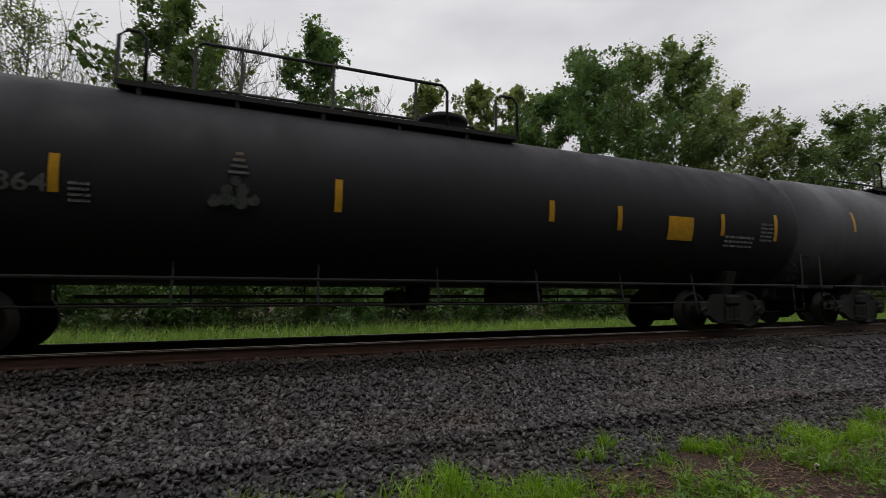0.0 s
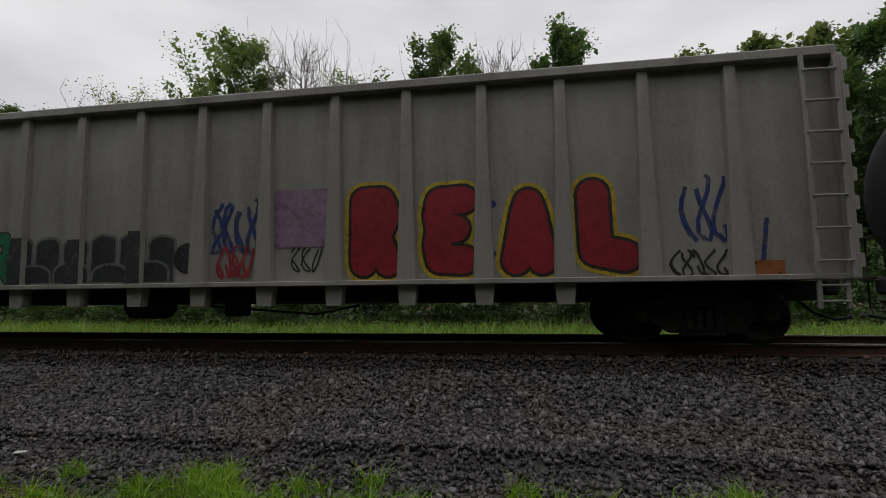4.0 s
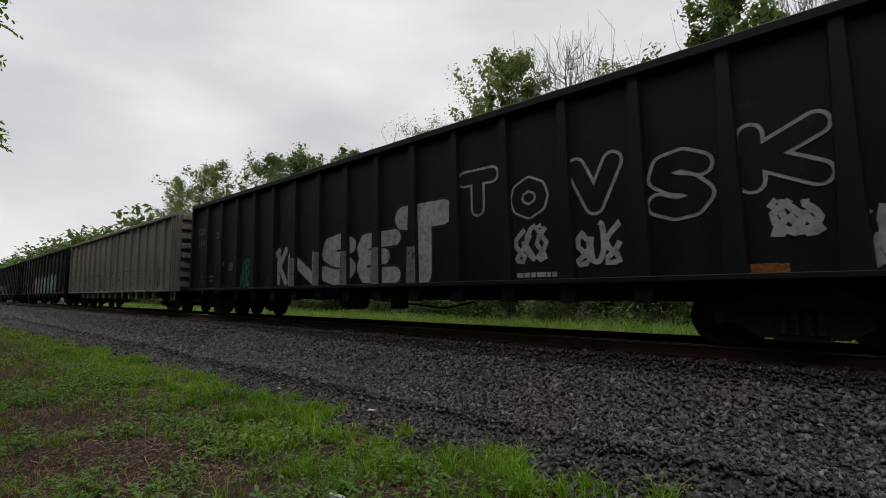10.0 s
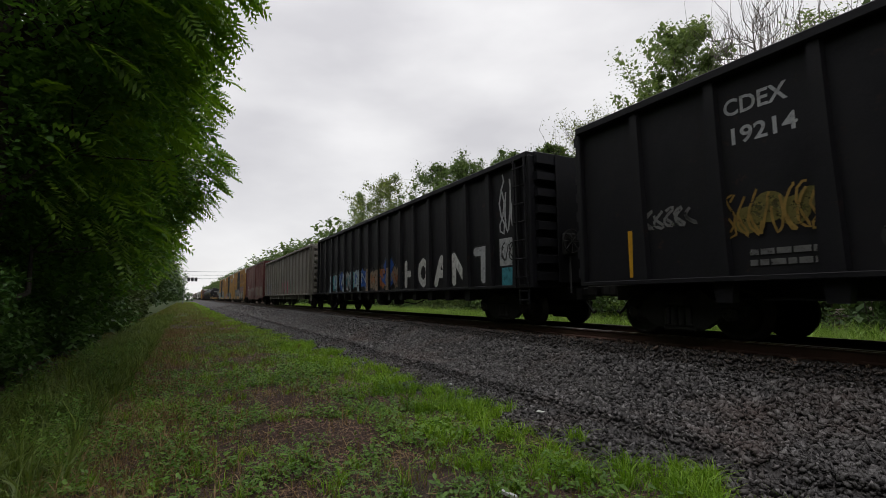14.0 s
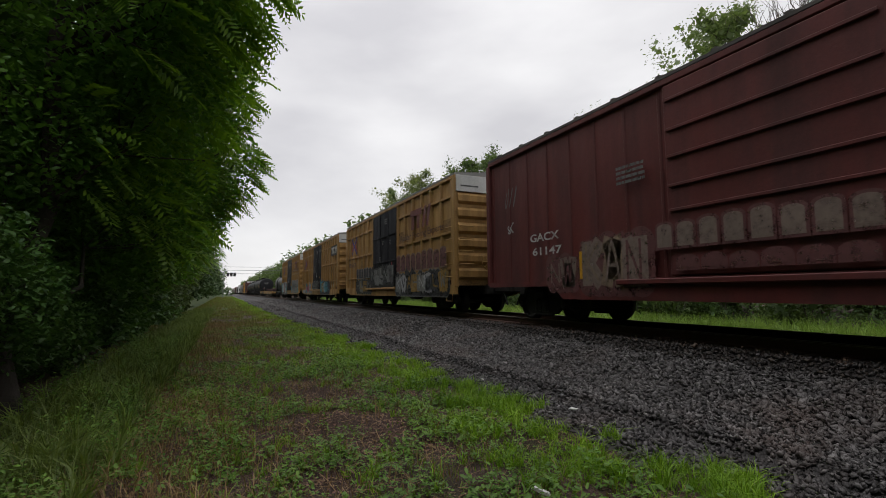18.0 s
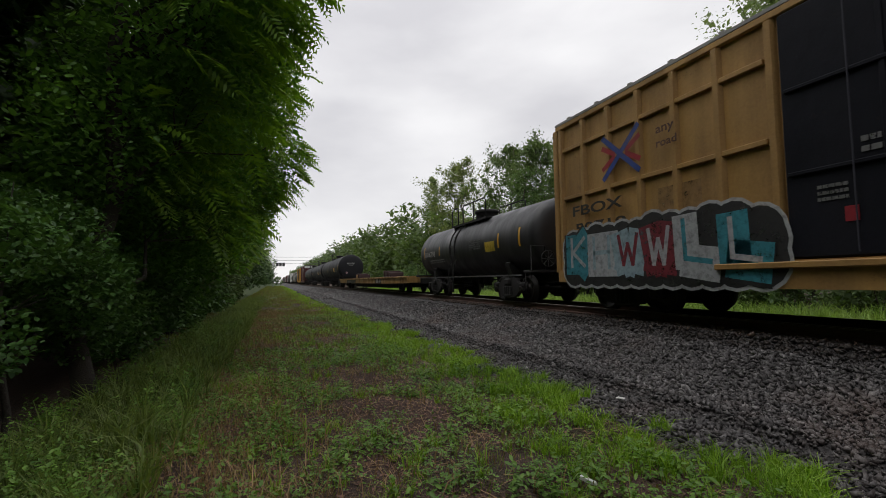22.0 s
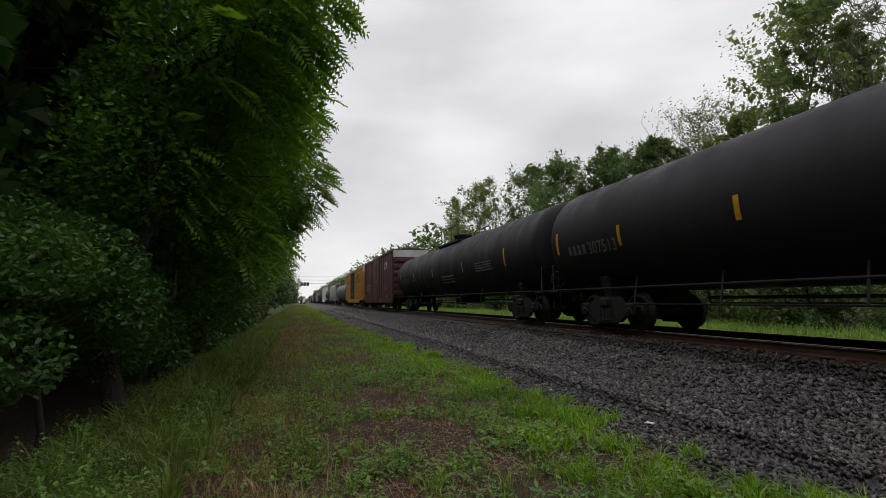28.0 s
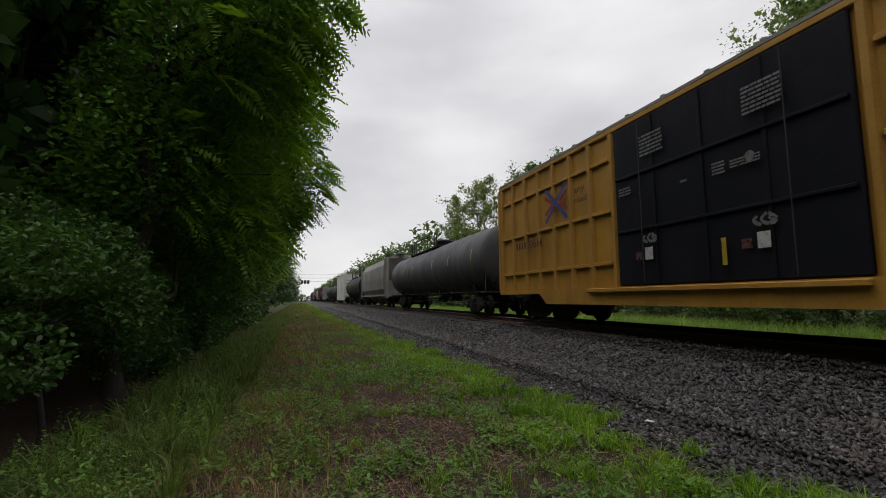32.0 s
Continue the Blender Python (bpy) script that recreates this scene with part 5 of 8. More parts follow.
def piece(parent, x0, x1, z0, z1, y, cols, edge, back, seed, n=6, label="busy sprayed piece in many colours"):
    """A dense sprayed piece: a ragged dark backing with an outline, and overlapping angular letters on it."""
    r = random.Random(seed)
    w, h = (x1 - x0) / n, z1 - z0
    rad = min(0.45 * w, 0.30 * h)
    spots = []
    for i in range(2 * n):
        top = z1 - rad - r.uniform(0, 0.18) * h
        z = z0 + rad
        while z < top:
            spots.append((x0 + w * (i + 0.5) / 2, z, rad))
            z += rad * 0.8
        spots.append((x0 + w * (i + 0.5) / 2, max(top, z0 + rad * 1.1), rad * r.uniform(0.8, 1.05)))
    e = 0.045 * h
    blobs(parent, [(a, b, q + e * 1.5) for a, b, q in spots], y - 0.002, edge, "graffiti_edge")
    blobs(parent, [(a, b, q + e * 0.6) for a, b, q in spots], y - 0.005, back, "graffiti_outline")
    for i in range(n):
        ch = r.choice("NKMAHVWLN")
        a, b = x0 + w * (i - 0.02) + r.uniform(-0.05, 0.05) * w, x0 + w * (i + 1.0) + r.uniform(-0.05, 0.08) * w
        q = min(0.22 * w, 0.16 * h)
        lo, hi = z0 + 1.7 * q + r.uniform(0, 0.06) * h, z1 - 1.5 * q - r.uniform(0.0, 0.14) * h
        step = 0.0016 * i
        brush(parent, [(ch, a + q, b - q, lo, hi)], q + 0.02 * h, y - 0.008 - step, back, None, "graffiti_outline", angular=True)
        brush(parent, [(ch, a + q, b - q, lo, hi)], q, y - 0.010 - step, cols[i % len(cols)], None, "graffiti", label if i == 0 else "", angular=True)
        brush(parent, [(ch, a + q - 0.2 * q, b - q - 0.2 * q, lo + 0.25 * q, hi + 0.25 * q)], 0.22 * q, y - 0.0115 - step, cols[(i + 1) % len(cols)], None, "graffiti_fill", angular=True)


def rib_paint(parent, phase, gap, first, last, z0, z1, material, label=""):
    """Spray paint that runs on over the front faces of a gondola's ribs."""
    lo, mid, hi = 1.0, 2.51, 4.02

    def face(z):
        u = (z - lo) / (mid - lo) if z < mid else (z - mid) / (hi - mid)
        w, e = (0.145 - 0.045 * u, 0.105 - 0.010 * u) if z < mid else (0.10 - 0.028 * u, 0.095 - 0.010 * u)
        return w, -1.44 - e - 0.004

    jit = random.Random(int(phase * 100) + first)
    for i in range(first, last + 1):
        x, t = phase + gap * i, z1 - jit.uniform(0.0, 0.15) * (z1 - z0)
        (w0, y0), (w1, y1) = face(z0), face(t)
        part("graffiti_on_rib", Geo().add([(x - w0, y0, z0), (x + w0, y0, z0), (x + w1, y1, t), (x - w1, y1, t)], [(0, 1, 2, 3)]), material, parent, label)


def slabs(parent, x0, x1, z0, z1, y, n, fill, line, seed):
    """A row of round-topped block letters, worn so that only the blocks are left."""
    r = random.Random(seed)
    w = (x1 - x0) / n
    for layer, (m, grow) in enumerate(((line, 0.0), (fill, 0.045))):
        g, q = Geo(), random.Random(seed)
        for i in range(n):
            a, b = x0 + i * w + grow + 0.01, x0 + (i + 1) * w - grow - 0.01
            top, lo = z1 - q.uniform(0, 0.12) * (z1 - z0) - grow, z0 + grow
            c = (b - a) / 2
            arch = [((a + b) / 2 + c * math.cos(t), y - 0.004 - 0.004 * layer, top - c * 0.5 + c * 0.5 * math.sin(t)) for t in np.linspace(0, math.pi, 9)]
            g.add([(a, y - 0.004 - 0.004 * layer, lo), (b, y - 0.004 - 0.004 * layer, lo)] + arch, [tuple(range(11))])
        part("graffiti_outline" if layer == 0 else "graffiti", g, m, parent, "" if layer == 0 else "faded block letters")


def plate(parent, x0, x1, z0, z1, y, material, name="marking", label="", t=0.006):
    return part(name, Geo().box(x0, x1, y - t, y, z0, z1), material, parent, label)


def bars(parent, x0, x1, z0, z1, y, n, material, seed=1, curve=None, name="small_print"):
    """Lines of small print, as plain bars."""
    r = random.Random(seed)
    g, step = Geo(), (z1 - z0) / n
    for i in range(n):
        x, z = x0, z1 - (i + 0.75) * step
        while x < x1 - 0.03:
            w = min(r.uniform(0.08, 0.22) * (x1 - x0), x1 - x)
            yy = (-math.sqrt(max(curve[0] ** 2 - (z - curve[1]) ** 2, 0.01)) + y) if curve else y
            g.box(x, x + w, yy - 0.006, yy, z, z + step * 0.55)
            x += w + 0.03 * (x1 - x0)
    return part(name, g, material, parent, "")


def mark(parent, initials, number, x0, x1, z0, z1, y, material, curve=None, two_lines=False, drop=0.0):
    """Car marks: the code that can be read, or plain bars for the owner's initials, then the number."""
    h = z1 - z0
    mid = x1 if two_lines else x0 + (x1 - x0) * 0.42
    if isinstance(initials, str):
        letter(parent, initials, x0, mid, z0, z1, y, material, 0.02, curve=curve, name="car_code")
        gap = 0.0 if two_lines else (mid - x0) * 0.12
        below = (z0 - h * 1.75, z0 - h * 0.75) if two_lines else (z0, z1)
        return letter(parent, number, x0 + 0.09 if two_lines else mid + gap, x1 + (0.09 if two_lines else 0.0), *below, y, material, 0.02, curve=curve, name="car_number")
    g, w = Geo(), (mid - x0) / initials
    for i in range(initials):
        a = x0 + w * (i + 0.14)
        ends = [(z, (-math.sqrt(curve[0] ** 2 - (z - curve[1]) ** 2) + y) if curve else y) for z in (z0 + 0.1 * h, z1 - 0.1 * h)]
        g.add([(a, ends[0][1], ends[0][0]), (a + w * 0.62, ends[0][1], ends[0][0]), (a + w * 0.62, ends[1][1], ends[1][0]), (a, ends[1][1], ends[1][0])], [(0, 1, 2, 3)])
    part("owner_mark", g, material, parent)
    if two_lines:
        letter(parent, number, x0, x1, z0 - h * 1.6, z0 - h * 0.6, y, material, 0.02, curve=curve, name="car_number")
    else:
        letter(parent, number, mid + w * 0.35, x1, z0, z1, y, material, 0.02, curve=curve, name="car_number")


def scrawl(parent, x0, x1, z0, z1, y, material, seed, thick=0.045, strokes=5):
    """A thin spray-can tag: looping flat strokes that spell nothing."""
    r = random.Random(seed)
    g = Geo()
    for s in range(strokes):
        cx = x0 + (x1 - x0) * (s + 0.5) / strokes
        w, h = (x1 - x0) / strokes * 0.75, (z1 - z0) / 2
        ph, k = r.uniform(0, 6), r.choice((1, 2, 2, 3))
        pts = [(cx + w * 0.6 * math.sin(k * a + ph) * r.uniform(0.9, 1.1), (z0 + z1) / 2 + h * math.cos(a + ph * 0.3) * r.uniform(0.85, 1.0)) for a in np.linspace(0, r.uniform(3.5, 6), 12)]
        vs, fs = [], []
        for i, (px, pz) in enumerate(pts):
            qx, qz = pts[min(i + 1, 11)]
            ox, oz = pts[max(i - 1, 0)]
            d = math.hypot(qx - ox, qz - oz) or 1
            nx_, nz_ = -(qz - oz) / d * thick / 2, (qx - ox) / d * thick / 2
            vs += [(px + nx_, y - 0.003 * s, pz + nz_), (px - nx_, y - 0.003 * s, pz - nz_)]
            if i:
                fs.append((2 * i - 2, 2 * i - 1, 2 * i + 1, 2 * i))
        g.add(vs, fs)
    return part("graffiti_tag", g, material, parent)


# ---- running gear ----
def truck_meshes():
    side = Geo()
    arch = [(-1.12, 0.55), (-1.02, 0.66), (-0.62, 0.64), (-0.42, 0.80), (0.42, 0.80), (0.62, 0.64), (1.02, 0.66), (1.12, 0.55), (1.08, 0.38), (0.74, 0.36), (0.46, 0.17), (-0.46, 0.17), (-0.74, 0.36), (-1.08, 0.38)]
    side.prism([(a, b) for a, b in arch], 1, -0.07, 0.07)
    side.box(-0.30, 0.30, -0.09, 0.09, 0.12, 0.20, 0.02)
    for k in (-0.2, -0.07, 0.07, 0.2):
        side.lathe([(0.22, 0.055), (0.27, 0.06), (0.32, 0.055), (0.37, 0.06), (0.42, 0.055), (0.47, 0.06), (0.52, 0.055)], 8, 2, (k, -0.085, 0))
    for s in (-1, 1):
        side.box(s * 0.885 - 0.16, s * 0.885 + 0.16, -0.11, 0.11, 0.50, 0.64, 0.03)
    bolster = Geo().box(-0.20, 0.20, -1.15, 1.15, 0.55, 0.78, 0.05).box(-0.35, 0.35, -0.35, 0.35, 0.74, 0.82, 0.02)
    for s in (-1, 1):
        bolster.box(s * 0.38 - 0.05, s * 0.38 + 0.05, -0.9, 0.9, 0.36, 0.50, 0.02)
    wheels = Geo()
    wheels.lathe([(-0.99, 0.10), (0.99, 0.10)], 10, 1, (0, 0, 0))
    for s in (-1, 1):
        prof = [(0.66, 0.455), (0.685, 0.475), (0.71, 0.46), (0.725, 0.425), (0.82, 0.418), (0.825, 0.36), (0.775, 0.33), (0.755, 0.18), (0.80, 0.13), (0.84, 0.12)]
        wheels.lathe([(s * a, b) for a, b in prof], 28, 1)
        wheels.lathe([(s * 0.99, 0.12), (s * 1.10, 0.115), (s * 1.115, 0.085)], 12, 1)
        for k in range(3):
            a = k * 2.0944
            wheels.box(0.06 * math.cos(a) - 0.018, 0.06 * math.cos(a) + 0.018, min(s * 1.113, s * 1.135), max(s * 1.113, s * 1.135), 0.06 * math.sin(a) - 0.018, 0.06 * math.sin(a) + 0.018)
    tread = Geo()
    for s in (-1, 1):
        tread.lathe([(s * 0.735, 0.4275), (s * 0.815, 0.4205)], 28, 1)
    return side.mesh("side_frame", UNDER), bolster.mesh("bolster", UNDER), wheels.mesh("wheelset", WHEEL), tread.mesh("tread", TREAD)


SIDE_FRAME, BOLSTER, WHEELSET, TREAD_RING = truck_meshes()
TURNING = []  # every wheelset, with its place in the truck


def truck(car, x):
    t = part("truck", BOLSTER, UNDER, car, at=(x, 0, 0))
    for y in (-0.99, 0.99):
        part("side_frame", SIDE_FRAME, UNDER, t, at=pose(0, y, 0, 0, 0, 0 if y < 0 else 180))
    for k, s in enumerate((-0.885, 0.885)):
        w = part("wheelset", WHEELSET, WHEEL, t, at=(s, 0, 0.42))
        TURNING.append((w, k))
    return t


def coupler_mesh():
    g = Geo().box(-0.75, 0.35, -0.10, 0.10, 0.72, 0.92, 0.03)
    g.box(0.35, 0.62, -0.17, 0.13, 0.70, 0.98, 0.05).box(0.52, 0.72, 0.03, 0.15, 0.72, 0.96, 0.03)
    return g.mesh("coupler", UNDER)


def hose_mesh():
    pts = [(0.0, 0.25, 0.75), (0.25, 0.28, 0.62), (0.45, 0.25, 0.42), (0.68, 0.12, 0.32), (0.85, 0.0, 0.36)]
    return Geo().tube(pts, 0.028, 6).mesh("air_hose", RUBBER)


COUPLER, HOSE = coupler_mesh(), hose_mesh()


def gear(car, half, inset, reach):
    """Trucks, couplers and hoses; half: half the body length; reach: how far the coupler sits from the body's end."""
    for s in (-1, 1):
        truck(car, s * (half - inset))
        part("coupler", COUPLER, UNDER, car, at=pose(s * (half + reach - 0.68), 0, 0, 0, 0, 0 if s > 0 else 180))
        part("air_hose", HOSE, RUBBER, car, at=pose(s * (half + reach - 0.85), -0.25 * s, 0, 0, 0, 0 if s > 0 else 180))


CARS = []  # every car with its place on the track at 16 s


def car_at(name, mid, label, category):
    ob = tagged(new(name), label, category, "cars of the freight train")
    ob.matrix_basis = pose(mid, TRACK_Y, 0)
    CARS.append((ob, mid))
    return ob


def ladder_geo(x0, x1, y, z0, z1, n, r=0.018):
    g = Geo()
    for x in (x0, x1):
        g.box(x - 0.03, x + 0.03, y - 0.02, y + 0.02, z0, z1, 0.006)
    for i in range(n):
        z = z0 + (z1 - z0) * (i + 0.5) / n
        g.tube([(x0, y - 0.03, z), (x1, y - 0.03, z)], r, 6)
    return g


def brake_wheel_geo(x, y, z, r=0.28):
    g = Geo()
    ring = [(x, y + r * math.cos(a), z + r * math.sin(a)) for a in np.linspace(0, 2 * math.pi, 17)]
    g.tube(ring, 0.018, 5)
    for k in range(4):
        a = k * math.pi / 4
        g.tube([(x, y - r * math.cos(a), z - r * math.sin(a)), (x, y + r * math.cos(a), z + r * math.sin(a))], 0.012, 4)
    return g


# ---- gondola ----
GONDOLA = {}


def gondola(mid, length, paint_, label, phase=0.0, gap=1.187, top=4.12, deck=0.95):
    car = car_at("gondola_car", mid, label, "gondola")
    h, key = length / 2, (round(length, 2), paint_.name)
    if key not in GONDOLA:
        m = {}
        for s, nm in ((-1, "near"), (1, "far")):
            y0, y1 = sorted((s * 1.40, s * 1.44))
            g = Geo().box(-h, h, y0, y1, deck, top - 0.02)
            m["side_" + nm] = g.mesh("side_panel", paint_)
            y0, y1 = sorted((s * 1.30, s * 1.58))
            m["chord_" + nm] = Geo().box(-h, h, y0, y1, top - 0.10, top + 0.05, 0.02).mesh("top_chord", paint_)
            y0, y1 = sorted((s * 1.28, s * 1.56))
            m["sill_" + nm] = Geo().box(-h, h, y0, y1, deck - 0.03, deck + 0.05, 0.01).mesh("side_sill", paint_)
        rib, foot = Geo(), Geo()
        lo, hi = deck + 0.05, top - 0.10
        for (w0, e0, z0), (w1, e1, z1) in (((0.145, 0.105, lo), (0.10, 0.095, lo + 0.5 * (hi - lo))), ((0.10, 0.095, lo + 0.5 * (hi - lo)), (0.072, 0.085, hi))):
            vs = [(-w0 - 0.02, -1.44, z0), (w0 + 0.02, -1.44, z0), (w0, -1.44 - e0, z0), (-w0, -1.44 - e0, z0),
                  (-w1 - 0.02, -1.44, z1), (w1 + 0.02, -1.44, z1), (w1, -1.44 - e1, z1), (-w1, -1.44 - e1, z1)]
            rib.add(vs, [(0, 4, 7, 3), (3, 7, 6, 2), (2, 6, 5, 1), (0, 3, 2, 1), (4, 5, 6, 7)])
        foot.prism([(-0.155, deck - 0.03), (0.155, deck - 0.03), (0.12, deck - 0.34), (-0.12, deck - 0.34)], 1, -1.47, -1.30)
        m["rib"], m["foot"] = rib.mesh("side_rib", paint_), foot.mesh("rib_foot", paint_)
        m["floor"] = Geo().box(-h + 0.1, h - 0.1, -1.40, 1.40, deck - 0.02, deck + 0.04).mesh("floor", UNDER)
        m["plate"] = Geo().box(0.21, 0.235, -0.88, 0.88, deck + 0.08, top - 0.02, 0.008).mesh("end_panel", paint_)
        m["end"] = Geo().box(-0.03, 0.03, -1.40, 1.40, deck, top - 0.02).mesh("end_wall", paint_)
        m["end_chord"] = Geo().box(-0.10, 0.10, -1.36, 1.36, top - 0.06, top + 0.06, 0.02).mesh("end_chord", paint_)
        slat = Geo().prism([(0.0, 0.13), (0.20, 0.07), (0.20, -0.11), (0.0, -0.14)], 1, -1.42, 1.42)
        m["slat"] = Geo().add([(p[0], p[1], p[2]) for p in [(x, y, z) for x, y, z in slat.v]], slat.f).mesh("end_rib", paint_)
        m["post"] = Geo().box(-0.05, 0.07, -1.56, -1.38, deck - 0.03, top - 0.06, 0.02).mesh("corner_post", paint_)
        m["centre"] = Geo().box(-h - 0.2, h + 0.2, -0.33, 0.33, 0.62, deck - 0.02, 0.02).mesh("centre_sill", UNDER)
        m["ladder"] = ladder_geo(-0.48, -0.06, -1.60, deck + 0.0, top - 0.1, 7).mesh("ladder", paint_)
        m["step"] = ladder_geo(-0.44, -0.10, -1.52, deck - 0.42, deck, 2).mesh("step", paint_)
        pipe = Geo().tube([(-h * 0.8, -0.75, 0.66), (h * 0.8, -0.75, 0.66)], 0.025, 5)
        pipe.lathe([(-0.4, 0.18), (-0.35, 0.22), (0.35, 0.22), (0.4, 0.18)], 12, 0, (-1.0, -0.8, 0.60))
        pipe.box(0.6, 0.95, -1.0, -0.7, 0.42, 0.8, 0.03).tube([(0.2, -0.8, 0.6), (2.2, -0.8, 0.45), (3.0, -0.8, 0.6)], 0.02, 5)
        m["brakes"] = pipe.mesh("brake_gear", UNDER)
        GONDOLA[key] = m
    m = GONDOLA[key]
    for k in ("side_near", "side_far", "chord_near", "chord_far", "sill_near", "sill_far", "floor", "centre", "brakes"):
        part(m[k].name.split(".")[0], m[k], None, car)
    for i in range(-9, 10):
        x = phase + gap * i
        if abs(x) > h - 0.35:
            continue
        for turn in (0, 180):
            s = 1 if turn == 0 else -1
            part("side_rib", m["rib"], None, car, at=pose(x, 0, 0, 0, 0, turn))
            if abs(x) < h - 2.6:
                part("rib_foot", m["foot"], None, car, at=pose(x, 0, 0, 0, 0, turn))
    for turn, s in ((0, 1), (180, -1)):
        part("end_wall", m["end"], None, car, at=pose(s * (h - 0.03), 0, 0, 0, 0, turn))
        part("end_chord", m["end_chord"], None, car, at=pose(s * (h - 0.05), 0, 0, 0, 0, turn))
        part("end_panel", m["plate"], None, car, at=pose(s * h, 0, 0, 0, 0, turn))
        for i in range(8):
            part("end_rib", m["slat"], None, car, at=pose(s * (h + 0.002), 0, deck + 0.25 + i * 0.395, 0, 0, turn))
        for q in (1, -1):
            part("corner_post", m["post"], None, car, at=pose(s * h if q * s > 0 else s * h, 0, 0, 0, 0, turn) if q > 0 else pose(s * (h - 0.02), 0, 0, 0, 0, 180 - turn))
        part("ladder", m["ladder"], None, car, at=pose(s * h, 0, 0, 0, 0, turn))
        part("step", m["step"], None, car, at=pose(s * h, 0, 0, 0, 0, turn))
    part("brake_wheel", brake_wheel_geo(h + 0.42, -0.62, 2.0), UNDER, car)
    part("brake_housing", Geo().box(h + 0.24, h + 0.40, -0.80, -0.44, 1.65, 2.2, 0.04).tube([(h + 0.33, -0.62, 0.8), (h + 0.33, -0.62, 1.65)], 0.025, 6), UNDER, car)
    gear(car, h, 1.75, 0.70)
    return car


# ---- tank car ----
TANKS = {}


def tank_car(mid, length, paint_, label, r=1.5, axis=2.42, strips=True, dome_at=0.0, walk_long=True):
    car = car_at("tank_car", mid, label, "tank car")
    h, key = length / 2, (round(length, 2), paint_.name, r, walk_long)
    if key not in TANKS:
        m = {}
        hs = h + 0.30
        prof = [(-hs + d, r * k) for d, k in ((0.0, 0.03), (0.015, 0.35), (0.05, 0.62), (0.10, 0.80), (0.16, 0.90), (0.24, 0.965), (0.34, 0.993), (0.46, 1.0))]
        prof += [(q, r) for q in np.linspace(-hs + 1.6, 0, 4)]
        prof += [(-a, b) for a, b in reversed(prof[:-1])]
        m["shell"] = Geo().lathe(prof, 56, 0, (0, 0, axis)).mesh("shell", paint_)
        top = axis + r
        wz = axis + (r * r - 0.52) ** 0.5 + 0.05
        a, b = (-5.35, 1.25) if walk_long else (-1.9, 1.8)
        m["walks"] = []
        for y in (-0.72, 0.72):
            w = Geo().box(a, b, y - 0.16, y + 0.16, wz, wz + 0.035, 0.008).box(a, b, y * 1.24 - 0.012, y * 1.24 + 0.012, wz - 0.03, wz + 0.05)
            for x in np.arange(a + 0.3, b, 1.3):
                w.box(x - 0.03, x + 0.03, y - 0.16, y + 0.16, wz - 0.16, wz)
            m["walks"].append(w.mesh("walkway", UNDER))
        m["rails"] = []
        for y in (-0.88, 0.88):
            top2 = wz + 0.80
            runs = [(-5.33, -4.98), (-4.35, -0.25), (0.75, 1.22)] if walk_long else [(-1.85, -1.1), (-0.55, 1.75)]
            for p, q in runs:
                m["rails"].append(Geo().tube([(p, y, wz), (p, y, top2 - 0.10), (p + 0.10, y, top2), (q - 0.10, y, top2), (q, y, top2 - 0.10), (q, y, wz)], 0.028, 6).mesh("railing", UNDER))
            for x in ((-3.7, -2.3, -0.85) if walk_long else (0.6,)):
                m["rails"].append(Geo().tube([(x, y, wz), (x, y, top2)], 0.028, 5).mesh("rail_post", UNDER))
        dz = axis + r + 0.40
        m["dome"] = Geo().lathe([(top - 0.25, 0.46), (dz - 0.16, 0.46), (dz - 0.14, 0.52), (dz - 0.06, 0.52), (dz, 0.40), (dz + 0.03, 0.10)], 24, 2).mesh("manway", UNDER)
        m["bolt"] = Geo().box(-0.80, -0.55, -0.12, 0.12, top - 0.08, top + 0.26, 0.03).mesh("safety_valve", UNDER)
        # the side ladder of a short tank: flat rails down past the side rail, worn bright rungs
        pts = [(0.24, -1.44), (axis - 0.95, -1.44)] + [(axis + r * math.sin(a), -r * math.cos(a) - 0.13) for a in np.linspace(-0.35, 1.15, 8)]
        m["ladder"] = []
        for x in (-0.27, 0.27):
            g = Geo()
            for (za, ya), (zb, yb) in zip(pts, pts[1:]):
                g.prism([(ya - 0.035, za), (ya + 0.035, za), (yb + 0.035, zb), (yb - 0.035, zb)], 0, x - 0.006, x + 0.006)
            m["ladder"].append(g.mesh("ladder_rail", UNDER))
        for i in range(8):
            z = 0.27 + i * 0.385
            y = np.interp(z, [q[0] for q in pts], [q[1] for q in pts])
            m["ladder"].append(Geo().tube([(-0.27, y, z), (0.27, y, z)], 0.014, 6).mesh("ladder_rung", UNDER if i < 2 else WORN_STEEL))
        m["sills"] = []
        for s in (-1, 1):
            a, b = sorted((s * (h - 3.2), s * (h + 0.35)))
            g = Geo().box(a, b, -0.33, 0.33, 0.66, 0.98, 0.02)
            a, b = sorted((s * (h - 0.15), s * (h + 0.30)))
            m["sills"].append(g.box(a, b, -1.42, 1.42, 0.94, 1.02, 0.01).mesh("draft_sill", UNDER))
        sad = Geo().prism([(-0.95, 0.80), (0.95, 0.80), (1.12, 1.30), (0.95, 1.36), (0, 0.98), (-0.95, 1.36), (-1.12, 1.30)], 0, -0.15, 0.15)
        m["saddle"] = sad.mesh("saddle", UNDER)
        hand = Geo()
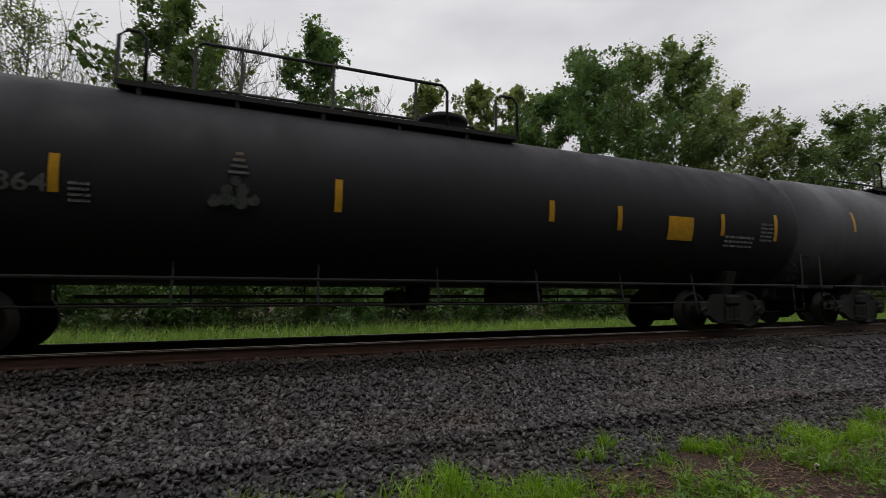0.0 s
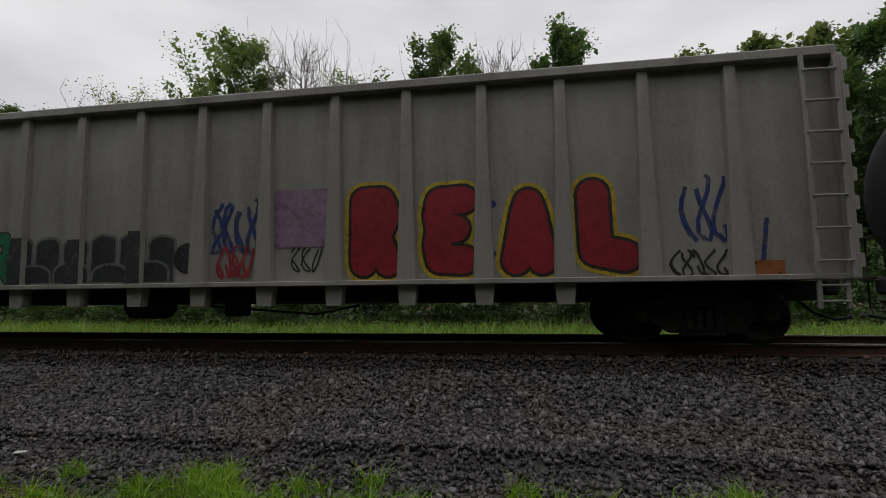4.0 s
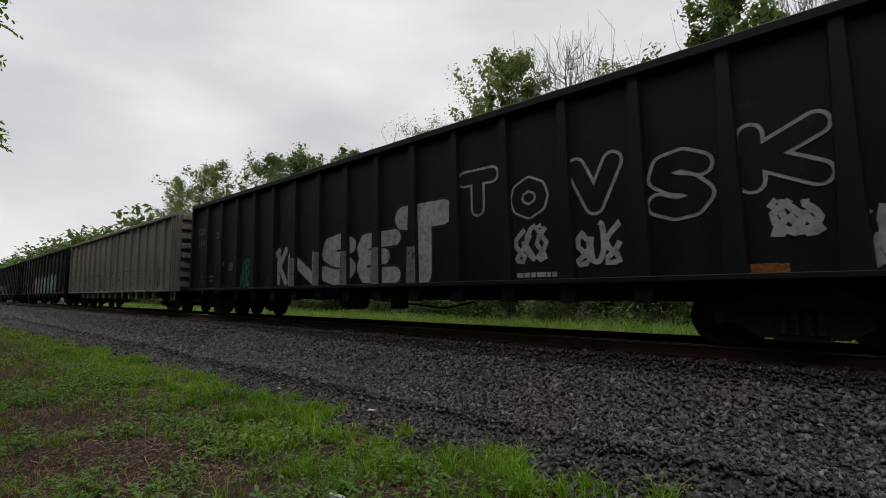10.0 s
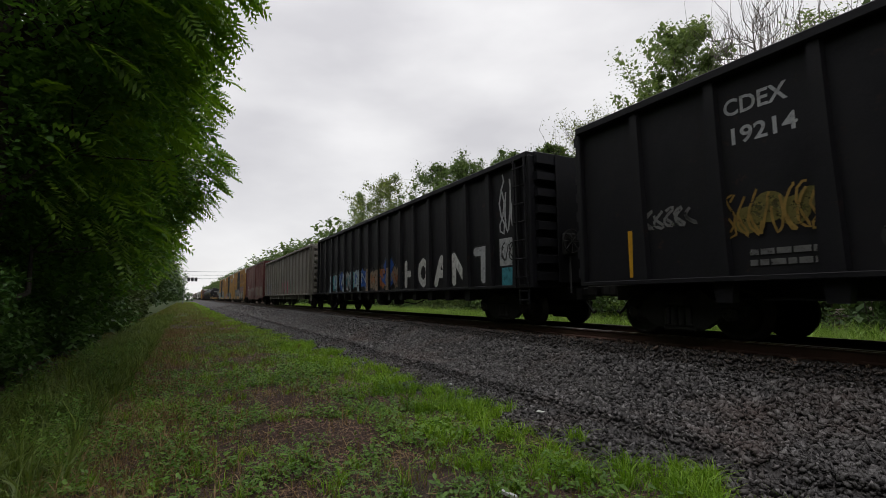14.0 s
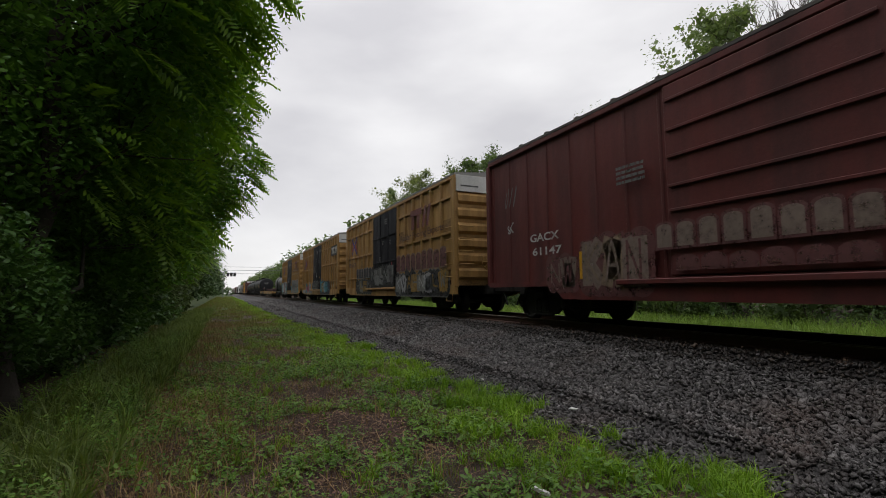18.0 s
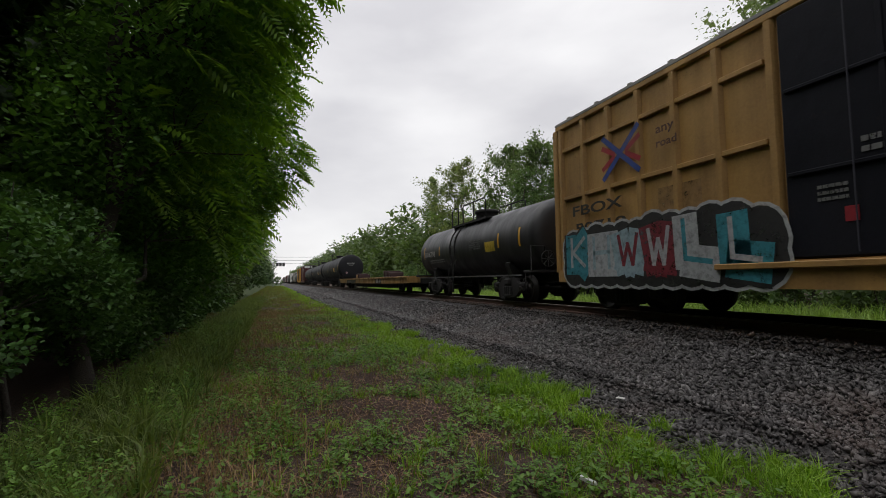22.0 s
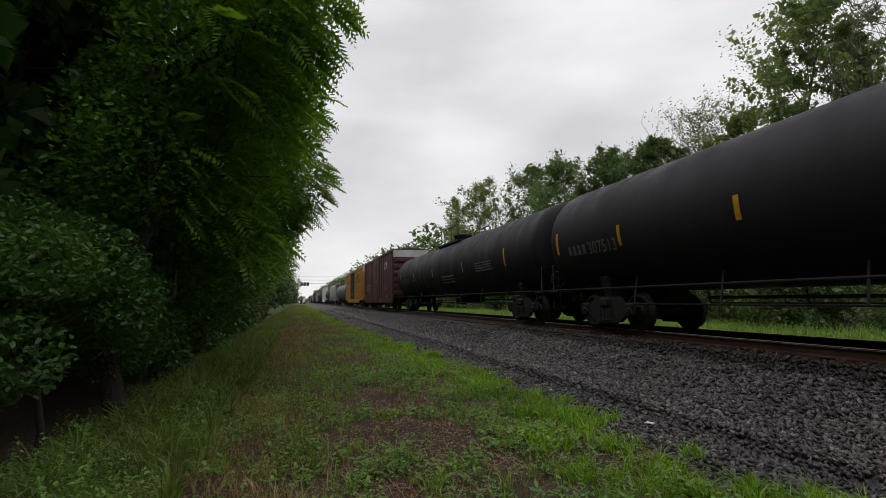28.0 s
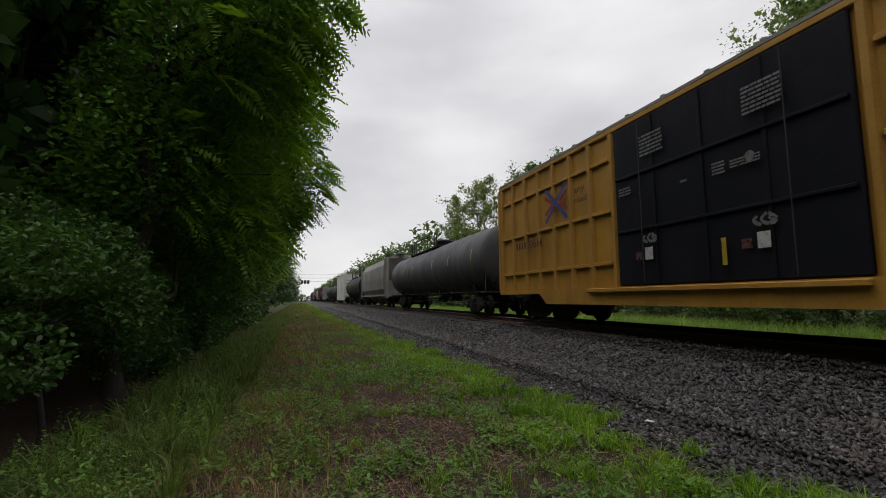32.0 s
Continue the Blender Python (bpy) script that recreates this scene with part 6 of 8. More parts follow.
        for y in (-1.40, 1.40):
            if length < 13:
                hand.box(-h + 0.3, h - 0.3, y - 0.02, y + 0.02, 0.85, 0.90).box(-h + 2.72, -h + 2.80, y - 0.01, y + 0.01, 0.88, 1.2)
                continue
            hand.tube([(-h + 0.2, y, 1.0), (h - 0.2, y, 1.0)], 0.028, 6)
            hand.tube([(-h + 3.0, y * 0.8, 0.62), (h - 3.0, y * 0.8, 0.62)], 0.018, 5)
            for x in np.linspace(-h + 3.0, h - 3.0, 7):
                hand.tube([(x, y * 0.8, 0.62), (x, y * 0.72, 1.25)], 0.02, 5)
        m["handrail"] = hand.mesh("side_rail", WORN_STEEL if length < 13 else UNDER)
        valve = Geo().lathe([(0.50, 0.16), (0.62, 0.16), (0.64, 0.22), (0.98, 0.24)], 12, 2).box(-0.6, -0.3, -0.3, 0.3, 0.55, 0.85, 0.04)
        valve.box(1.5, 2.6, -0.35, 0.2, 0.62, 0.92, 0.05).tube([(-h * 0.6, 0, 0.75), (h * 0.6, 0, 0.75)], 0.035, 6)
        m["valve"] = valve.mesh("outlet_valve", UNDER)
        m["grabs"] = []
        for s in (-1, 1):
            x = s * (h + 0.2)
            for y in (-1.35, 1.35):
                m["grabs"].append(Geo().tube([(x, y, 0.98), (x, y, 1.75), (x, y * 0.65, 1.75), (x, y * 0.65, 0.98)], 0.018, 5).mesh("grab_iron", UNDER))
                m["grabs"].append(Geo().tube([(x, y, 0.98), (x, y, 0.45), (x - s * 0.35, y, 0.45), (x - s * 0.35, y, 0.98)], 0.018, 5).mesh("step_iron", UNDER))
        TANKS[key] = m
    m = TANKS[key]
    part("shell", m["shell"], None, car)
    for me in [m["handrail"], m["valve"]] + m["sills"] + m["grabs"]:
        part(me.name.split(".")[0], me, None, car)
    for me in m["walks"] + m["rails"] + [m["dome"], m["bolt"]]:
        part(me.name.split(".")[0], me, None, car, at=(dome_at, 0, 0))
    if length < 13:
        for me in m["ladder"]:
            part(me.name.split(".")[0], me, None, car, at=(dome_at - 0.68, 0, 0))
    for s in (-1, 1):
        part("saddle", m["saddle"], None, car, at=(s * (h - 1.85), 0, 0))
    part("brake_wheel", brake_wheel_geo(h + 0.42, -0.9, 1.35, 0.24), UNDER, car)
    if strips:
        for x in (-h + 1.05, -h + 4.2, -h + 7.2, h - 7.4, h - 4.4, h - 1.05):
            decal(car, x - 0.045, x + 0.045, axis - 0.05, axis + 0.45, r, axis, P_YELLOW, "reflector")
    gear(car, h, 1.85, 0.95)
    return car


def decal(car, x0, x1, z0, z1, r, axis, material, name="marking", label=""):
    """A plate that lies round the shell of a tank."""
    vs, n = [], 6
    for i in range(n + 1):
        z = z0 + (z1 - z0) * i / n
        y = -math.sqrt(max(r * r - (z - axis) ** 2, 0.01)) - 0.014
        vs += [(x0, y, z), (x1, y, z)]
    g = Geo().add(vs, [(2 * i, 2 * i + 1, 2 * i + 3, 2 * i + 2) for i in range(n)], True)
    return part(name, g, material, car, label)


# ---- boxcar ----
BOXES = {}
POST_SECTION = {
    "grid": [(-0.09, -1.44), (-0.05, -1.53), (0.05, -1.53), (0.09, -1.44)],
    "post": [(-0.12, -1.44), (-0.06, -1.475), (0.06, -1.475), (0.12, -1.44)],
    "smooth": [(-0.04, -1.44), (-0.02, -1.46), (0.02, -1.46), (0.04, -1.44)],
}


def boxcar(mid, length, paint_, door_paint, label, top=4.78, sill=0.56, door=(-2.0, 1.72), style="grid", white_end=True, posts=7, roof_paint=GALV):
    car = car_at("boxcar", mid, label, "boxcar")
    h, key = length / 2, (round(length, 2), paint_.name, style, door)
    if key not in BOXES:
        m = {}
        for s, nm in ((-1, "near"), (1, "far")):
            y0, y1 = sorted((s * 1.38, s * 1.44))
            m["side_" + nm] = Geo().box(-h, h, y0, y1, sill + 0.35, top).mesh("side_wall", paint_)
            y0, y1 = sorted((s * 1.40, s * 1.52))
            m["eave_" + nm] = Geo().box(-h, h, y0, y1, top - 0.14, top - 0.01, 0.02).mesh("eave", paint_)
            y0, y1 = sorted((s * 1.40, s * 1.53))
            rise, cut = (0.10, 0.7) if style == "post" or style == "grid" and length < 18 else (0.3, 2.9)
            g = Geo().prism([(-h, 0.98), (h, 0.98), (h, sill + rise), (h - cut, sill + rise), (h - cut - 0.4, sill), (-h + cut + 0.4, sill), (-h + cut, sill + rise), (-h, sill + rise)], 1, y0, y1)
            m["sill_" + nm] = g.mesh("side_sill", paint_)
        roof = Geo().prism([(-1.52, top - 0.01), (1.52, top - 0.01), (1.52, top + 0.05), (0, top + 0.20), (-1.52, top + 0.05)], 0, -h, h)
        for x in np.arange(-h + 0.6, h, 1.1):
            roof.prism([(-1.52, top + 0.05), (0, top + 0.20), (1.52, top + 0.05), (1.52, top + 0.09), (0, top + 0.25), (-1.52, top + 0.09)], 0, x - 0.05, x + 0.05)
        m["roof"] = roof.mesh("roof", roof_paint)
        m["floor"] = Geo().box(-h, h, -1.38, 1.38, 0.95, 1.10).box(-h - 0.2, h + 0.2, -0.33, 0.33, 0.66, 0.98).mesh("underframe", UNDER)
        m["end"] = Geo().box(-0.04, 0.04, -1.38, 1.38, 0.95, top).mesh("end_wall", paint_)
        rib = Geo().prism([(0.0, -0.20), (0.10, -0.10), (0.10, 0.10), (0.0, 0.20)], 1, -1.40, 1.40)
        m["rib"] = rib.mesh("end_rib", paint_)
        m["cap"] = Geo().box(0.0, 0.07, -1.46, 1.46, top - 0.60, top - 0.02, 0.01).mesh("end_panel", WHITE)
        m["corner"] = Geo().box(-0.14, 0.05, -1.53, -1.36, 0.9, top - 0.1, 0.03).mesh("corner_post", paint_)
        m["post"] = Geo().prism(POST_SECTION[style], 2, 0.98, top - 0.14).mesh("side_post", paint_)
        m["rung"] = Geo().tube([(-0.62, -1.44, 0), (-0.62, -1.56, 0), (-0.16, -1.56, 0), (-0.16, -1.44, 0)], 0.018, 5).mesh("grab_iron", paint_)
        m["ladder"] = Geo().tube([(-0.62, -1.50, 0.95), (-0.62, -1.52, 0.42), (-0.16, -1.52, 0.42), (-0.16, -1.50, 0.95)], 0.02, 5).mesh("step_iron", paint_)
        BOXES[key] = m
    m = BOXES[key]
    for k in ("side_near", "side_far", "eave_near", "eave_far", "sill_near", "sill_far", "roof", "floor"):
        part(m[k].name.split(".")[0], m[k], None, car)
    d0, d1 = door
    spans = [(-h + 0.2, d0 - 0.15), (d1 + 0.15, h - 0.2)]
    for turn, q in ((0, 1), (180, -1)):
        for a, b in spans:
            a, b = (a, b) if q > 0 else (-b, -a)
            n = max(2, round((b - a) / 0.89))
            for i in range(n + 1):
                x = a + (b - a) * i / n
                part("side_post", m["post"], None, car, at=pose(x, 0, 0, 0, 0, turn))
            if style == "grid":
                for z in (1.55, 2.8, 4.05):
                    y0, y1 = sorted((-q * 1.44, -q * 1.515))
                    part("stringer", Geo().box(a + 0.1, b - 0.1, y0, y1, z - 0.045, z + 0.045, 0.01), paint_, car)
        # the plug door, with its rails and locking rods
        y0, y1 = sorted((-q * 1.44, -q * 1.53))
        e0, e1 = (d0, d1) if q > 0 else (-d1, -d0)
        dr = part("door", Geo().box(e0, e1, y0, y1, 1.0, top - 0.16, 0.02), door_paint, car, "sliding plug door")
        ys = sorted((-q * 1.53, -q * 1.575))
        for z in ((2.2, 3.43) if style == "grid" else (1.54, 2.13, 2.56, 3.08, 3.56, 4.1)):
            part("door_rib", Geo().box(e0 + 0.06, e1 - 0.06, ys[0], ys[1], z - 0.03, z + 0.03, 0.010), door_paint, dr)
        if style == "grid":
            for x in np.arange(e0 + 1.24, e1 - 0.3, 1.24):
                part("door_rib", Geo().box(x - 0.035, x + 0.035, *sorted((-q * 1.53, -q * 1.555)), 1.02, top - 0.18, 0.008), door_paint, dr)
        for x in ((e0 + 0.9, e1 - 0.9) if style == "grid" else ()):
            part("locking_rod", Geo().tube([(x, -q * 1.60, 1.05), (x, -q * 1.60, top - 0.25)], 0.011, 5), door_paint, dr)
        ys = sorted((-q * 1.53, -q * 1.62))
        part("door_track", Geo().box(e0 - 1.2 if q > 0 else e0, e1 if q > 0 else e1 + 1.2, ys[0], ys[1], 0.86, 0.96, 0.015), paint_, car)
    for turn, s in ((0, 1), (180, -1)):
        part("end_wall", m["end"], None, car, at=pose(s * (h - 0.04), 0, 0, 0, 0, turn))
        for i in range(6):
            part("end_rib", m["rib"], None, car, at=pose(s * h, 0, 1.35 + i * 0.52, 0, 0, turn))
        if white_end:
            part("end_panel", m["cap"], None, car, "white end panel", at=pose(s * h, 0, 0, 0, 0, turn))
        for t2 in (0, 180):
            part("corner_post", m["corner"], None, car, at=pose(s * (h - 0.02), 0, 0, 0, 0, t2))
        part("step_iron", m["ladder"], None, car, at=pose(s * (h - 0.05), 0, 0, 0, 0, turn))
        for z in (1.25, 1.68, 2.11, 2.54, 2.97):
            part("grab_iron", m["rung"], None, car, at=pose(s * (h - 0.05), 0, z, 0, 0, turn))
            part("grab_iron", m["rung"], None, car, at=pose(s * (h - 1.36), s * -0.72, z, 0, 0, turn + 90))
    part("brake_wheel", brake_wheel_geo(h + 0.3, -0.35, 1.75), paint_, car)
    tank = Geo().lathe([(-0.5, 0.15), (-0.45, 0.2), (0.45, 0.2), (0.5, 0.15)], 12, 0, (2.2, -0.7, 0.62)).tube([(-h * 0.7, -0.6, 0.6), (h * 0.7, -0.6, 0.6)], 0.025, 5)
    part("brake_gear", tank, UNDER, car)
    gear(car, h, 1.9, 1.22)
    return car


# ---- flat car and covered hopper ----
POCKET = plain("dark_yellow_pocket", (0.16, 0.095, 0.025), 0.7)


def flatcar(mid, length, label):
    car = car_at("flat_car", mid, label, "flat car")
    h = length / 2
    part("deck", Geo().box(-h, h, -1.42, 1.42, 0.90, 0.97, 0.01), TIE, car, "dark worn deck")
    for q in (-1, 1):
        y0, y1 = sorted((q * 1.42, q * 1.50))
        part("side_sill", Geo().prism([(-h, 0.90), (h, 0.90), (h, 0.60), (h - 5.3, 0.56), (-h + 5.3, 0.56), (-h, 0.60)], 1, y0, y1), YELLOW, car)
        y0, y1 = sorted((q * 1.42, q * 1.58))
        part("top_rail", Geo().box(-h, h, y0, y1, 0.90, 1.0, 0.01), YELLOW, car, "pale yellow rail along the deck")
        for i in range(14):
            x = -h + 1.2 + (length - 2.4) * i / 13
            y0, y1 = sorted((q * 1.575, q * 1.59))
            part("stake_pocket", Geo().box(x - 0.22, x + 0.22, y0, y1, 0.91, 0.985, 0.004), POCKET, car)
    part("centre_sill", Geo().prism([(-h - 0.2, 0.9), (h + 0.2, 0.9), (h + 0.2, 0.55), (h - 5.5, 0.50), (h - 7.0, 0.24), (-h + 7.0, 0.24), (-h + 5.5, 0.50), (-h - 0.2, 0.55)], 1, -0.75, 0.75), UNDER, car)
    for s in (-1, 1):
        part("end_plate", Geo().box(s * h - 0.06, s * h + 0.06, -1.45, 1.45, 0.62, 1.0, 0.01), YELLOW, car)
    gear(car, h, 3.2, 0.95)
    return car


def hopper(mid, length, paint_, label):
    car = car_at("covered_hopper_car", mid, label, "hopper car")
    h = length / 2
    prof = [(-1.10, 1.0), (-1.50, 1.6), (-1.55, 2.6), (-1.50, 3.7), (-1.15, 4.35), (-0.4, 4.6), (0.4, 4.6), (1.15, 4.35), (1.50, 3.7), (1.55, 2.6), (1.50, 1.6), (1.10, 1.0)]
    part("body", Geo().prism(prof, 0, -h + 1.3, h - 1.3), paint_, car)
    for s in (-1, 1):
        a = s * (h - 1.3)
        g = Geo().add([(a, -1.5, 4.3), (a, 1.5, 4.3), (a, 1.5, 1.2), (a, -1.5, 1.2), (s * h, -1.45, 4.2), (s * h, 1.45, 4.2), (a, 1.5, 2.4), (a, -1.5, 2.4)], [(4, 5, 6, 7), (0, 1, 5, 4), (0, 4, 7), (1, 5, 6)])
        part("end_slope", g, paint_, car)
        part("end_post", Geo().box(s * h - 0.06, s * h + 0.06, -1.5, -1.3, 0.8, 4.3).box(s * h - 0.06, s * h + 0.06, 1.3, 1.5, 0.8, 4.3).box(min(a, s * h), max(a, s * h), -1.52, 1.52, 0.95, 1.12), paint_, car)
        part("ladder", ladder_geo(s * h - s * 0.5 - 0.2, s * h - s * 0.5 + 0.2, -1.52, 1.0, 4.3, 9), paint_, car)
    part("roof_walk", Geo().box(-h + 0.4, h - 0.4, -0.35, 0.35, 4.68, 4.74).box(-h + 1.5, h - 1.5, 0.45, 0.9, 4.5, 4.66), GALV, car)
    for x in np.linspace(-h * 0.5, h * 0.5, 3):
        part("outlet", Geo().add([(x - 1.6, -1.1, 1.0), (x + 1.6, -1.1, 1.0), (x + 1.6, 1.1, 1.0), (x - 1.6, 1.1, 1.0), (x - 0.4, -0.4, 0.4), (x + 0.4, -0.4, 0.4), (x + 0.4, 0.4, 0.4), (x - 0.4, 0.4, 0.4)], [(0, 1, 5, 4), (1, 2, 6, 5), (2, 3, 7, 6), (3, 0, 4, 7), (4, 5, 6, 7)]), paint_, car)
    part("side_sill", Geo().box(-h, h, -1.52, -1.40, 0.98, 1.14).box(-h, h, 1.40, 1.52, 0.98, 1.14), paint_, car)
    gear(car, h, 1.75, 0.7)
    return car


def span(a, b):
    return (a + b) / 2, a - b


# ---- the train, from its head to its tail: places on the track at 16 s ----
tank_car(*span(243.6, 226.1), TANK_GREY, "grey-black tank car with grimy shell")
t1 = tank_car(*span(225.0, 207.1), TANK_BLACK, "black tank car with yellow reflectors", dome_at=0.5, strips=False)
t2 = tank_car(*span(206.0, 188.7), TANK_BROWN, "brown-black rusty tank car", dome_at=0.0, strips=False)
t3 = tank_car(*span(186.6, 168.1), TANK_BLACK, "black tank car with yellow placard", dome_at=-0.15, strips=False)
g4 = gondola(*span(165.9, 145.7), PALE, "pale grey gondola car with red graffiti letters", 0.43)
g5 = gondola(*span(144.3, 125.9), BLACK, "black gondola car with orange and silver graffiti", 0.05, 1.11)
g6 = gondola(*span(124.4, 105.0), WARM_GREY, "warm grey gondola car with black-and-white graffiti letters", -0.2, 1.134)
g7 = gondola(*span(103.5, 84.4), DIRTY_GREY, "rust-streaked grey gondola car with faded dark graffiti", -0.12, 1.155)
g8 = gondola(*span(83.1, 62.8), BLACK, "black gondola car with white outlined graffiti", -0.52)
g9 = gondola(*span(61.3, 41.9), GREY, "dirty grey gondola car with black outlined graffiti", -0.15, 1.165)
g10 = gondola(*span(40.8, 20.6), BLACK, "black gondola car with pale blue graffiti", -0.28, 1.405)
g11 = gondola(*span(19.0, -1.1), BLACK, "black gondola car with large white letters")
g12 = gondola(*span(-2.6, -22.5), GREY, "grey gondola car with pink and blue graffiti", -0.16, 1.165)
b13 = boxcar(*span(-24.1, -39.8), OXIDE, OXIDE, "oxide red boxcar with faded graffiti", door=(-1.66, 1.5), style="smooth", white_end=False, top=4.55, roof_paint=DARK_ROOF)
DOOR_BLACK = weathered("blue_black_door_paint", (0.0085, 0.009, 0.014), (0.02, 0.02, 0.022), dirty=0.4, rusty=0.1, rough=0.6, gloss=0.15)
b14 = boxcar(*span(-42.1, -57.7), YELLOW, DOOR_BLACK, "faded yellow boxcar with a black door", door=(-1.84, 1.78))
b15 = boxcar(*span(-60.3, -76.4), YELLOW, DOOR_BLACK, "faded yellow boxcar with graffiti and black door", door=(-1.84, 1.86))
b16 = boxcar(*span(-79.0, -95.0), YELLOW, DOOR_BLACK, "yellow boxcar with blue graffiti and black door", door=(-2.1, 1.78))
t17 = tank_car(*span(-96.9, -108.3), TANK_GLOSSY, "short black tank car with white lettering", 1.24, 2.08, False, 0.0, False)
f18 = flatcar(*span(-110.1, -139.0), "long empty yellow flat car")
t19 = tank_car(*span(-140.8, -161.2), TANK_BLACK, "long black tank car", strips=False, walk_long=False)
t20 = tank_car(*span(-163.3, -183.4), TANK_BLACK, "long black tank car with white tag", strips=False, walk_long=False)
t21 = tank_car(*span(-184.5, -206.2), TANK_BLACK, "black tank car with grey end", strips=False, walk_long=False)
b22 = boxcar(*span(-207.9, -224.3), MAROON, MAROON, "maroon boxcar with white end panel", door=(-2.0, 1.55), style="post", roof_paint=DARK_ROOF)
b23 = boxcar(*span(-226.3, -246.3), BRIGHT_YELLOW, DOOR_BLACK, "yellow boxcar with wide black double door", door=(-3.3, 1.7))
tank_car(*span(-248.4, -267.8), TANK_GREY, "dark grey tank car with white tag on its end")
hopper(*span(-270.2, -287.5), PALE, "pale grey covered hopper car")
tank_car(*span(-289.8, -306.5), TANK_BLACK, "plain black tank car behind the hopper")
boxcar(*span(-309.0, -324.8), WHITE, WHITE, "white boxcar far down the train", style="post")
x = -327.0
for i in range(12):
    ln = (17.4, 17.4, 19.4, 17.4, 15.8, 17.4)[i % 6]
    a, b = x, x - ln
    if i % 6 in (0, 1, 3):
        tank_car(*span(a, b), TANK_BLACK, "black tank car far down the train")
    elif i % 6 == 4:
        boxcar(*span(a, b), OXIDE, OXIDE, "red boxcar far down the train", style="post", white_end=False)
    elif i % 6 == 5:
        hopper(*span(a, b), PALE, "pale covered hopper far down the train")
    else:
        gondola(*span(a, b), PALE, "pale gondola far down the train")
    x = b - 2.0


# ---- marks and graffiti, car by car ----
GP, BP = -1.445, -1.446  # the panel planes of gondolas and boxcars


def tank_marks(car, r, axis, strips, number=None, at=(0, 0, 0, 0), placards=(), prints=(), col=P_WHITE):
    for x, z0, z1 in strips:
        decal(car, x - 0.055, x + 0.055, z0, z1, r, axis, P_YELLOW, "reflector", "yellow reflective strip")
    if number:
        mark(car, 4, number, *at, -0.016, col, (r, axis))
    for x0, x1, z0, z1, m in placards:
        decal(car, x0, x1, z0, z1, r, axis, m, "placard")
    for i, (x0, x1, z0, z1, n) in enumerate(prints):
        bars(car, x0, x1, z0, z1, -0.016, n, P_DULL, 70 + i, (r, axis))


tank_marks(t1, 1.5, 2.42, [(-8.0, 2.0, 2.6), (-5.25, 2.04, 2.52), (-1.77, 2.02, 2.51), (2.04, 2.1, 2.48), (3.6, 2.02, 2.49), (6.4, 2.05, 2.51), (8.1, 2.0, 2.6)], "304864", (-7.29, -5.31, 2.03, 2.26),
           [(4.85, 5.54, 1.9, 2.38, P_YELLOW)], [(-5.1, -4.85, 1.92, 2.2, 4), (6.5, 7.4, 1.8, 2.08, 3), (7.6, 8.0, 1.96, 2.4, 5)], P_DULL)
blobs(t1, [(-3.45, 2.06, 0.09), (-3.3, 2.1, 0.10), (-3.12, 2.07, 0.11), (-2.95, 2.1, 0.08), (-3.3, 2.22, 0.08), (-3.1, 2.24, 0.09), (-3.2, 2.36, 0.07)], -1.512, paint("faded_dark_green_patch", (0.026, 0.032, 0.027)), "faded_patch", "faded green sprayed patch")
for k in range(4):
    plate(t1, -3.3 + 0.03 * k, -3.02 - 0.03 * k, 2.46 + 0.09 * k, 2.5 + 0.09 * k, -1.516, P_TAN if k > 1 else P_DULL, "graffiti_tag")
tank_marks(t2, 1.5, 2.42, [(7.9, 1.95, 2.6), (-3.3, 2.05, 2.32), (-0.4, 2.08, 2.41), (2.27, 2.12, 2.32)], "780151", (-8.2, -6.1, 1.66, 1.92), [(1.25, 2.0, 1.43, 1.74, paint("dirty_yellow_placard", (0.16, 0.10, 0.01)))],
           [(6.66, 7.7, 2.02, 2.66, 7), (2.4, 3.4, 1.53, 1.85, 3)], P_DULL)
tank_marks(t3, 1.5, 2.42, [(-8.75, 2.0, 2.6), (-6.13, 1.98, 2.49), (-2.6, 2.0, 2.4), (0.92, 2.06, 2.51), (5.33, 2.05, 2.5), (8.55, 2.0, 2.72)], "304967", (-8.32, -6.3, 1.9, 2.24),
           [(3.85, 4.6, 1.92, 2.4, P_YELLOW), (4.2, 4.72, 1.62, 1.88, P_CHROME)], [(-5.98, -5.66, 1.9, 2.19, 4), (7.35, 8.3, 1.9, 2.48, 7), (-4.3, -2.9, 1.75, 1.95, 2)])
for car, x in ((t2, 6.56), (t3, 8.03)):
    for m, s, k in ((P_WHITE, 0.17, 0.0), (P_RED, 0.13, 0.008)):
        y = -math.sqrt(1.5 ** 2 - 1.17 ** 2) - 0.05 - k
        part("diamond_placard", Geo().add([(x, y, 1.25 - s), (x + s, y - 0.03, 1.25), (x, y - 0.06, 1.25 + s), (x - s, y - 0.03, 1.25)], [(0, 1, 2, 3)]), m, car, "red and white warning diamond")
tank_marks(t17, 1.24, 2.08, [(-2.7, 1.9, 2.33), (-5.0, 1.8, 2.4), (3.5, 1.85, 2.35), (5.0, 1.8, 2.4)], "6718", (-5.0, -3.35, 1.88, 2.16), [(2.4, 3.2, 1.76, 2.12, P_LEMON)], [(-4.2, -2.2, 1.55, 1.75, 2), (0.9, 2.0, 1.9, 2.3, 5)])
tank_marks(t19, 1.5, 2.42, [(-9.6, 2.0, 2.6), (-6.5, 2.0, 2.45), (-2.0, 2.0, 2.45), (3.0, 2.0, 2.45), (9.6, 1.9, 2.75)], None, (), [(5.2, 6.2, 1.92, 2.44, P_YELLOW)], [(7.0, 8.6, 1.9, 2.3, 4)])
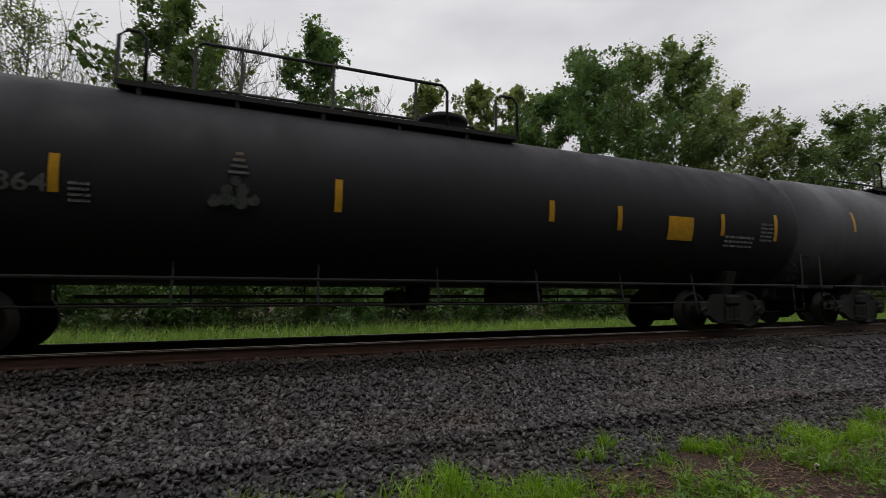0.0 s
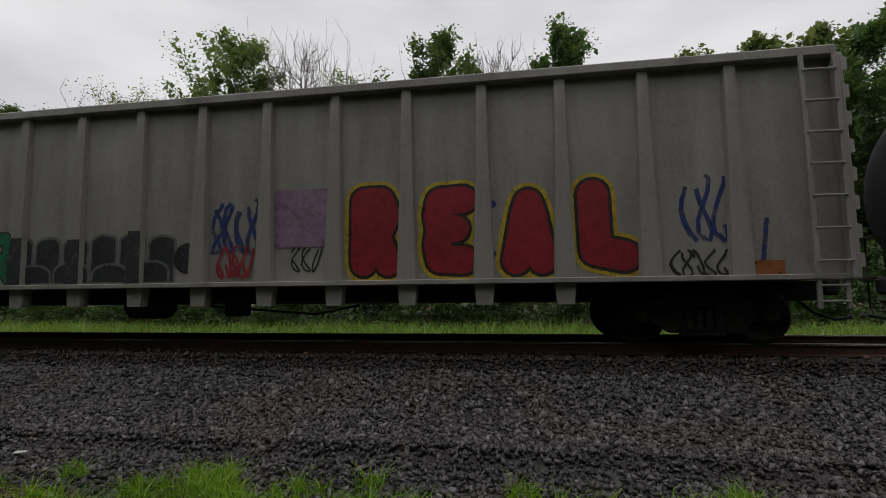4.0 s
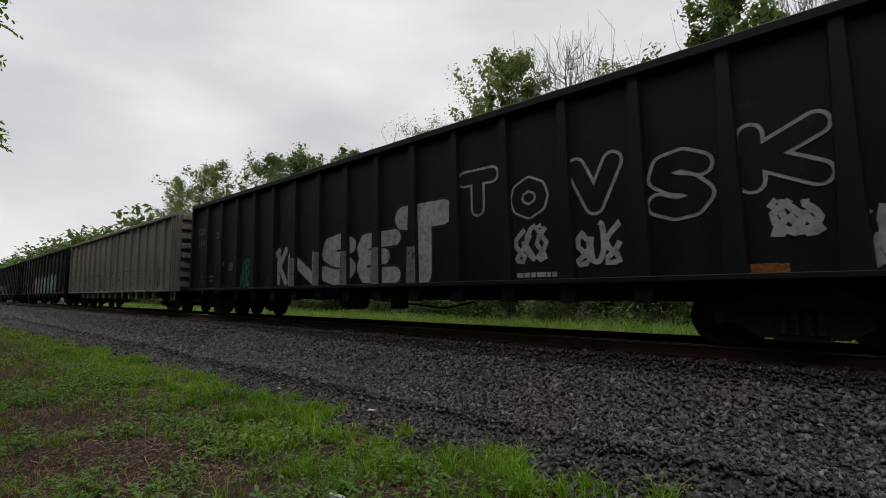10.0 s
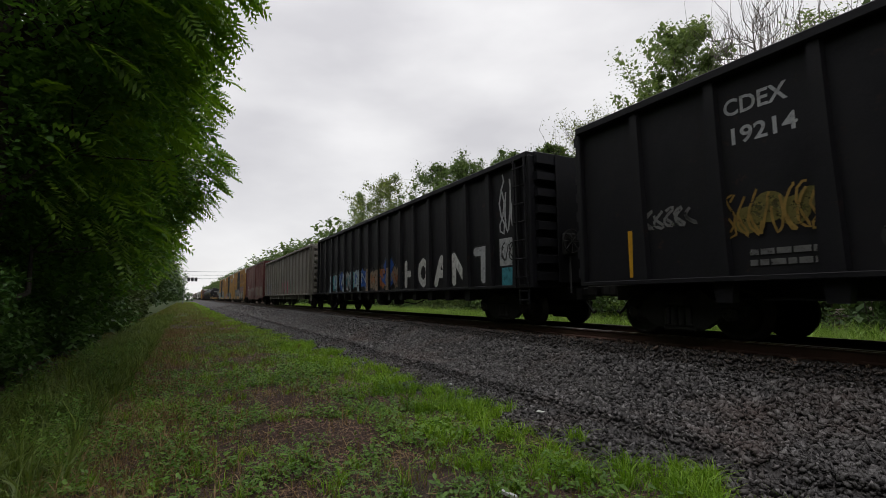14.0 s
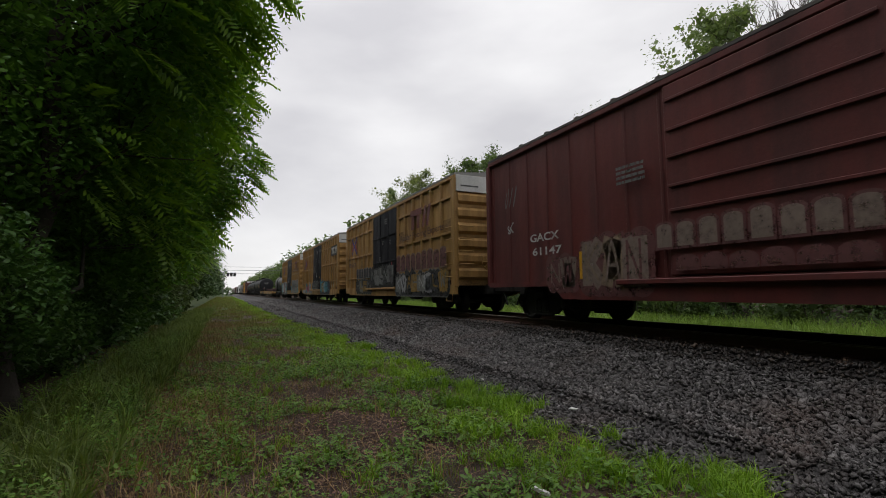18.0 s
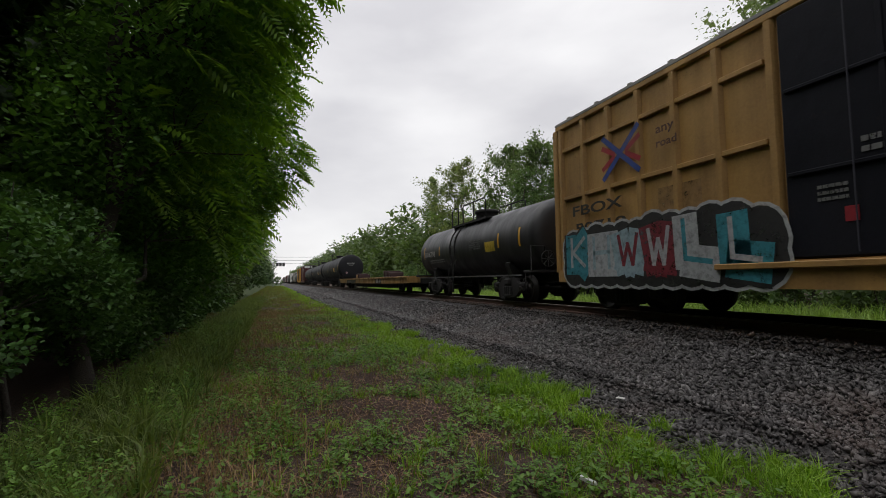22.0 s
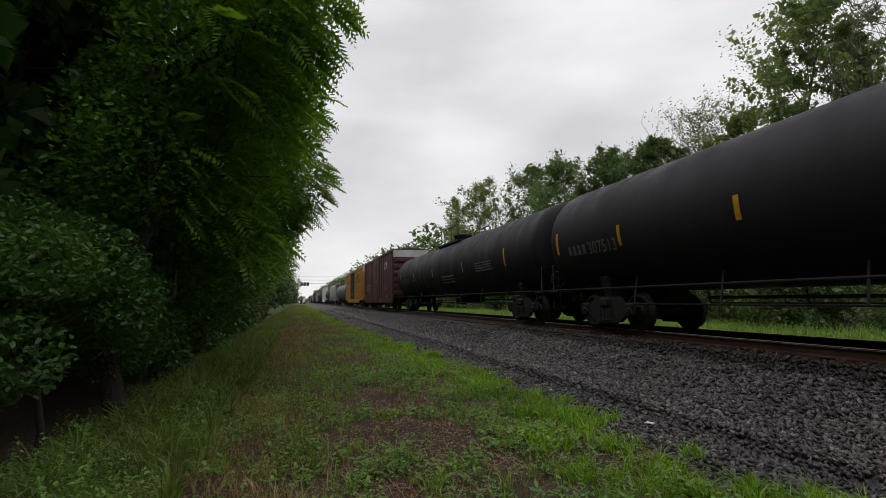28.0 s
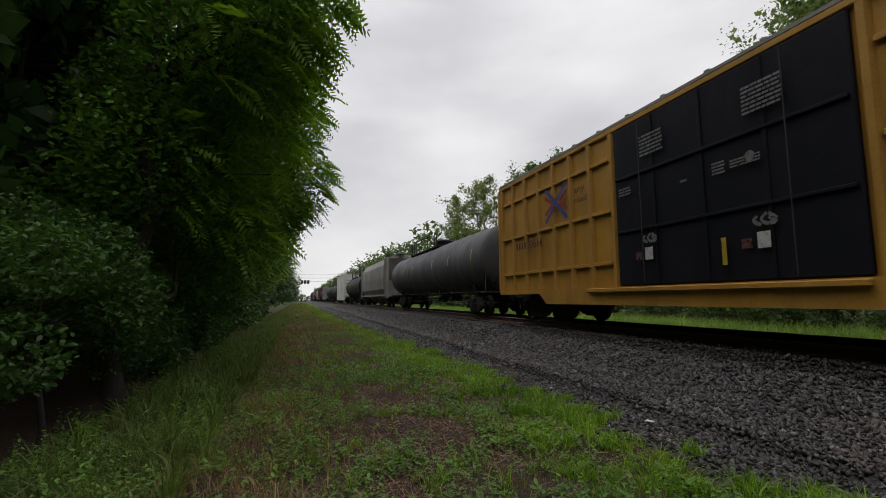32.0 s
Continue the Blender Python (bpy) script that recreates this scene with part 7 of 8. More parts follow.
tank_marks(t20, 1.5, 2.42, [(-9.7, 2.0, 2.6), (-7.0, 1.97, 2.45), (-3.9, 2.05, 2.48), (2.9, 2.05, 2.48), (6.5, 2.05, 2.48), (9.5, 2.0, 2.6)], "307513", (-9.2, -7.15, 1.88, 2.2), [(4.5, 5.4, 1.9, 2.35, P_YELLOW)], [(7.2, 8.4, 1.9, 2.4, 5)], P_DULL)
throwup(t20, "DMG", -0.8, 2.3, 1.72, 2.3, -0.02, P_DARK, P_DULL, None, 0.03, "dull sprayed letters", (1.5, 2.42))
scrawl(t20, 3.6, 4.4, 2.0, 2.75, -1.53, P_WHITE, 8, 0.06, 2)
tank_marks(t21, 1.5, 2.42, [(-9.4, 2.0, 2.6), (-5.4, 2.0, 2.45), (-1.0, 2.0, 2.45), (4.0, 2.0, 2.45), (8.6, 1.95, 2.6)], "764012", (-8.9, -6.9, 1.9, 2.25), [], [(0.5, 2.4, 1.6, 2.0, 3), (5.6, 7.4, 1.9, 2.3, 4)], P_DULL)

for car, h in ((t19, 10.2), (t21, 10.85)):
    for i in range(3):
        part("end_lettering", Geo().box(h + 0.302, h + 0.306, -0.5 + 0.1 * i, 0.4 - 0.1 * i, 2.85 - 0.14 * i, 2.92 - 0.14 * i), P_WHITE if i == 0 else P_DULL, car)
    for m, q, k in ((P_WHITE, 0.15, 0.0), (P_RED, 0.11, 0.006)):
        part("diamond_placard", Geo().add([(h + 0.31 + k, -0.55, 1.75 - q), (h + 0.31 + k, -0.55 + q, 1.75), (h + 0.31 + k, -0.55, 1.75 + q), (h + 0.31 + k, -0.55 - q, 1.75)], [(0, 1, 2, 3)]), m, car, "red and white warning diamond")

# pale gondola: the red letters, black block letters and tags
for ch, a, b, z0, z1 in (("R", 3.04, 3.91, 0.98, 2.5), ("E", 4.21, 5.09, 0.99, 2.46), ("A", 5.43, 6.28, 1.02, 2.42), ("L", 6.51, 7.42, 1.0, 2.48)):
    throwup(g4, ch, a + 0.05, b - 0.05, z0 + 0.06, z1 - 0.06, GP, P_RED, P_BLACK, P_LEMON, 0.23, "red bubble letter with yellow edge")
slabs(g4, -3.4, 0.0, 0.99, 1.92, GP, 6, P_DARK, P_DULLSILVER, 61)
slabs(g4, -3.2, -0.1, 0.99, 1.42, GP - 0.012, 4, P_DARK, P_DULLSILVER, 62)
rib_paint(g4, 0.43, 1.187, -3, -1, 1.0, 1.9, P_DARK, "dark block letters carried over the rib")
part("graffiti_dot", Geo().lathe([(GP - 0.012, 0.24), (GP - 0.006, 0.26)], 20, 1, (0.2, 0, 1.42)), P_DARK, g4)
throwup(g4, "KR", -4.4, -3.25, 0.98, 1.9, GP, P_GREEN, P_DARK, None, 0.10, "green block letters")
throwup(g4, "B", -6.0, -4.7, 0.98, 1.9, GP, P_GREEN, P_DARK, None, 0.10, "green block letters")
scrawl(g4, 0.62, 1.7, 1.45, 2.4, GP, P_NAVY, 21, 0.07, 5)
scrawl(g4, 0.75, 1.42, 1.06, 1.6, GP - 0.012, P_RED, 22, 0.045, 5)
plate(g4, 1.75, 2.9, 1.55, 2.5, GP, P_LILAC, "buffed_patch", "faded lilac paint patch")
scrawl(g4, 2.05, 2.6, 1.12, 1.6, GP, P_BLACK, 23, 0.03, 3)
scrawl(g4, 8.0, 8.62, 1.46, 2.5, GP, P_NAVY, 24, 0.06, 3)
scrawl(g4, 9.02, 9.14, 1.1, 1.9, GP, P_NAVY, 25, 0.06, 1)
scrawl(g4, 7.82, 8.58, 0.98, 1.38, GP, P_BLACK, 26, 0.035, 5)
scrawl(g4, 5.1, 5.4, 1.3, 2.2, GP, P_NAVY, 27, 0.05, 1)
plate(g4, 8.9, 9.3, 1.0, 1.2, GP, P_ORANGE, "orange_plate")

# black gondola with the orange piece
mark(g5, "CDEX", "16259", -8.61, -7.89, 2.96, 3.22, GP, P_DULLSILVER, None, True)
scrawl(g5, -5.15, -4.55, 1.65, 2.05, GP, P_CHROME, 31, 0.06, 4)
scrawl(g5, -6.35, -5.5, 1.2, 1.42, GP, P_DULL, 32, 0.03, 5)
plate(g5, -6.1, -5.8, 1.58, 1.82, GP, P_DULL, "data_plate")
scrawl(g5, -4.0, -3.3, 1.6, 2.24, GP, P_LEMON, 33, 0.07, 4)
piece(g5, -3.0, -0.6, 0.98, 1.95, GP, (P_DULLSILVER, P_CHROME, P_DARK, P_PALEBLUE), P_DULLSILVER, P_DARK, 41, 4, "silver sprayed piece")
scrawl(g5, -0.5, 0.1, 1.6, 2.2, GP, P_LEMON, 34, 0.06, 3)
rib_paint(g5, 0.05, 1.11, -2, -1, 1.0, 1.85, P_DULLSILVER)
rib_paint(g5, 0.05, 1.11, 1, 3, 1.0, 1.95, P_ORANGE)
rib_paint(g5, 0.05, 1.11, 4, 5, 1.0, 1.9, P_DULLSILVER)
rib_paint(g5, 0.05, 1.11, 6, 7, 1.0, 1.95, P_RED)
piece(g5, 0.75, 3.5, 1.0, 2.05, GP, (P_ORANGE, P_MUSTARD, P_WHITE), P_BLACK, P_BLACK, 42, 4, "orange sprayed piece")
piece(g5, 3.6, 5.6, 1.0, 2.05, GP, (P_CHROME, P_DARK, P_ORANGE), P_BLACK, P_BLACK, 43, 3, "silver and black sprayed piece")
piece(g5, 5.7, 8.4, 1.0, 2.05, GP, (P_MUSTARD, P_CHROME, P_RED, P_LEMON), P_BLACK, P_BLACK, 44, 4, "yellow and red sprayed piece")
plate(g5, 4.95, 5.4, 1.4, 1.75, GP - 0.016, P_ORANGE, "graffiti_block")
bars(g5, -8.3, -7.0, 1.16, 1.48, GP, 2, P_DULL, 3)
scrawl(g5, -8.6, -7.2, 1.75, 2.1, GP, P_LEMON, 35, 0.06, 5)
scrawl(g5, -7.9, -7.3, 1.5, 1.85, GP - 0.01, P_CHROME, 36, 0.06, 4)
for i, x in enumerate((-5.9, -4.4, -2.0, 0.4, 2.7)):
    part("scrape", Geo().box(x, x + 0.05, -1.575, -1.57, 2.4 + 0.1 * i, 3.4), P_DULL, g5)

# grey gondola with the white letters
mark(g6, 4, "1761", -8.8, -7.75, 2.98, 3.24, GP, P_BLACK, None, True)
for ch, a, b, z0, z1, m in (("B", -5.75, -4.83, 1.06, 2.06, P_WHITE), ("B", -4.5, -3.69, 1.09, 2.05, P_WHITE), ("I", -2.14, -1.36, 1.02, 1.94, GREY), ("S", -0.93, -0.26, 1.0, 1.95, GREY),
                            ("T", 0.19, 0.83, 1.0, 1.88, GREY), ("G", 1.31, 1.9, 1.0, 1.86, GREY), ("P", 2.47, 3.09, 1.02, 1.9, GREY), ("B", 3.59, 4.23, 1.07, 2.05, P_WHITE), ("B", 4.67, 5.3, 1.09, 2.05, P_WHITE)):
    throwup(g6, ch, a + 0.05, b - 0.05, z0 + 0.05, z1 - 0.05, GP, m, P_BLACK, None, 0.115, "fat letter outlined in black")
letter(g6, "OOB", -5.5, -5.1, 1.5, 1.66, GP - 0.02, P_BLACK, 0.02, name="graffiti_tag")
letter(g6, "BELIEVE", 7.11, 7.91, 1.06, 1.26, GP, P_BLACK, 0.02, name="graffiti_tag")
letter(g6, "PB!OOB", 7.12, 7.98, 1.5, 1.82, GP, P_BLACK, 0.01, name="graffiti_tag")
for s, (a, b, z0, z1, m) in enumerate(((-6.85, -6.3, 1.8, 2.16, P_BLACK), (-6.9, -5.98, 1.24, 1.72, P_BLACK), (-3.25, -2.5, 1.05, 1.98, P_BLACK), (-9.2, -8.7, 1.1, 2.0, P_BLACK), (-9.2, -8.75, 2.1, 2.66, P_BLACK),
                                       (-8.05, -7.5, 1.76, 2.0, P_RED), (7.32, 7.78, 1.8, 2.22, P_RED), (8.3, 8.78, 1.62, 2.18, P_BLACK), (6.0, 6.5, 1.3, 1.8, P_RED), (6.6, 6.9, 1.2, 2.0, P_BLACK), (9.0, 9.3, 1.1, 1.9, P_BLACK))):
    scrawl(g6, a, b, z0, z1, GP, m, 40 + s, 0.04, 5)
for x in (-8.4, -6.6, -3.0, 8.27):
    plate(g6, x, x + 0.46, 0.99, 1.12, GP, P_ORANGE, "orange_plate")
plate(g6, -6.4, -6.2, 2.75, 2.95, GP, P_DULL, "data_plate")

# rust-streaked gondola with the dark faded piece
mark(g7, 4, "1703", -9.1, -8.0, 3.08, 3.34, GP, P_BLACK, None, True)
FADED = paint("faded_black_spray", (0.035, 0.03, 0.033), 0.7, 0.28, 1.6)
FADED_RED = paint("faded_pink_red_spray", (0.17, 0.022, 0.035), 0.7, 0.33, 1.6)
for i, ch in enumerate("SNMWE"):
    a = -6.3 + i * 1.53
    throwup(g7, ch, a, a + 1.5, 1.02, 2.2 + 0.09 * i, GP, FADED, FADED, FADED_RED, 0.14, "faded black letters edged in red")
rib_paint(g7, -0.12, 1.155, -5, 1, 1.0, 2.15, FADED)
rib_paint(g7, -0.12, 1.155, -5, 1, 1.75, 2.25, FADED_RED)
for i, (x, z) in enumerate(((-4.55, 2.2), (-2.75, 1.75), (-0.7, 1.6), (1.2, 2.3))):
    scrawl(g7, x, x + 0.3, z - 0.15, z + 0.2, GP - 0.03, P_PINK if i % 2 else P_CHROME, 60 + i, 0.05, 1)
scrawl(g7, 0.35, 0.9, 1.08, 1.36, GP - 0.03, P_CHROME, 64, 0.035, 4)
scrawl(g7, 1.6, 2.4, 1.1, 1.7, GP, P_BLACK, 65, 0.05, 5)
throwup(g7, "SM", 3.6, 4.65, 1.0, 1.85, GP, paint("rusty_brown_spray", (0.10, 0.055, 0.02)), P_BROWN, None, 0.10, "rusty brown letters")
scrawl(g7, 5.9, 6.9, 1.6, 1.95, GP, P_BLUE, 66, 0.04, 5)
scrawl(g7, 7.1, 7.9, 1.6, 1.95, GP, P_BROWN, 67, 0.06, 5)
for s, (a, b) in enumerate(((-8.9, -8.4), (-8.0, -7.5), (-7.3, -6.9))):
    scrawl(g7, a, b, 1.2, 2.0, GP, (P_RED, P_BLACK, P_BLACK)[s], 68 + s, 0.05, 3)

# black gondola with white outlines
mark(g8, "CDEX", "16146", -9.74, -9.03, 3.0, 3.26, GP, P_DULLSILVER, None, True)
plate(g8, -8.22, -7.95, 2.76, 3.0, GP, P_DULL, "data_plate")
plate(g8, -8.17, -8.0, 2.81, 2.95, GP - 0.006, P_BLACK, "data_plate")
for ch, a, b, z0, z1 in (("N", -3.2, -1.7, 1.0, 2.0), ("S", -1.65, -0.2, 1.0, 2.3), ("E", -0.1, 1.4, 1.0, 2.2), ("T", 1.3, 2.95, 1.0, 2.75)):
    throwup(g8, ch, a, b, z0, z1, GP, P_CHROME, P_BLACK, None, 0.10, "silver block letter")
for ch, a, b, z0, z1 in (("T", 3.16, 4.05, 2.25, 3.1), ("O", 4.35, 5.04, 2.1, 2.8), ("V", 5.49, 6.33, 2.0, 2.9), ("S", 6.75, 7.55, 1.85, 2.8), ("K", 7.9, 8.8, 2.05, 2.9)):
    throwup(g8, ch, a, b, z0, z1, GP, BLACK, P_CHROME, None, 0.09, "letter outlined in white")
for s, (a, b, z0, z1) in enumerate(((4.42, 5.05, 1.3, 1.95), (5.58, 6.3, 1.2, 1.9), (8.2, 8.7, 1.45, 1.92), (9.0, 9.6, 1.0, 1.9))):
    scrawl(g8, a, b, z0, z1, GP, P_CHROME, 80 + s, 0.09, 3)
plate(g8, 7.93, 8.36, 0.99, 1.12, GP, P_ORANGE, "orange_plate")
plate(g8, -7.09, -6.77, 1.58, 1.84, GP, P_DULL, "data_plate")
scrawl(g8, -6.2, -5.45, 1.0, 1.95, GP, P_GREEN, 85, 0.08, 4)
scrawl(g8, -7.72, -7.46, 1.0, 1.98, GP, P_CHROME, 86, 0.05, 2)
bars(g8, 4.45, 5.3, 1.0, 1.15, GP, 1, P_CHROME, 9)
bars(g8, -9.3, -8.3, 1.2, 1.5, GP, 2, P_DULL, 10)
rib_paint(g8, -0.52, 1.187, -2, 2, 1.0, 1.9, P_DULLSILVER)
throwup(g8, "JK", -4.4, -3.3, 1.0, 2.1, GP, P_CHROME, P_BLACK, None, 0.09, "silver block letter")

# grey gondola with black outlined letters
bars(g9, -9.5, -8.9, 3.05, 3.35, GP, 1, P_CHROME, 4)
letter(g9, "212", -9.5, -8.9, 2.72, 2.98, GP, P_CHROME, 0.02, name="car_number")
for i, (ch, a, b) in enumerate((("S", -9.9, -9.1), ("B", -8.4, -7.5), ("A", -7.15, -6.45), ("A", -4.75, -4.05), ("R", -3.5, -2.85), ("R", -1.15, -0.4), ("B", -0.02, 0.82), ("O", 1.3, 1.8), ("B", 2.4, 3.1), ("B", 3.6, 4.3), ("E", 4.8, 5.4))):
    throwup(g9, ch, a + 0.05, b - 0.05, 1.02, 1.95, GP, GREY, P_BLACK, None, 0.11, "fat letter outlined in black")
letter(g9, "IZ", 1.46, 1.72, 1.45, 1.6, GP - 0.02, P_BLACK, 0.01, name="graffiti_tag")
letter(g9, "OOB", -0.95, -0.6, 1.36, 1.5, GP - 0.02, P_BLACK, 0.01, name="graffiti_tag")
letter(g9, "OOB", -4.55, -4.25, 1.4, 1.54, GP - 0.02, P_BLACK, 0.01, name="graffiti_tag")
for s, (a, b) in enumerate(((-5.95, -5.25), (-2.25, -1.55), (6.2, 6.8), (7.2, 7.8))):
    scrawl(g9, a, b, 1.1, 2.0, GP, P_BLACK, 90 + s, 0.05, 4)
for x in (-1.9, 1.42, 8.6):
    plate(g9, x, x + 0.5, 0.99, 1.12, GP, P_ORANGE, "orange_plate")

# black gondola with the pale blue piece
mark(g10, "CDEX", "19214", -7.13, -6.26, 3.40, 3.66, GP, P_CHROME, None, True)
rib_paint(g10, -0.28, 1.405, -1, 4, 1.0, 2.2, P_HAZE, "pale blue paint carried over the rib")
piece(g10, -2.85, 6.2, 0.98, 2.40, GP, (P_CHROME, P_PALEBLUE, P_DULLSILVER, P_PALEBLUE), P_BLUE, P_HAZE, 45, 10, "pale blue sprayed piece edged in teal")
throwup(g10, "OD", -5.4, -3.4, 1.0, 1.85, GP, P_PINK, P_BLACK, None, 0.10, "pink letters")
blobs(g10, [(-6.9, 1.8, 0.2), (-6.6, 1.95, 0.22), (-6.3, 1.85, 0.2), (-6.1, 2.0, 0.14)], GP - 0.006, paint("olive_spray", (0.13, 0.11, 0.02)), "graffiti")
scrawl(g10, -7.2, -5.95, 1.55, 2.25, GP - 0.012, P_MUSTARD, 110, 0.035, 8)
scrawl(g10, -8.65, -7.65, 1.86, 2.2, GP, P_DULL, 111, 0.05, 5)
scrawl(g10, 7.14, 7.58, 1.44, 1.64, GP, P_TEAL, 12, 0.022, 5)
for a, b, z in ((7.64, 7.70, 1.63), (7.64, 7.73, 1.54), (7.64, 7.73, 1.45), (7.64, 7.82, 1.35), (7.92, 8.06, 1.62), (7.97, 8.06, 1.53), (7.95, 8.07, 1.44), (7.90, 8.08, 1.345), (7.14, 7.28, 1.24), (7.30, 7.41, 1.24), (7.15, 7.42, 1.175),
                (7.20, 7.24, 1.04), (7.28, 7.42, 1.04), (7.46, 7.53, 1.04), (7.58, 7.80, 1.04), (7.85, 8.08, 1.04)):
    plate(g10, a, b, z, z + 0.045, GP, P_DULLSILVER, "small_print")
plate(g10, 6.46, 6.70, 1.07, 1.13, GP, P_TAN, "reflector")
bars(g10, -6.9, -5.9, 1.1, 1.4, GP, 2, P_DULL, 13)
plate(g10, -9.0, -8.9, 1.05, 1.9, GP, P_YELLOW, "reflector")
scrawl(g10, 8.20, 8.36, 1.03, 1.32, GP, P_TEAL, 112, 0.05, 4)

# black gondola with the white letters
for i, (ch, a, b, m) in enumerate((                                   ("H", 2.71, 3.55, P_WHITE), ("O", 3.85, 4.65, P_WHITE), ("Ä", 5.05, 6.05, P_WHITE), ("N", 6.25, 7.15, P_WHITE), ("T", 7.45, 8.4, P_CHROME))):
    throwup(g11, ch, a, b, 1.05, 2.05, GP, m, P_BLACK, None, 0.06, "large sprayed letter")
rib_paint(g11, 0.0, 1.187, -6, -2, 1.0, 2.0, P_HAZE)
rib_paint(g11, 0.0, 1.187, -1, 1, 1.0, 2.0, P_TAN)
piece(g11, -7.4, -1.4, 1.0, 2.1, GP, (P_TEAL, P_PALEBLUE, P_BLUE, P_CHROME), P_DARK, P_BLACK, 46, 7, "teal and pale blue sprayed piece")
piece(g11, -1.0, 2.4, 1.0, 2.05, GP, (P_TAN, P_ORANGE, P_BLUE), P_DARK, P_BLACK, 47, 4, "tan and blue sprayed piece")
plate(g11, 8.72, 9.45, 1.5, 2.2, GP, P_CHROME, "graffiti_block")
plate(g11, 8.8, 9.4, 1.0, 1.45, GP, P_TEAL, "graffiti_block")
scrawl(g11, 8.72, 9.5, 2.3, 3.9, GP, P_CHROME, 121, 0.06, 3)
scrawl(g11, 8.8, 9.3, 1.6, 2.1, GP - 0.01, P_BLACK, 122, 0.04, 3)

# grey gondola with blue, black, pink and green letters
mark(g12, 4, "1863", -8.8, -7.72, 3.04, 3.3, GP, P_BLACK, None, True)
for ch, a, b, m, o in (("I", -9.2, -8.38, paint("violet_spray", (0.10, 0.05, 0.20)), P_BLUE), ("A", -8.15, -7.32, P_BLUE, P_WHITE), ("B", -6.88, -6.02, P_BLUE, P_WHITE), ("M", -5.7, -4.9, P_BLACK, P_WHITE), ("G", -4.5, -3.75, P_BLACK, P_CHROME),
                       ("R", -3.3, -2.6, P_BLACK, P_CHROME), ("S", -1.0, 0.0, P_PINK, P_RED), ("E", 0.1, 1.1, P_PINK, P_RED), ("C", 1.2, 2.1, P_PINK, P_RED), ("D", 2.6, 3.4, P_GREEN, P_BLACK), ("B", 3.8, 4.6, P_GREEN, P_BLACK), ("O", 5.0, 5.8, P_GREEN, P_BLACK)):
    throwup(g12, ch, a + 0.04, b - 0.04, 1.05, 2.1, GP, m, o, None, 0.11, "fat coloured letter")
scrawl(g12, -9.1, -8.5, 1.2, 1.9, GP - 0.02, P_LILAC, 131, 0.04, 3)
letter(g12, "OOB", -7.95, -7.5, 1.55, 1.7, GP - 0.02, P_WHITE, 0.02, name="graffiti_tag")


# ---- boxcar marks ----
def star_logo(car, x, z, s):
    """Crossed bars: each arm a blue bar with a red one beside it."""
    for k, (p, q) in enumerate(((-1, 1), (1, 1), (1, -1), (-1, -1))):
        for m, a, b, c, d, w, lift in ((P_RED, 0.16, 0.02, 0.60, 0.26, 0.055, 0.0), (P_EMBLEM, -0.03, -0.02, 0.58, 0.50, 0.06, 0.003)):
            x0, z0, x1, z1 = x + p * a * s, z + q * b * s, x + p * c * s, z + q * d * s
            ln = math.hypot(x1 - x0, z1 - z0)
            nx_, nz_ = -(z1 - z0) / ln * w * s, (x1 - x0) / ln * w * s
            y = BP - 0.09 - lift - 0.0005 * k
            part("emblem", Geo().add([(x0 + nx_, y, z0 + nz_), (x1 + nx_, y, z1 + nz_), (x1 - nx_, y, z1 - nz_), (x0 - nx_, y, z0 - nz_)], [(0, 1, 2, 3)]), m, car, "red and blue crossed emblem")


def slab_logo(car, x0, x1, z0, z1, y, material):
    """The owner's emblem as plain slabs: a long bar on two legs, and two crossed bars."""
    w, h = x1 - x0, z1 - z0
    lean = 0.12 * h

    def slab(a, b, c, d):
        return Geo().add([(x0 + a * w + c * lean, y, z0 + c * h), (x0 + b * w + c * lean, y, z0 + c * h), (x0 + b * w + d * lean, y, z0 + d * h), (x0 + a * w + d * lean, y, z0 + d * h)], [(0, 1, 2, 3)])

    part("emblem", slab(0.0, 0.62, 0.68, 1.0), material, car, "plain emblem of slanted slabs")
    for a in (0.08, 0.38):
        part("emblem", slab(a, a + 0.15, 0.0, 0.66), material, car)
    for a, b in ((0.66, 0.80), (0.86, 1.0)):
        part("emblem", Geo().add([(x0 + a * w, y - (0.003 if a > b else 0), z0), (x0 + (a + 0.13) * w, y - (0.003 if a > b else 0), z0), (x0 + (b + 0.13) * w, y - (0.003 if a > b else 0), z1), (x0 + b * w, y - (0.003 if a > b else 0), z1)], [(0, 1, 2, 3)]), material, car)


def door_marks(car, x0, x1, seed):
    r = random.Random(seed)
    for i in range(6):
        x, z = r.uniform(x0 + 0.1, x1 - 0.7), r.choice((1.6, 2.3, 3.1, 3.9)) + r.uniform(-0.15, 0.2)
        bars(car, x, x + r.uniform(0.25, 0.7), z, z + r.uniform(0.12, 0.35), BP - 0.09, r.choice((2, 3, 4)), P_DULL, seed * 10 + i)
    for i in range(3):
        x, z = r.uniform(x0 + 0.1, x1 - 0.3), r.uniform(1.3, 2.0)
        plate(car, x, x + 0.16, z, z + 0.2, BP - 0.09, (P_WHITE, P_RED, P_YELLOW)[i], "sticker")


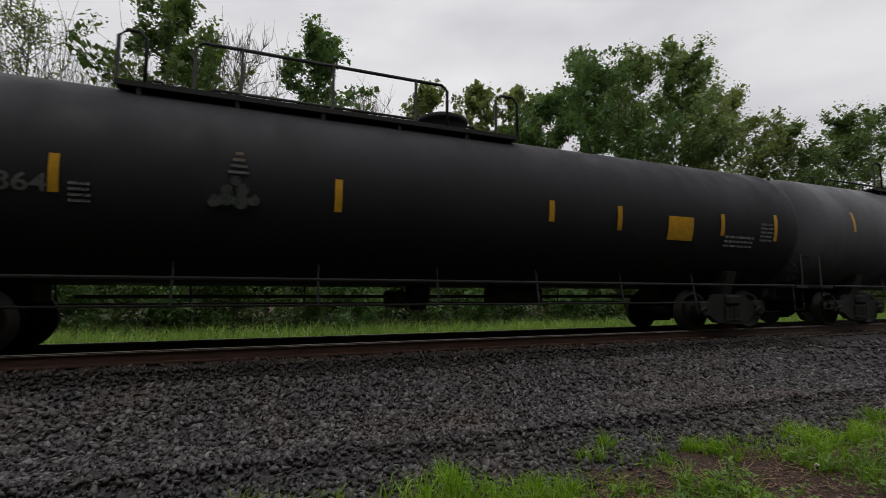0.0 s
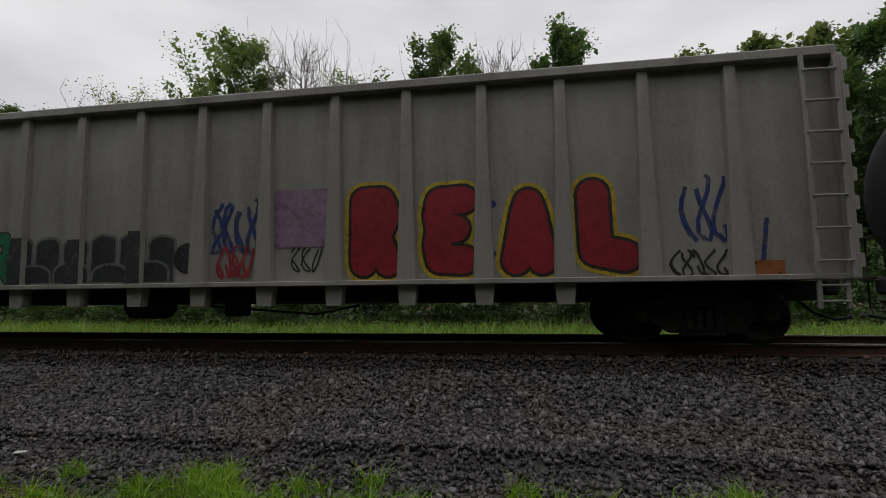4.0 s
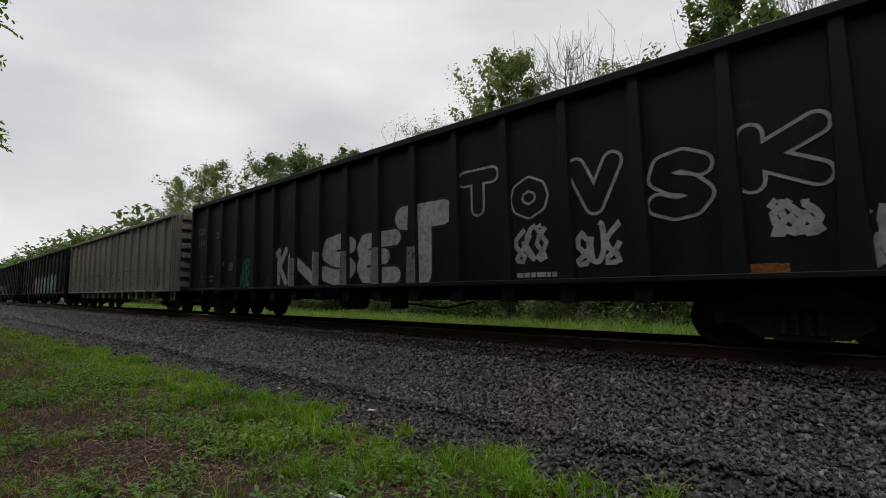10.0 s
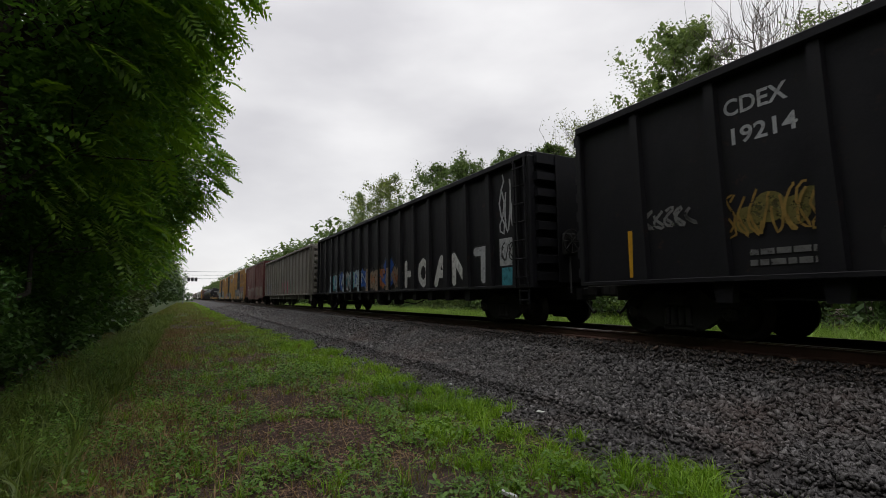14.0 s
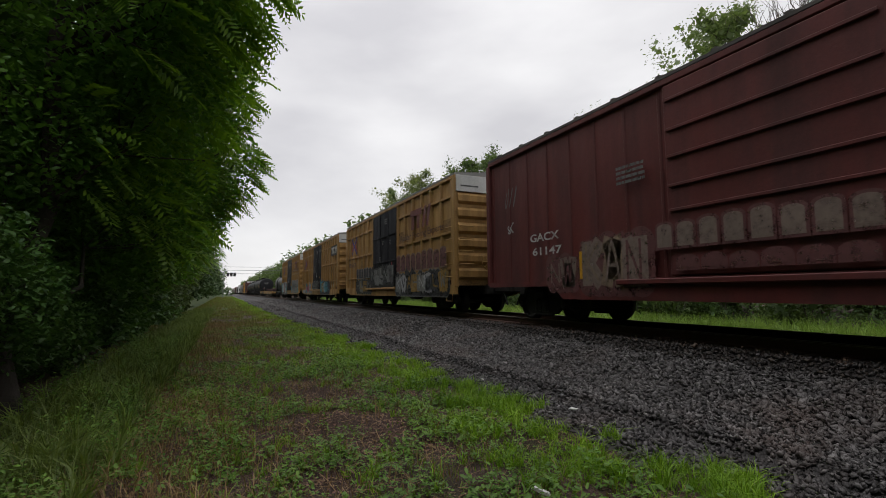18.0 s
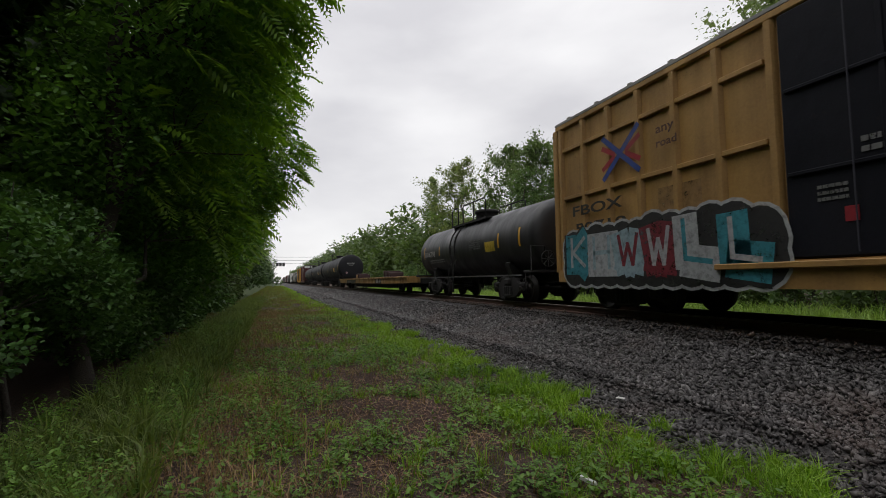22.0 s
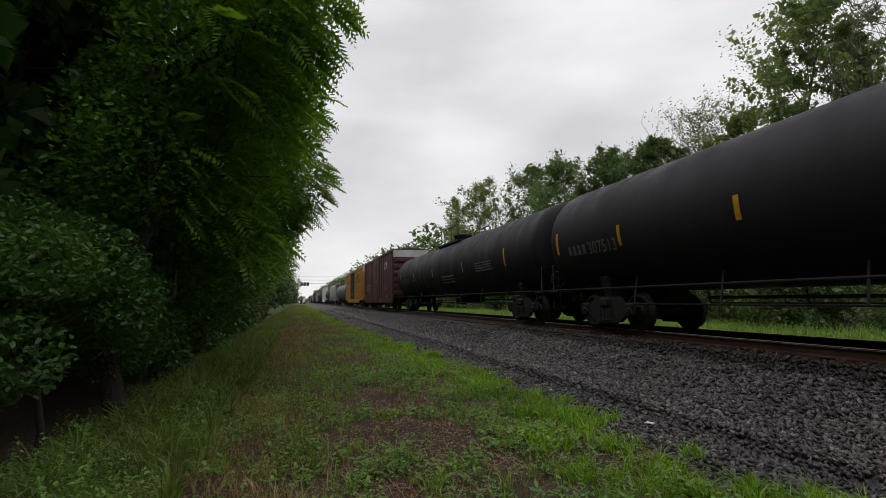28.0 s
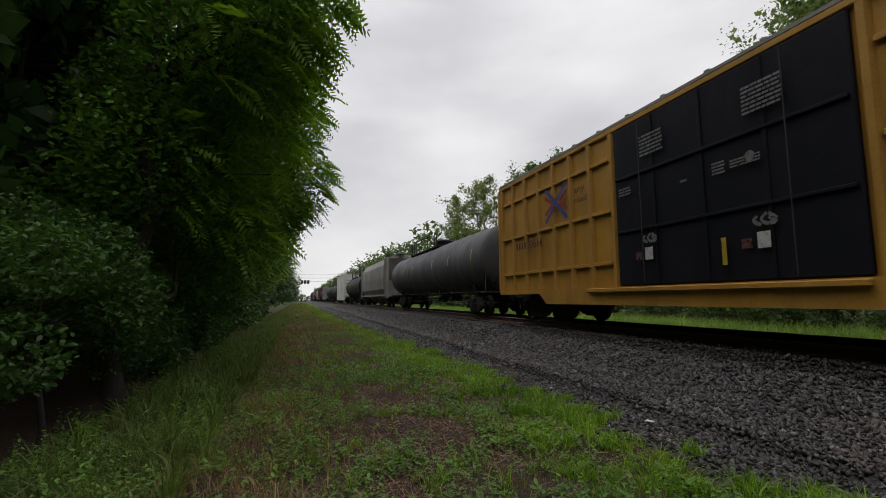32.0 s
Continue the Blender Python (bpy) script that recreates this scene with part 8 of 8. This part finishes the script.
for car, seed in ((b14, 1), (b15, 2), (b16, 3)):
    door_marks(car, -1.9, 1.7, seed)
for x0, x1, z0, z1, n in ((-2.37, -1.7, 3.72, 4.2, 6), (0.1, 0.78, 3.7, 4.2, 7), (-0.56, -0.3, 2.86, 3.1, 4), (-0.2, 0.35, 2.9, 3.05, 3), (-3.1, -2.7, 3.0, 3.2, 3), (-1.3, -1.1, 2.9, 2.98, 1)):
    bars(b23, x0, x1, z0, z1, -1.585, n, P_DULLSILVER, int(x0 * 10) + 90)
for x, z in ((0.2, 1.5), (-2.35, 1.52)):
    plate(b23, x, x + 0.22, z, z + 0.26, -1.585, P_WHITE, "sticker")
    plate(b23, x - 0.28, x - 0.1, z + 0.02, z + 0.18, -1.585, P_BROWN, "sticker")
    scrawl(b23, x - 0.05, x + 0.35, z + 0.36, z + 0.56, -1.585, P_DULLSILVER, 160 + int(z), 0.05, 3)
plate(b23, -0.47, -0.38, 1.28, 1.75, -1.585, P_LEMON, "reflector")
part("round_mark", Geo().lathe([(-1.592, 0.085), (-1.585, 0.09)], 16, 1, (0.17, 0, 3.02)), P_DULLSILVER, b23)
slab_logo(b14, 3.6, 5.6, 3.3, 4.1, -1.545, P_MAROON)
letter(b14, "Railcar Pooling Experts", 2.45, 7.0, 2.86, 3.2, -1.545, P_BROWNTEXT, 0.015, name="slogan")
slabs(b14, 1.9, 7.2, 1.6, 2.4, BP - 0.09, 9, P_BROWN, P_TAN, 3)
piece(b14, 1.9, 7.3, 0.6, 1.6, -1.545, (P_DULLSILVER, P_CHROME, P_DARK, P_MUSTARD), P_DULLSILVER, P_DARK, 14, 8)
piece(b14, -1.9, 1.6, 1.0, 2.1, -1.60, (P_DARK, P_DULLSILVER, P_DULLSILVER), P_DARK, P_BLACK, 15, 5)
slabs(b14, -5.2, -2.1, 1.5, 2.1, BP - 0.09, 6, P_DARK, P_DULLSILVER, 4)
piece(b14, -5.1, -2.1, 0.65, 1.5, -1.545, (P_DARK, P_DULLSILVER, P_MUSTARD), P_DULLSILVER, P_BLACK, 16, 4)
star_logo(b14, -5.76, 3.46, 0.98)
mark(b14, 4, "50619", -7.1, -5.4, 2.2, 2.5, -1.545, P_BROWNTEXT, None)
plate(b15, 5.86, 7.7, 3.36, 4.08, -1.54, P_BLACK, "emblem_board")
slab_logo(b15, 5.98, 7.6, 3.5, 3.95, -1.55, P_WHITE)
piece(b15, 1.8, 5.35, 0.62, 1.7, -1.545, (P_TEAL, P_MUSTARD, P_PALEBLUE, P_TEAL, P_DARK), P_DULLSILVER, P_DARK, 18, 5, "teal and gold sprayed piece")
slabs(b15, -1.7, 1.2, 1.05, 1.75, -1.60, 4, P_DARK, P_DULLSILVER, 5)
scrawl(b15, -1.6, 1.3, 1.2, 1.8, -1.61, P_DULLSILVER, 151, 0.05, 5)
scrawl(b15, -1.4, -0.2, 2.4, 3.0, -1.60, P_DULL, 152, 0.03, 4)
# repainted and rusted panels at the car's ends
OLD_COAT, PALE_COAT = paint("older_yellow_coat", (0.27, 0.155, 0.055), 0.7), paint("bleached_yellow_coat", (0.42, 0.33, 0.19), 0.7)
RUST_COAT = paint("rusted_panel", (0.12, 0.055, 0.025), 0.85)
for car in (b14, b15, b16):
    for k, (x0, x1, z0, z1, m) in enumerate(((5.5, 6.5, 1.95, 2.62, OLD_COAT), (6.75, 7.6, 1.2, 1.66, PALE_COAT), (6.6, 7.65, 2.85, 3.3, OLD_COAT), (5.45, 6.6, 1.05, 1.6, PALE_COAT), (6.7, 7.7, 0.99, 1.14, RUST_COAT), (2.0, 3.1, 2.9, 3.4, OLD_COAT), (-7.4, -6.5, 2.9, 3.5, OLD_COAT), (-4.6, -3.6, 1.85, 2.5, OLD_COAT))):
        if car is b15 or k in (2, 4, 5, 7):
            plate(car, x0, x1, z0, z1, BP, m, "patched_panel")
star_logo(b15, -5.75, 3.4, 0.98)
for k, x in enumerate(np.arange(-7.45, -2.4, 0.86)):
    part("graffiti", Geo().box(x + 0.05, x + 0.80, BP - 0.012, BP - 0.004, 1.0, 1.72 - 0.09 * (k % 3)), (P_GHOST, P_HAZE)[k % 2], b15, "ghosted pale spray paint")
plate(b15, -7.4, -2.4, 0.66, 0.97, -1.532, P_GHOST, "graffiti", "ghosted pale spray paint")
for z, m, y in ((0.50, P_DARK, -1.534), (0.42, P_TEAL, -1.540), (0.27, P_HAZE, -1.546), (0.16, P_PINK, -1.552)):
    blobs(b15, [(-5.35, 1.12, z)], y, m, "graffiti_fill")
blobs(b15, [(-4.55, 1.0, 0.30), (-4.2, 1.15, 0.26)], -1.54, P_PINK, "graffiti_fill")
scrawl(b15, -7.3, -6.0, 1.05, 1.6, -1.55, P_DARK, 155, 0.03, 4)
scrawl(b15, -4.0, -2.5, 0.8, 1.6, -1.55, P_HAZE, 156, 0.07, 5)
plate(b15, -7.25, -6.85, 1.2, 1.36, -1.545, P_LEMON, "yellow_sign")
scrawl(b15, -7.26, -6.74, 2.94, 3.51, BP - 0.09, P_BROWNTEXT, 157, 0.025, 3)
for text, x0, x1, z0, z1 in (("FB", -6.46, -5.98, 2.27, 2.47), ("OX", -5.66, -5.14, 2.27, 2.47), ("5", -6.98, -6.84, 1.84, 2.02), ("04", -6.38, -6.04, 1.84, 2.02), ("3", -5.56, -5.42, 1.84, 2.02)):
    letter(b15, text, x0, x1, z0, z1, BP - 0.02, P_BLACK, 0.01, name="car_code")
slab_logo(b16, 4.7, 6.2, 3.4, 4.1, -1.545, P_MAROON)
letter(b16, "RAILCAR POOLING EXPERTS", 2.86, 7.6, 3.05, 3.35, -1.545, P_BROWNTEXT, 0.015, name="slogan")
throwup(b16, "TABLU", 2.4, 7.2, 0.72, 2.0, -1.54, P_DULLSILVER, P_BLACK, P_CHROME, 0.14, "dull silver block letters with pale edge")
scrawl(b16, 3.0, 6.9, 1.2, 1.75, -1.565, P_DARK, 153, 0.05, 9)
scrawl(b16, -0.8, 0.9, 1.9, 2.4, -1.61, P_CHROME, 154, 0.04, 5)
blobs(b16, [(7.35, 1.0, 0.26), (7.4, 1.35, 0.24)], -1.54, P_TEAL, "graffiti_fill")
plate(b16, 1.8, 2.3, 0.7, 1.5, -1.535, P_TEAL, "graffiti_block")
star_logo(b16, -5.53, 3.44, 0.98)
letter(b16, "any", -4.5, -4.05, 3.5, 3.68, -1.545, P_BROWNTEXT, 0.02, name="slogan")
letter(b16, "road", -4.5, -4.0, 3.28, 3.44, -1.545, P_BROWNTEXT, 0.02, name="slogan")
mark(b16, "FBOX", "50718", -7.28, -5.5, 2.28, 2.53, -1.545, P_BLACK, None, True)
piece(b16, -7.5, -2.3, 0.6, 2.05, -1.545, (P_TEAL, P_CHROME, P_PALEBLUE, paint("dark_red_spray", (0.16, 0.015, 0.025)), P_CHROME), P_CHROME, P_BLACK, 19, 6, "teal, white and red sprayed piece")
slab_logo(b23, 4.6, 6.6, 3.4, 4.1, -1.545, P_MAROON)
letter(b23, "RAILCAR POOLING EXPERTS", 3.0, 8.6, 3.0, 3.3, -1.545, P_BROWNTEXT, 0.015, name="slogan")
star_logo(b23, -5.97, 3.45, 1.0)
letter(b23, "any", -5.0, -4.5, 3.46, 3.64, -1.545, P_BROWNTEXT, 0.02, name="slogan")
letter(b23, "road", -5.0, -4.42, 3.24, 3.4, -1.545, P_BROWNTEXT, 0.02, name="slogan")
mark(b23, 4, "80614", -8.6, -6.8, 2.3, 2.58, -1.545, P_BROWNTEXT, None)
# red boxcar
mark(b13, "GACX", "61147", -5.86, -4.72, 1.98, 2.18, BP - 0.02, P_WHITE, None, True)
FADED_TAN = paint("faded_tan_spray", (0.20, 0.15, 0.125))
piece(b13, -3.8, -2.15, 0.7, 1.95, BP - 0.09, (FADED_TAN, P_TAN, FADED_TAN, P_BROWN), P_BROWN, P_BROWN, 20, 3, "faded tan letters")
piece(b13, -5.0, -4.1, 0.75, 1.6, BP - 0.09, (P_BROWN, FADED_TAN, P_BROWN), P_BROWN, P_BROWN, 21, 2, "faded tan letters")
piece(b13, 1.75, 7.3, 0.8, 2.1, BP - 0.09, (P_BROWN, FADED_TAN, FADED_TAN, P_TAN), P_BROWN, P_BROWN, 22, 7, "faded white letters")
slabs(b13, -1.9, 1.4, 1.45, 2.0, -1.60, 8, FADED_TAN, P_BROWN, 6)
slabs(b13, -1.5, 1.3, 1.08, 1.36, -1.60, 6, P_BROWN, P_BROWN, 7)
scrawl(b13, -6.9, -6.3, 3.0, 3.6, BP - 0.09, P_DULL, 141, 0.03, 3)
scrawl(b13, -6.8, -6.5, 2.3, 2.6, BP - 0.09, P_CHROME, 142, 0.04, 2)
plate(b13, -3.95, -3.87, 1.0, 1.6, -1.54, P_YELLOW, "reflector")
bars(b13, -2.8, -2.1, 2.8, 3.2, -1.545, 4, P_DULL, 22)
# maroon boxcar
for x in (4.75, 5.5):
    g = Geo()
    g.add([(x, -1.55, 3.4), (x + 0.16, -1.55, 3.4), (x + 0.16, -1.55, 3.98), (x, -1.55, 3.98)], [(0, 1, 2, 3)])
    g.add([(x + 0.16, -1.55, 3.82), (x + 0.52, -1.55, 3.82), (x + 0.52, -1.55, 3.98), (x + 0.16, -1.55, 3.98)], [(0, 1, 2, 3)])
    z, t = (3.4, 3.55) if x < 5 else (3.6, 3.82)
    g.add([(x + 0.16, -1.55, z), (x + 0.52, -1.55, z), (x + 0.52, -1.55, t), (x + 0.16, -1.55, t)], [(0, 1, 2, 3)])
    part("emblem", g, P_WHITE, b22)
for text, x0, x1, z0, z1 in (("NK", -6.63, -6.09, 2.22, 2.42), ("CR", -5.72, -5.22, 2.22, 2.42), ("50", -6.57, -6.10, 1.84, 2.04), ("32", -5.70, -5.25, 1.84, 2.04)):
    letter(b22, text, x0, x1, z0, z1, -1.482, P_WHITE, 0.01, name="car_code")
plate(b22, -4.06, -3.66, 2.09, 2.36, -1.476, P_DULL, "data_plate")
plate(b22, -4.02, -3.70, 2.12, 2.33, -1.483, MAROON, "data_plate")
plate(b22, -6.54, -6.14, 0.985, 1.10, -1.545, P_LEMON, "yellow_sign")
for a, b in ((-7.5, -6.75), (-5.75, -5.42), (-3.7, -2.9), (-0.6, 0.2), (2.6, 3.4)):
    plate(b22, a, b, 0.68, 0.76, -1.542, P_MUSTARD, "reflector")
for a, b, z in ((-6.5, -6.15, 1.30), (-6.5, -6.2, 1.19), (-7.4, -7.05, 1.22), (-6.55, -6.3, 0.80), (-6.55, -6.3, 0.71), (-6.55, -6.3, 0.62)):
    plate(b22, a, b, z, z + 0.045, -1.545, P_DULL, "small_lettering")
bars(b22, -1.7, -0.9, 3.3, 4.0, -1.60, 6, P_DULL, 31)
bars(b22, 0.0, 1.2, 2.2, 2.6, -1.60, 3, P_DULL, 32)
bars(b22, 4.9, 5.8, 1.6, 2.2, -1.545, 5, P_DULL, 33)
plate(b22, 5.6, 6.04, 1.02, 1.2, -1.545, P_LEMON, "yellow_sign")
scrawl(b22, 2.2, 3.4, 1.1, 1.7, BP - 0.09, P_DULL, 143, 0.025, 4)
# end-panel lines
for car, h in ((b14, 7.8), (b15, 8.05), (b16, 8.0), (b22, 8.0), (b23, 10.0)):
    g = Geo()
    for a, b in ((-1.3, -0.6), (0.4, 1.15)):
        g.box(h + 0.072, h + 0.078, a, b, 4.36, 4.41)
    part("end_lettering", g, P_DULL, car)
# flat car: board, number, trailer hitches
plate(f18, 5.5, 7.4, 0.57, 0.885, -1.50, P_BLACK, "emblem_board")
slab_logo(f18, 5.62, 7.2, 0.60, 0.86, -1.512, P_WHITE)
plate(f18, -9.2, -3.6, 0.57, 0.885, -1.50, P_BLACK, "number_board")
mark(f18, 4, "98018", -8.4, -6.6, 0.63, 0.80, -1.512, P_DULL, None)
HITCH = plain("maroon_hitch_steel", (0.05, 0.022, 0.02), 0.7)
for x in (5.05, -8.1):
    hitch = part("trailer_hitch", Geo().box(x - 1.3, x + 1.1, -0.55, 0.55, 0.96, 1.08, 0.02), HITCH, f18, "folded maroon trailer hitch")
    for a, b, z in ((x - 1.25, x - 0.95, 1.52), (x - 0.35, x + 0.05, 1.5), (x + 0.75, x + 1.0, 1.38)):
        part("hitch_post", Geo().box(a, b, -0.52, 0.52, 1.08, z, 0.03), HITCH, hitch)
    part("hitch_plate", Geo().box(x - 0.95, x - 0.35, -0.45, 0.45, 1.12, 1.45, 0.03).box(x + 0.05, x + 0.75, -0.42, 0.42, 1.10, 1.36, 0.03), HITCH, hitch)
part("stake", Geo().box(-3.15, -3.03, -1.5, -1.42, 0.97, 1.32, 0.01), YELLOW, f18)


# ---- what moves: the train gathers speed past the camera, its wheels rolling ----
def travelled(t):
    u = (t - 16.0) / 16.0
    return 221.8 * u + 8.65 * u * u


def motions():
    for car, mid in CARS:
        walk(car, [(t, pose(mid + travelled(t), TRACK_Y, 0)) for t in range(0, 33, 4)])
    first = {}
    turn_rows = [k / 30.0 for k in range(0, 961)]
    for wheelset, k in TURNING:
        if k not in first:
            s = (-0.885, 0.885)[k]
            walk(wheelset, [(t, pose(s, 0, 0.42, 0, math.degrees(travelled(t) / 0.42), 0)) for t in turn_rows])
            first[k] = wheelset.animation_data
        else:
            keys = wheelset.animation_data_create()
            wheelset.rotation_mode = "QUATERNION"
            keys.action = first[k].action
            keys.action_slot = first[k].action_slot


motions()
